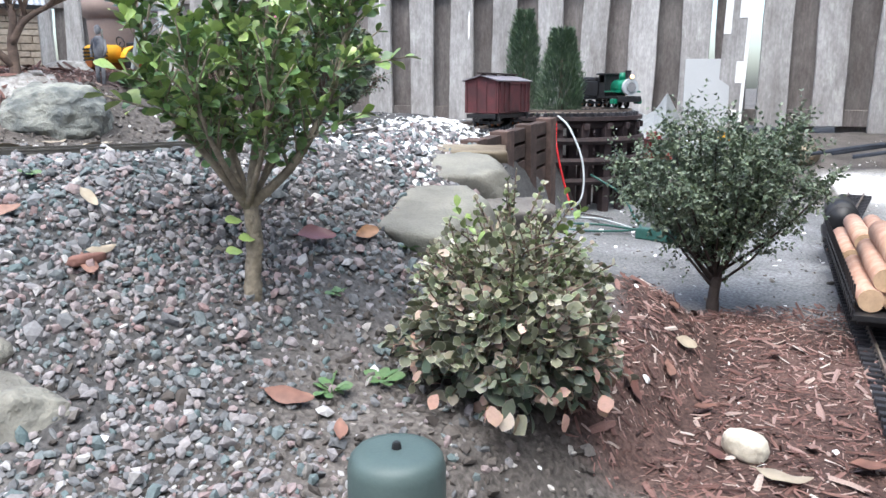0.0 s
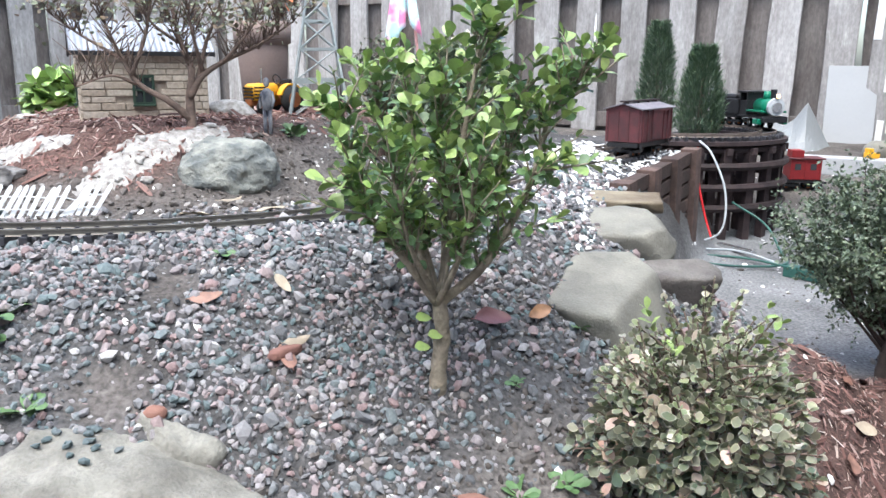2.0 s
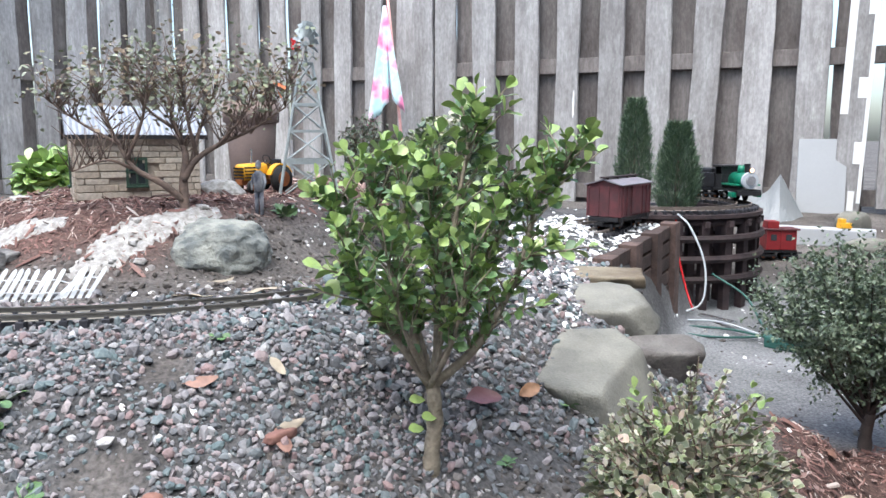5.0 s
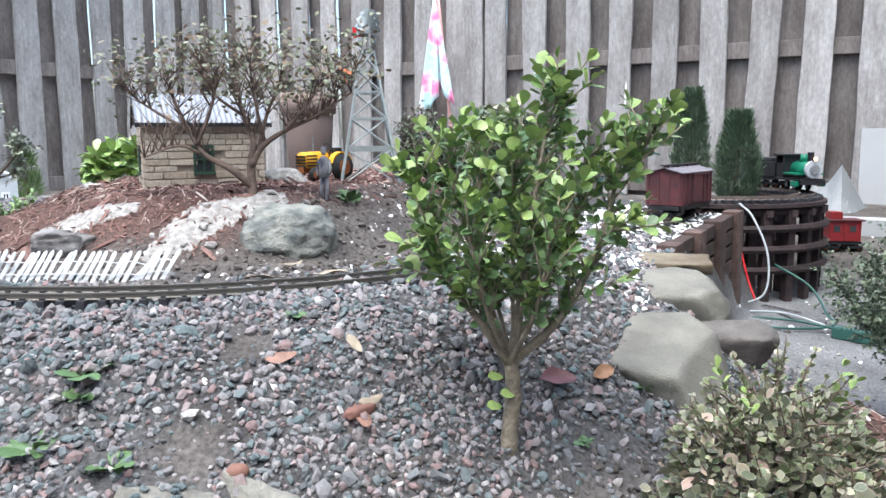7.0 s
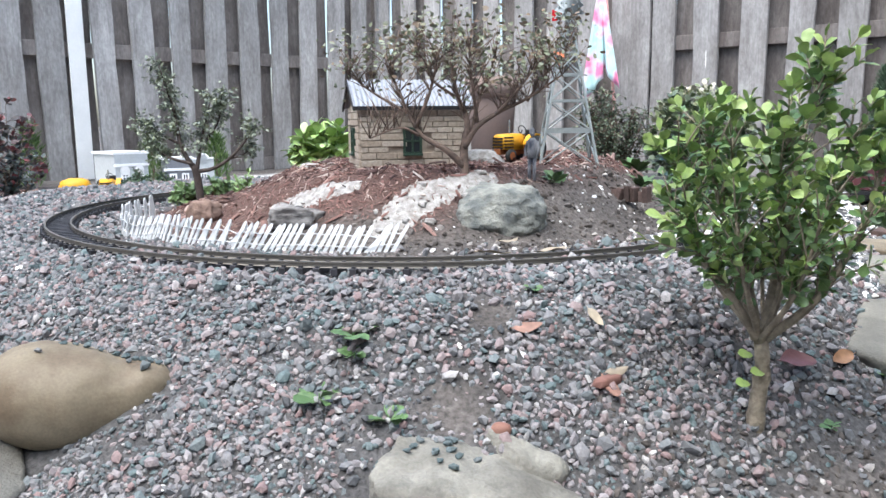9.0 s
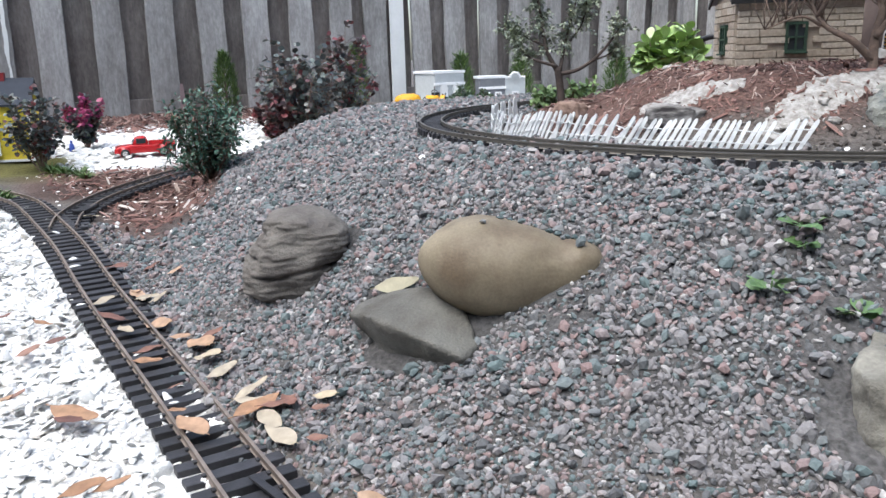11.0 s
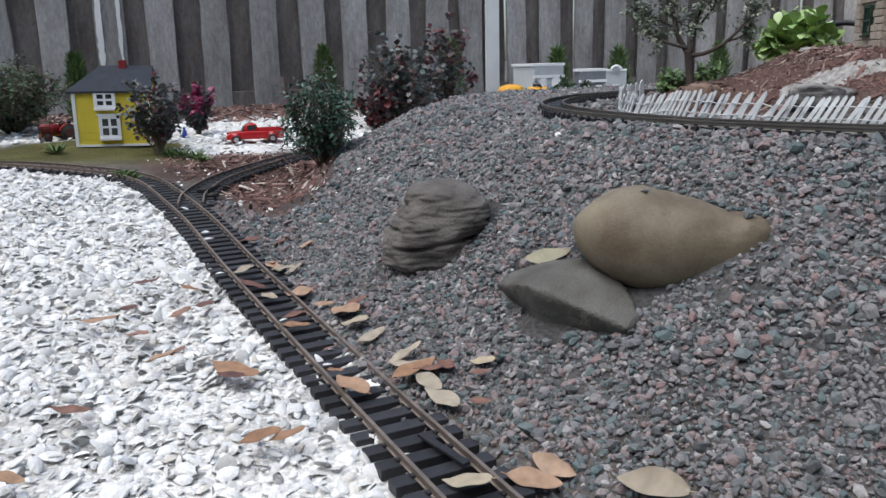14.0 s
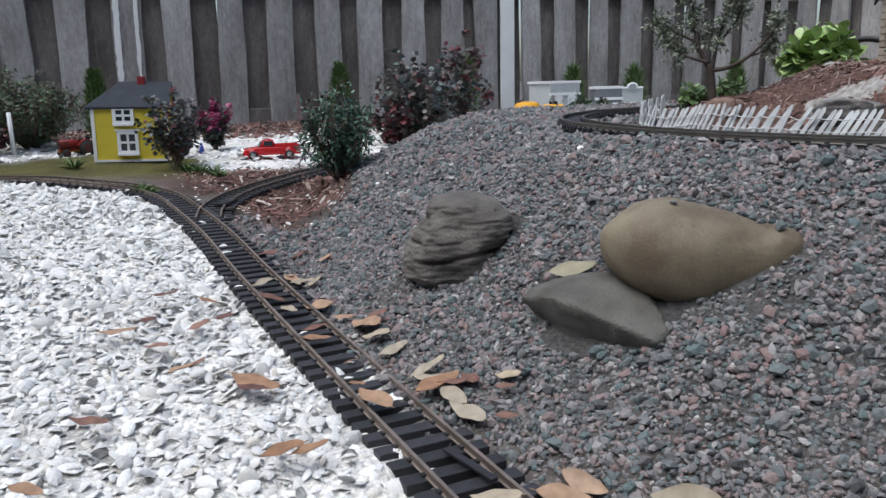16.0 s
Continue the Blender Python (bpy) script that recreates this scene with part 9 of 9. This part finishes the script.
tagged(plug, "green outdoor cable socket lying on the cloth", "plug")
cable("hose", "black hose arching behind the bright green plants", [(-1.98, 1.62, 0.30), (-1.94, 1.60, 0.40), (-1.86, 1.60, 0.445), (-1.78, 1.62, 0.42), (-1.74, 1.65, 0.32)], 0.008, M_BLACK)
for k, (x, y, tn) in enumerate(((0.85, 3.5, 10), (0.9, 3.35, 25), (0.75, 3.42, -8))):
    cable("rod", "dark curved rod lying near the fence", [(x - 0.35, y - 0.1, 0.1), (x, y + 0.05, 0.14), (x + 0.35, y + 0.02 * k, 0.12)], 0.008, M_SLATE)
# torn bark edge on the right of the hill
stub_rng = random.Random(8)
stub = thing("root_stump", "splintered brown root stump on the bare hillside", "stump", Matrix.Translation(on_ground(-0.905, 1.335, 0.0)))
for k in range(9):
    bm = bmesh.new()
    x, h = -0.05 + k * 0.013, stub_rng.uniform(0.02, 0.04)
    box(bm, (0.011, 0.02, h), pose(x, stub_rng.uniform(-0.008, 0.008), h / 2 - 0.008, stub_rng.uniform(-15, 5), stub_rng.uniform(-8, 8), stub_rng.uniform(-20, 20)), 0.0015)
    part("splinter", bm, M_BROWNWOOD, stub)
# white block and tan stone beyond the trestle, mauve sheet by the far fence, small blue figure and a white stake
block = new("white_block", from_bm("white_block", boxes(M_BOARDWHITE, ((0.40, 0.10, 0.075), (0, 0, 0.03)), bevel=0.006), M_BOARDWHITE))
block.matrix_world = Matrix.Translation(on_ground(0.02, 3.66, 0.0)) @ pose(0, 0, 0, 0, 0, -4)
tagged(block, "long white masonry block lying behind the red wagon", "block")
rock("rock", on_ground(0.2, 3.52, 0.02), (0.22, 0.12, 0.08), 15, 70, M_ROCK, "flat buff stone beside a white block", boxy=0.8, rough=0.08)
rock("rock", on_ground(0.40, 3.58, 0.03), (0.24, 0.15, 0.1), 70, 71, M_TAN, "tan stone lying near the white board", boxy=0.8, rough=0.08)
rock("rock", on_ground(0.14, 3.78, 0.05), (0.16, 0.1, 0.12), 40, 72, M_ROCK, "small buff stone behind the white block", boxy=0.8, rough=0.1)
toy = new("toy_truck", from_bm("toy_truck", boxes(M_TRACTOR, ((0.05, 0.035, 0.022), (0, 0, 0.018)), ((0.022, 0.033, 0.02), (-0.012, 0, 0.037)), bevel=0.003), M_TRACTOR))
toy.matrix_world = Matrix.Translation((0.1, 3.66, on_ground(0.02, 3.66, 0.0)[2] + 0.0625)) @ pose(0, 0, 0, 0, 0, 25)
tagged(toy, "tiny yellow toy truck standing on the white block", "toy")
bm = bmesh.new()
prism(bm, [(-0.055, 0), (0.055, 0), (0.05, 0.03), (0.012, 0.1), (0.005, 0.26), (-0.012, 0.26), (-0.02, 0.12), (-0.055, 0.1)], -0.003, 0.003)
ob = new("mauve_sheet", from_bm("mauve_sheet", bm, material("dull_mauve_plastic", (0.24, 0.17, 0.17), 0.6, 0.15, 20, 200)))
ob.matrix_world = Matrix.Translation((-4.70, 0.885, 0.06)) @ pose(0, 0, 0, -4, 0, 84)
tagged(ob, "torn dull mauve plastic sheet leaning on the fence", "plastic sheet")
bm = bmesh.new()
tube(bm, [(0, 0, 0), (0, 0, 0.02), (0, 0, 0.045), (0, 0, 0.052)], [0.018, 0.016, 0.012, 0.006], 10)
bmesh.ops.create_uvsphere(bm, u_segments=10, v_segments=8, radius=0.009, matrix=pose(0, 0, 0.06))
ob = new("figurine", from_bm("figurine", bm, material("blue_paint", (0.05, 0.09, 0.4), 0.5, 0.15), True))
ob.matrix_world = Matrix.Translation(on_ground(-3.58, 0.15, 0.0)) @ Matrix.Scale(0.6, 4)
tagged(ob, "tiny blue toy figurine standing on the shells", "figurine")
bm = bmesh.new()
tube(bm, [(0, 0, -0.02), (0, 0, 0.16)], 0.008, 8)
ob = new("stake", from_bm("stake", bm, M_PAINTWHITE, True))
ob.matrix_world = Matrix.Translation(on_ground(-3.82, -0.5, 0.0))
tagged(ob, "short white stake standing in the garden bed", "stake")
box_switch = thing("switch_motor", "black plastic switch motor beside the branching track", "switch motor", Matrix.Translation(on_ground(-2.43, 0.005, 0.0)) @ pose(0, 0, 0, 0, 0, 150))
part("body", boxes(M_BLACK, ((0.09, 0.032, 0.02), (0, 0, 0.012)), bevel=0.003), M_BLACK, box_switch)
part("lever", boxes(M_BLACK, ((0.01, 0.05, 0.005), (0.01, 0.03, 0.012)), bevel=0.001), M_BLACK, box_switch)
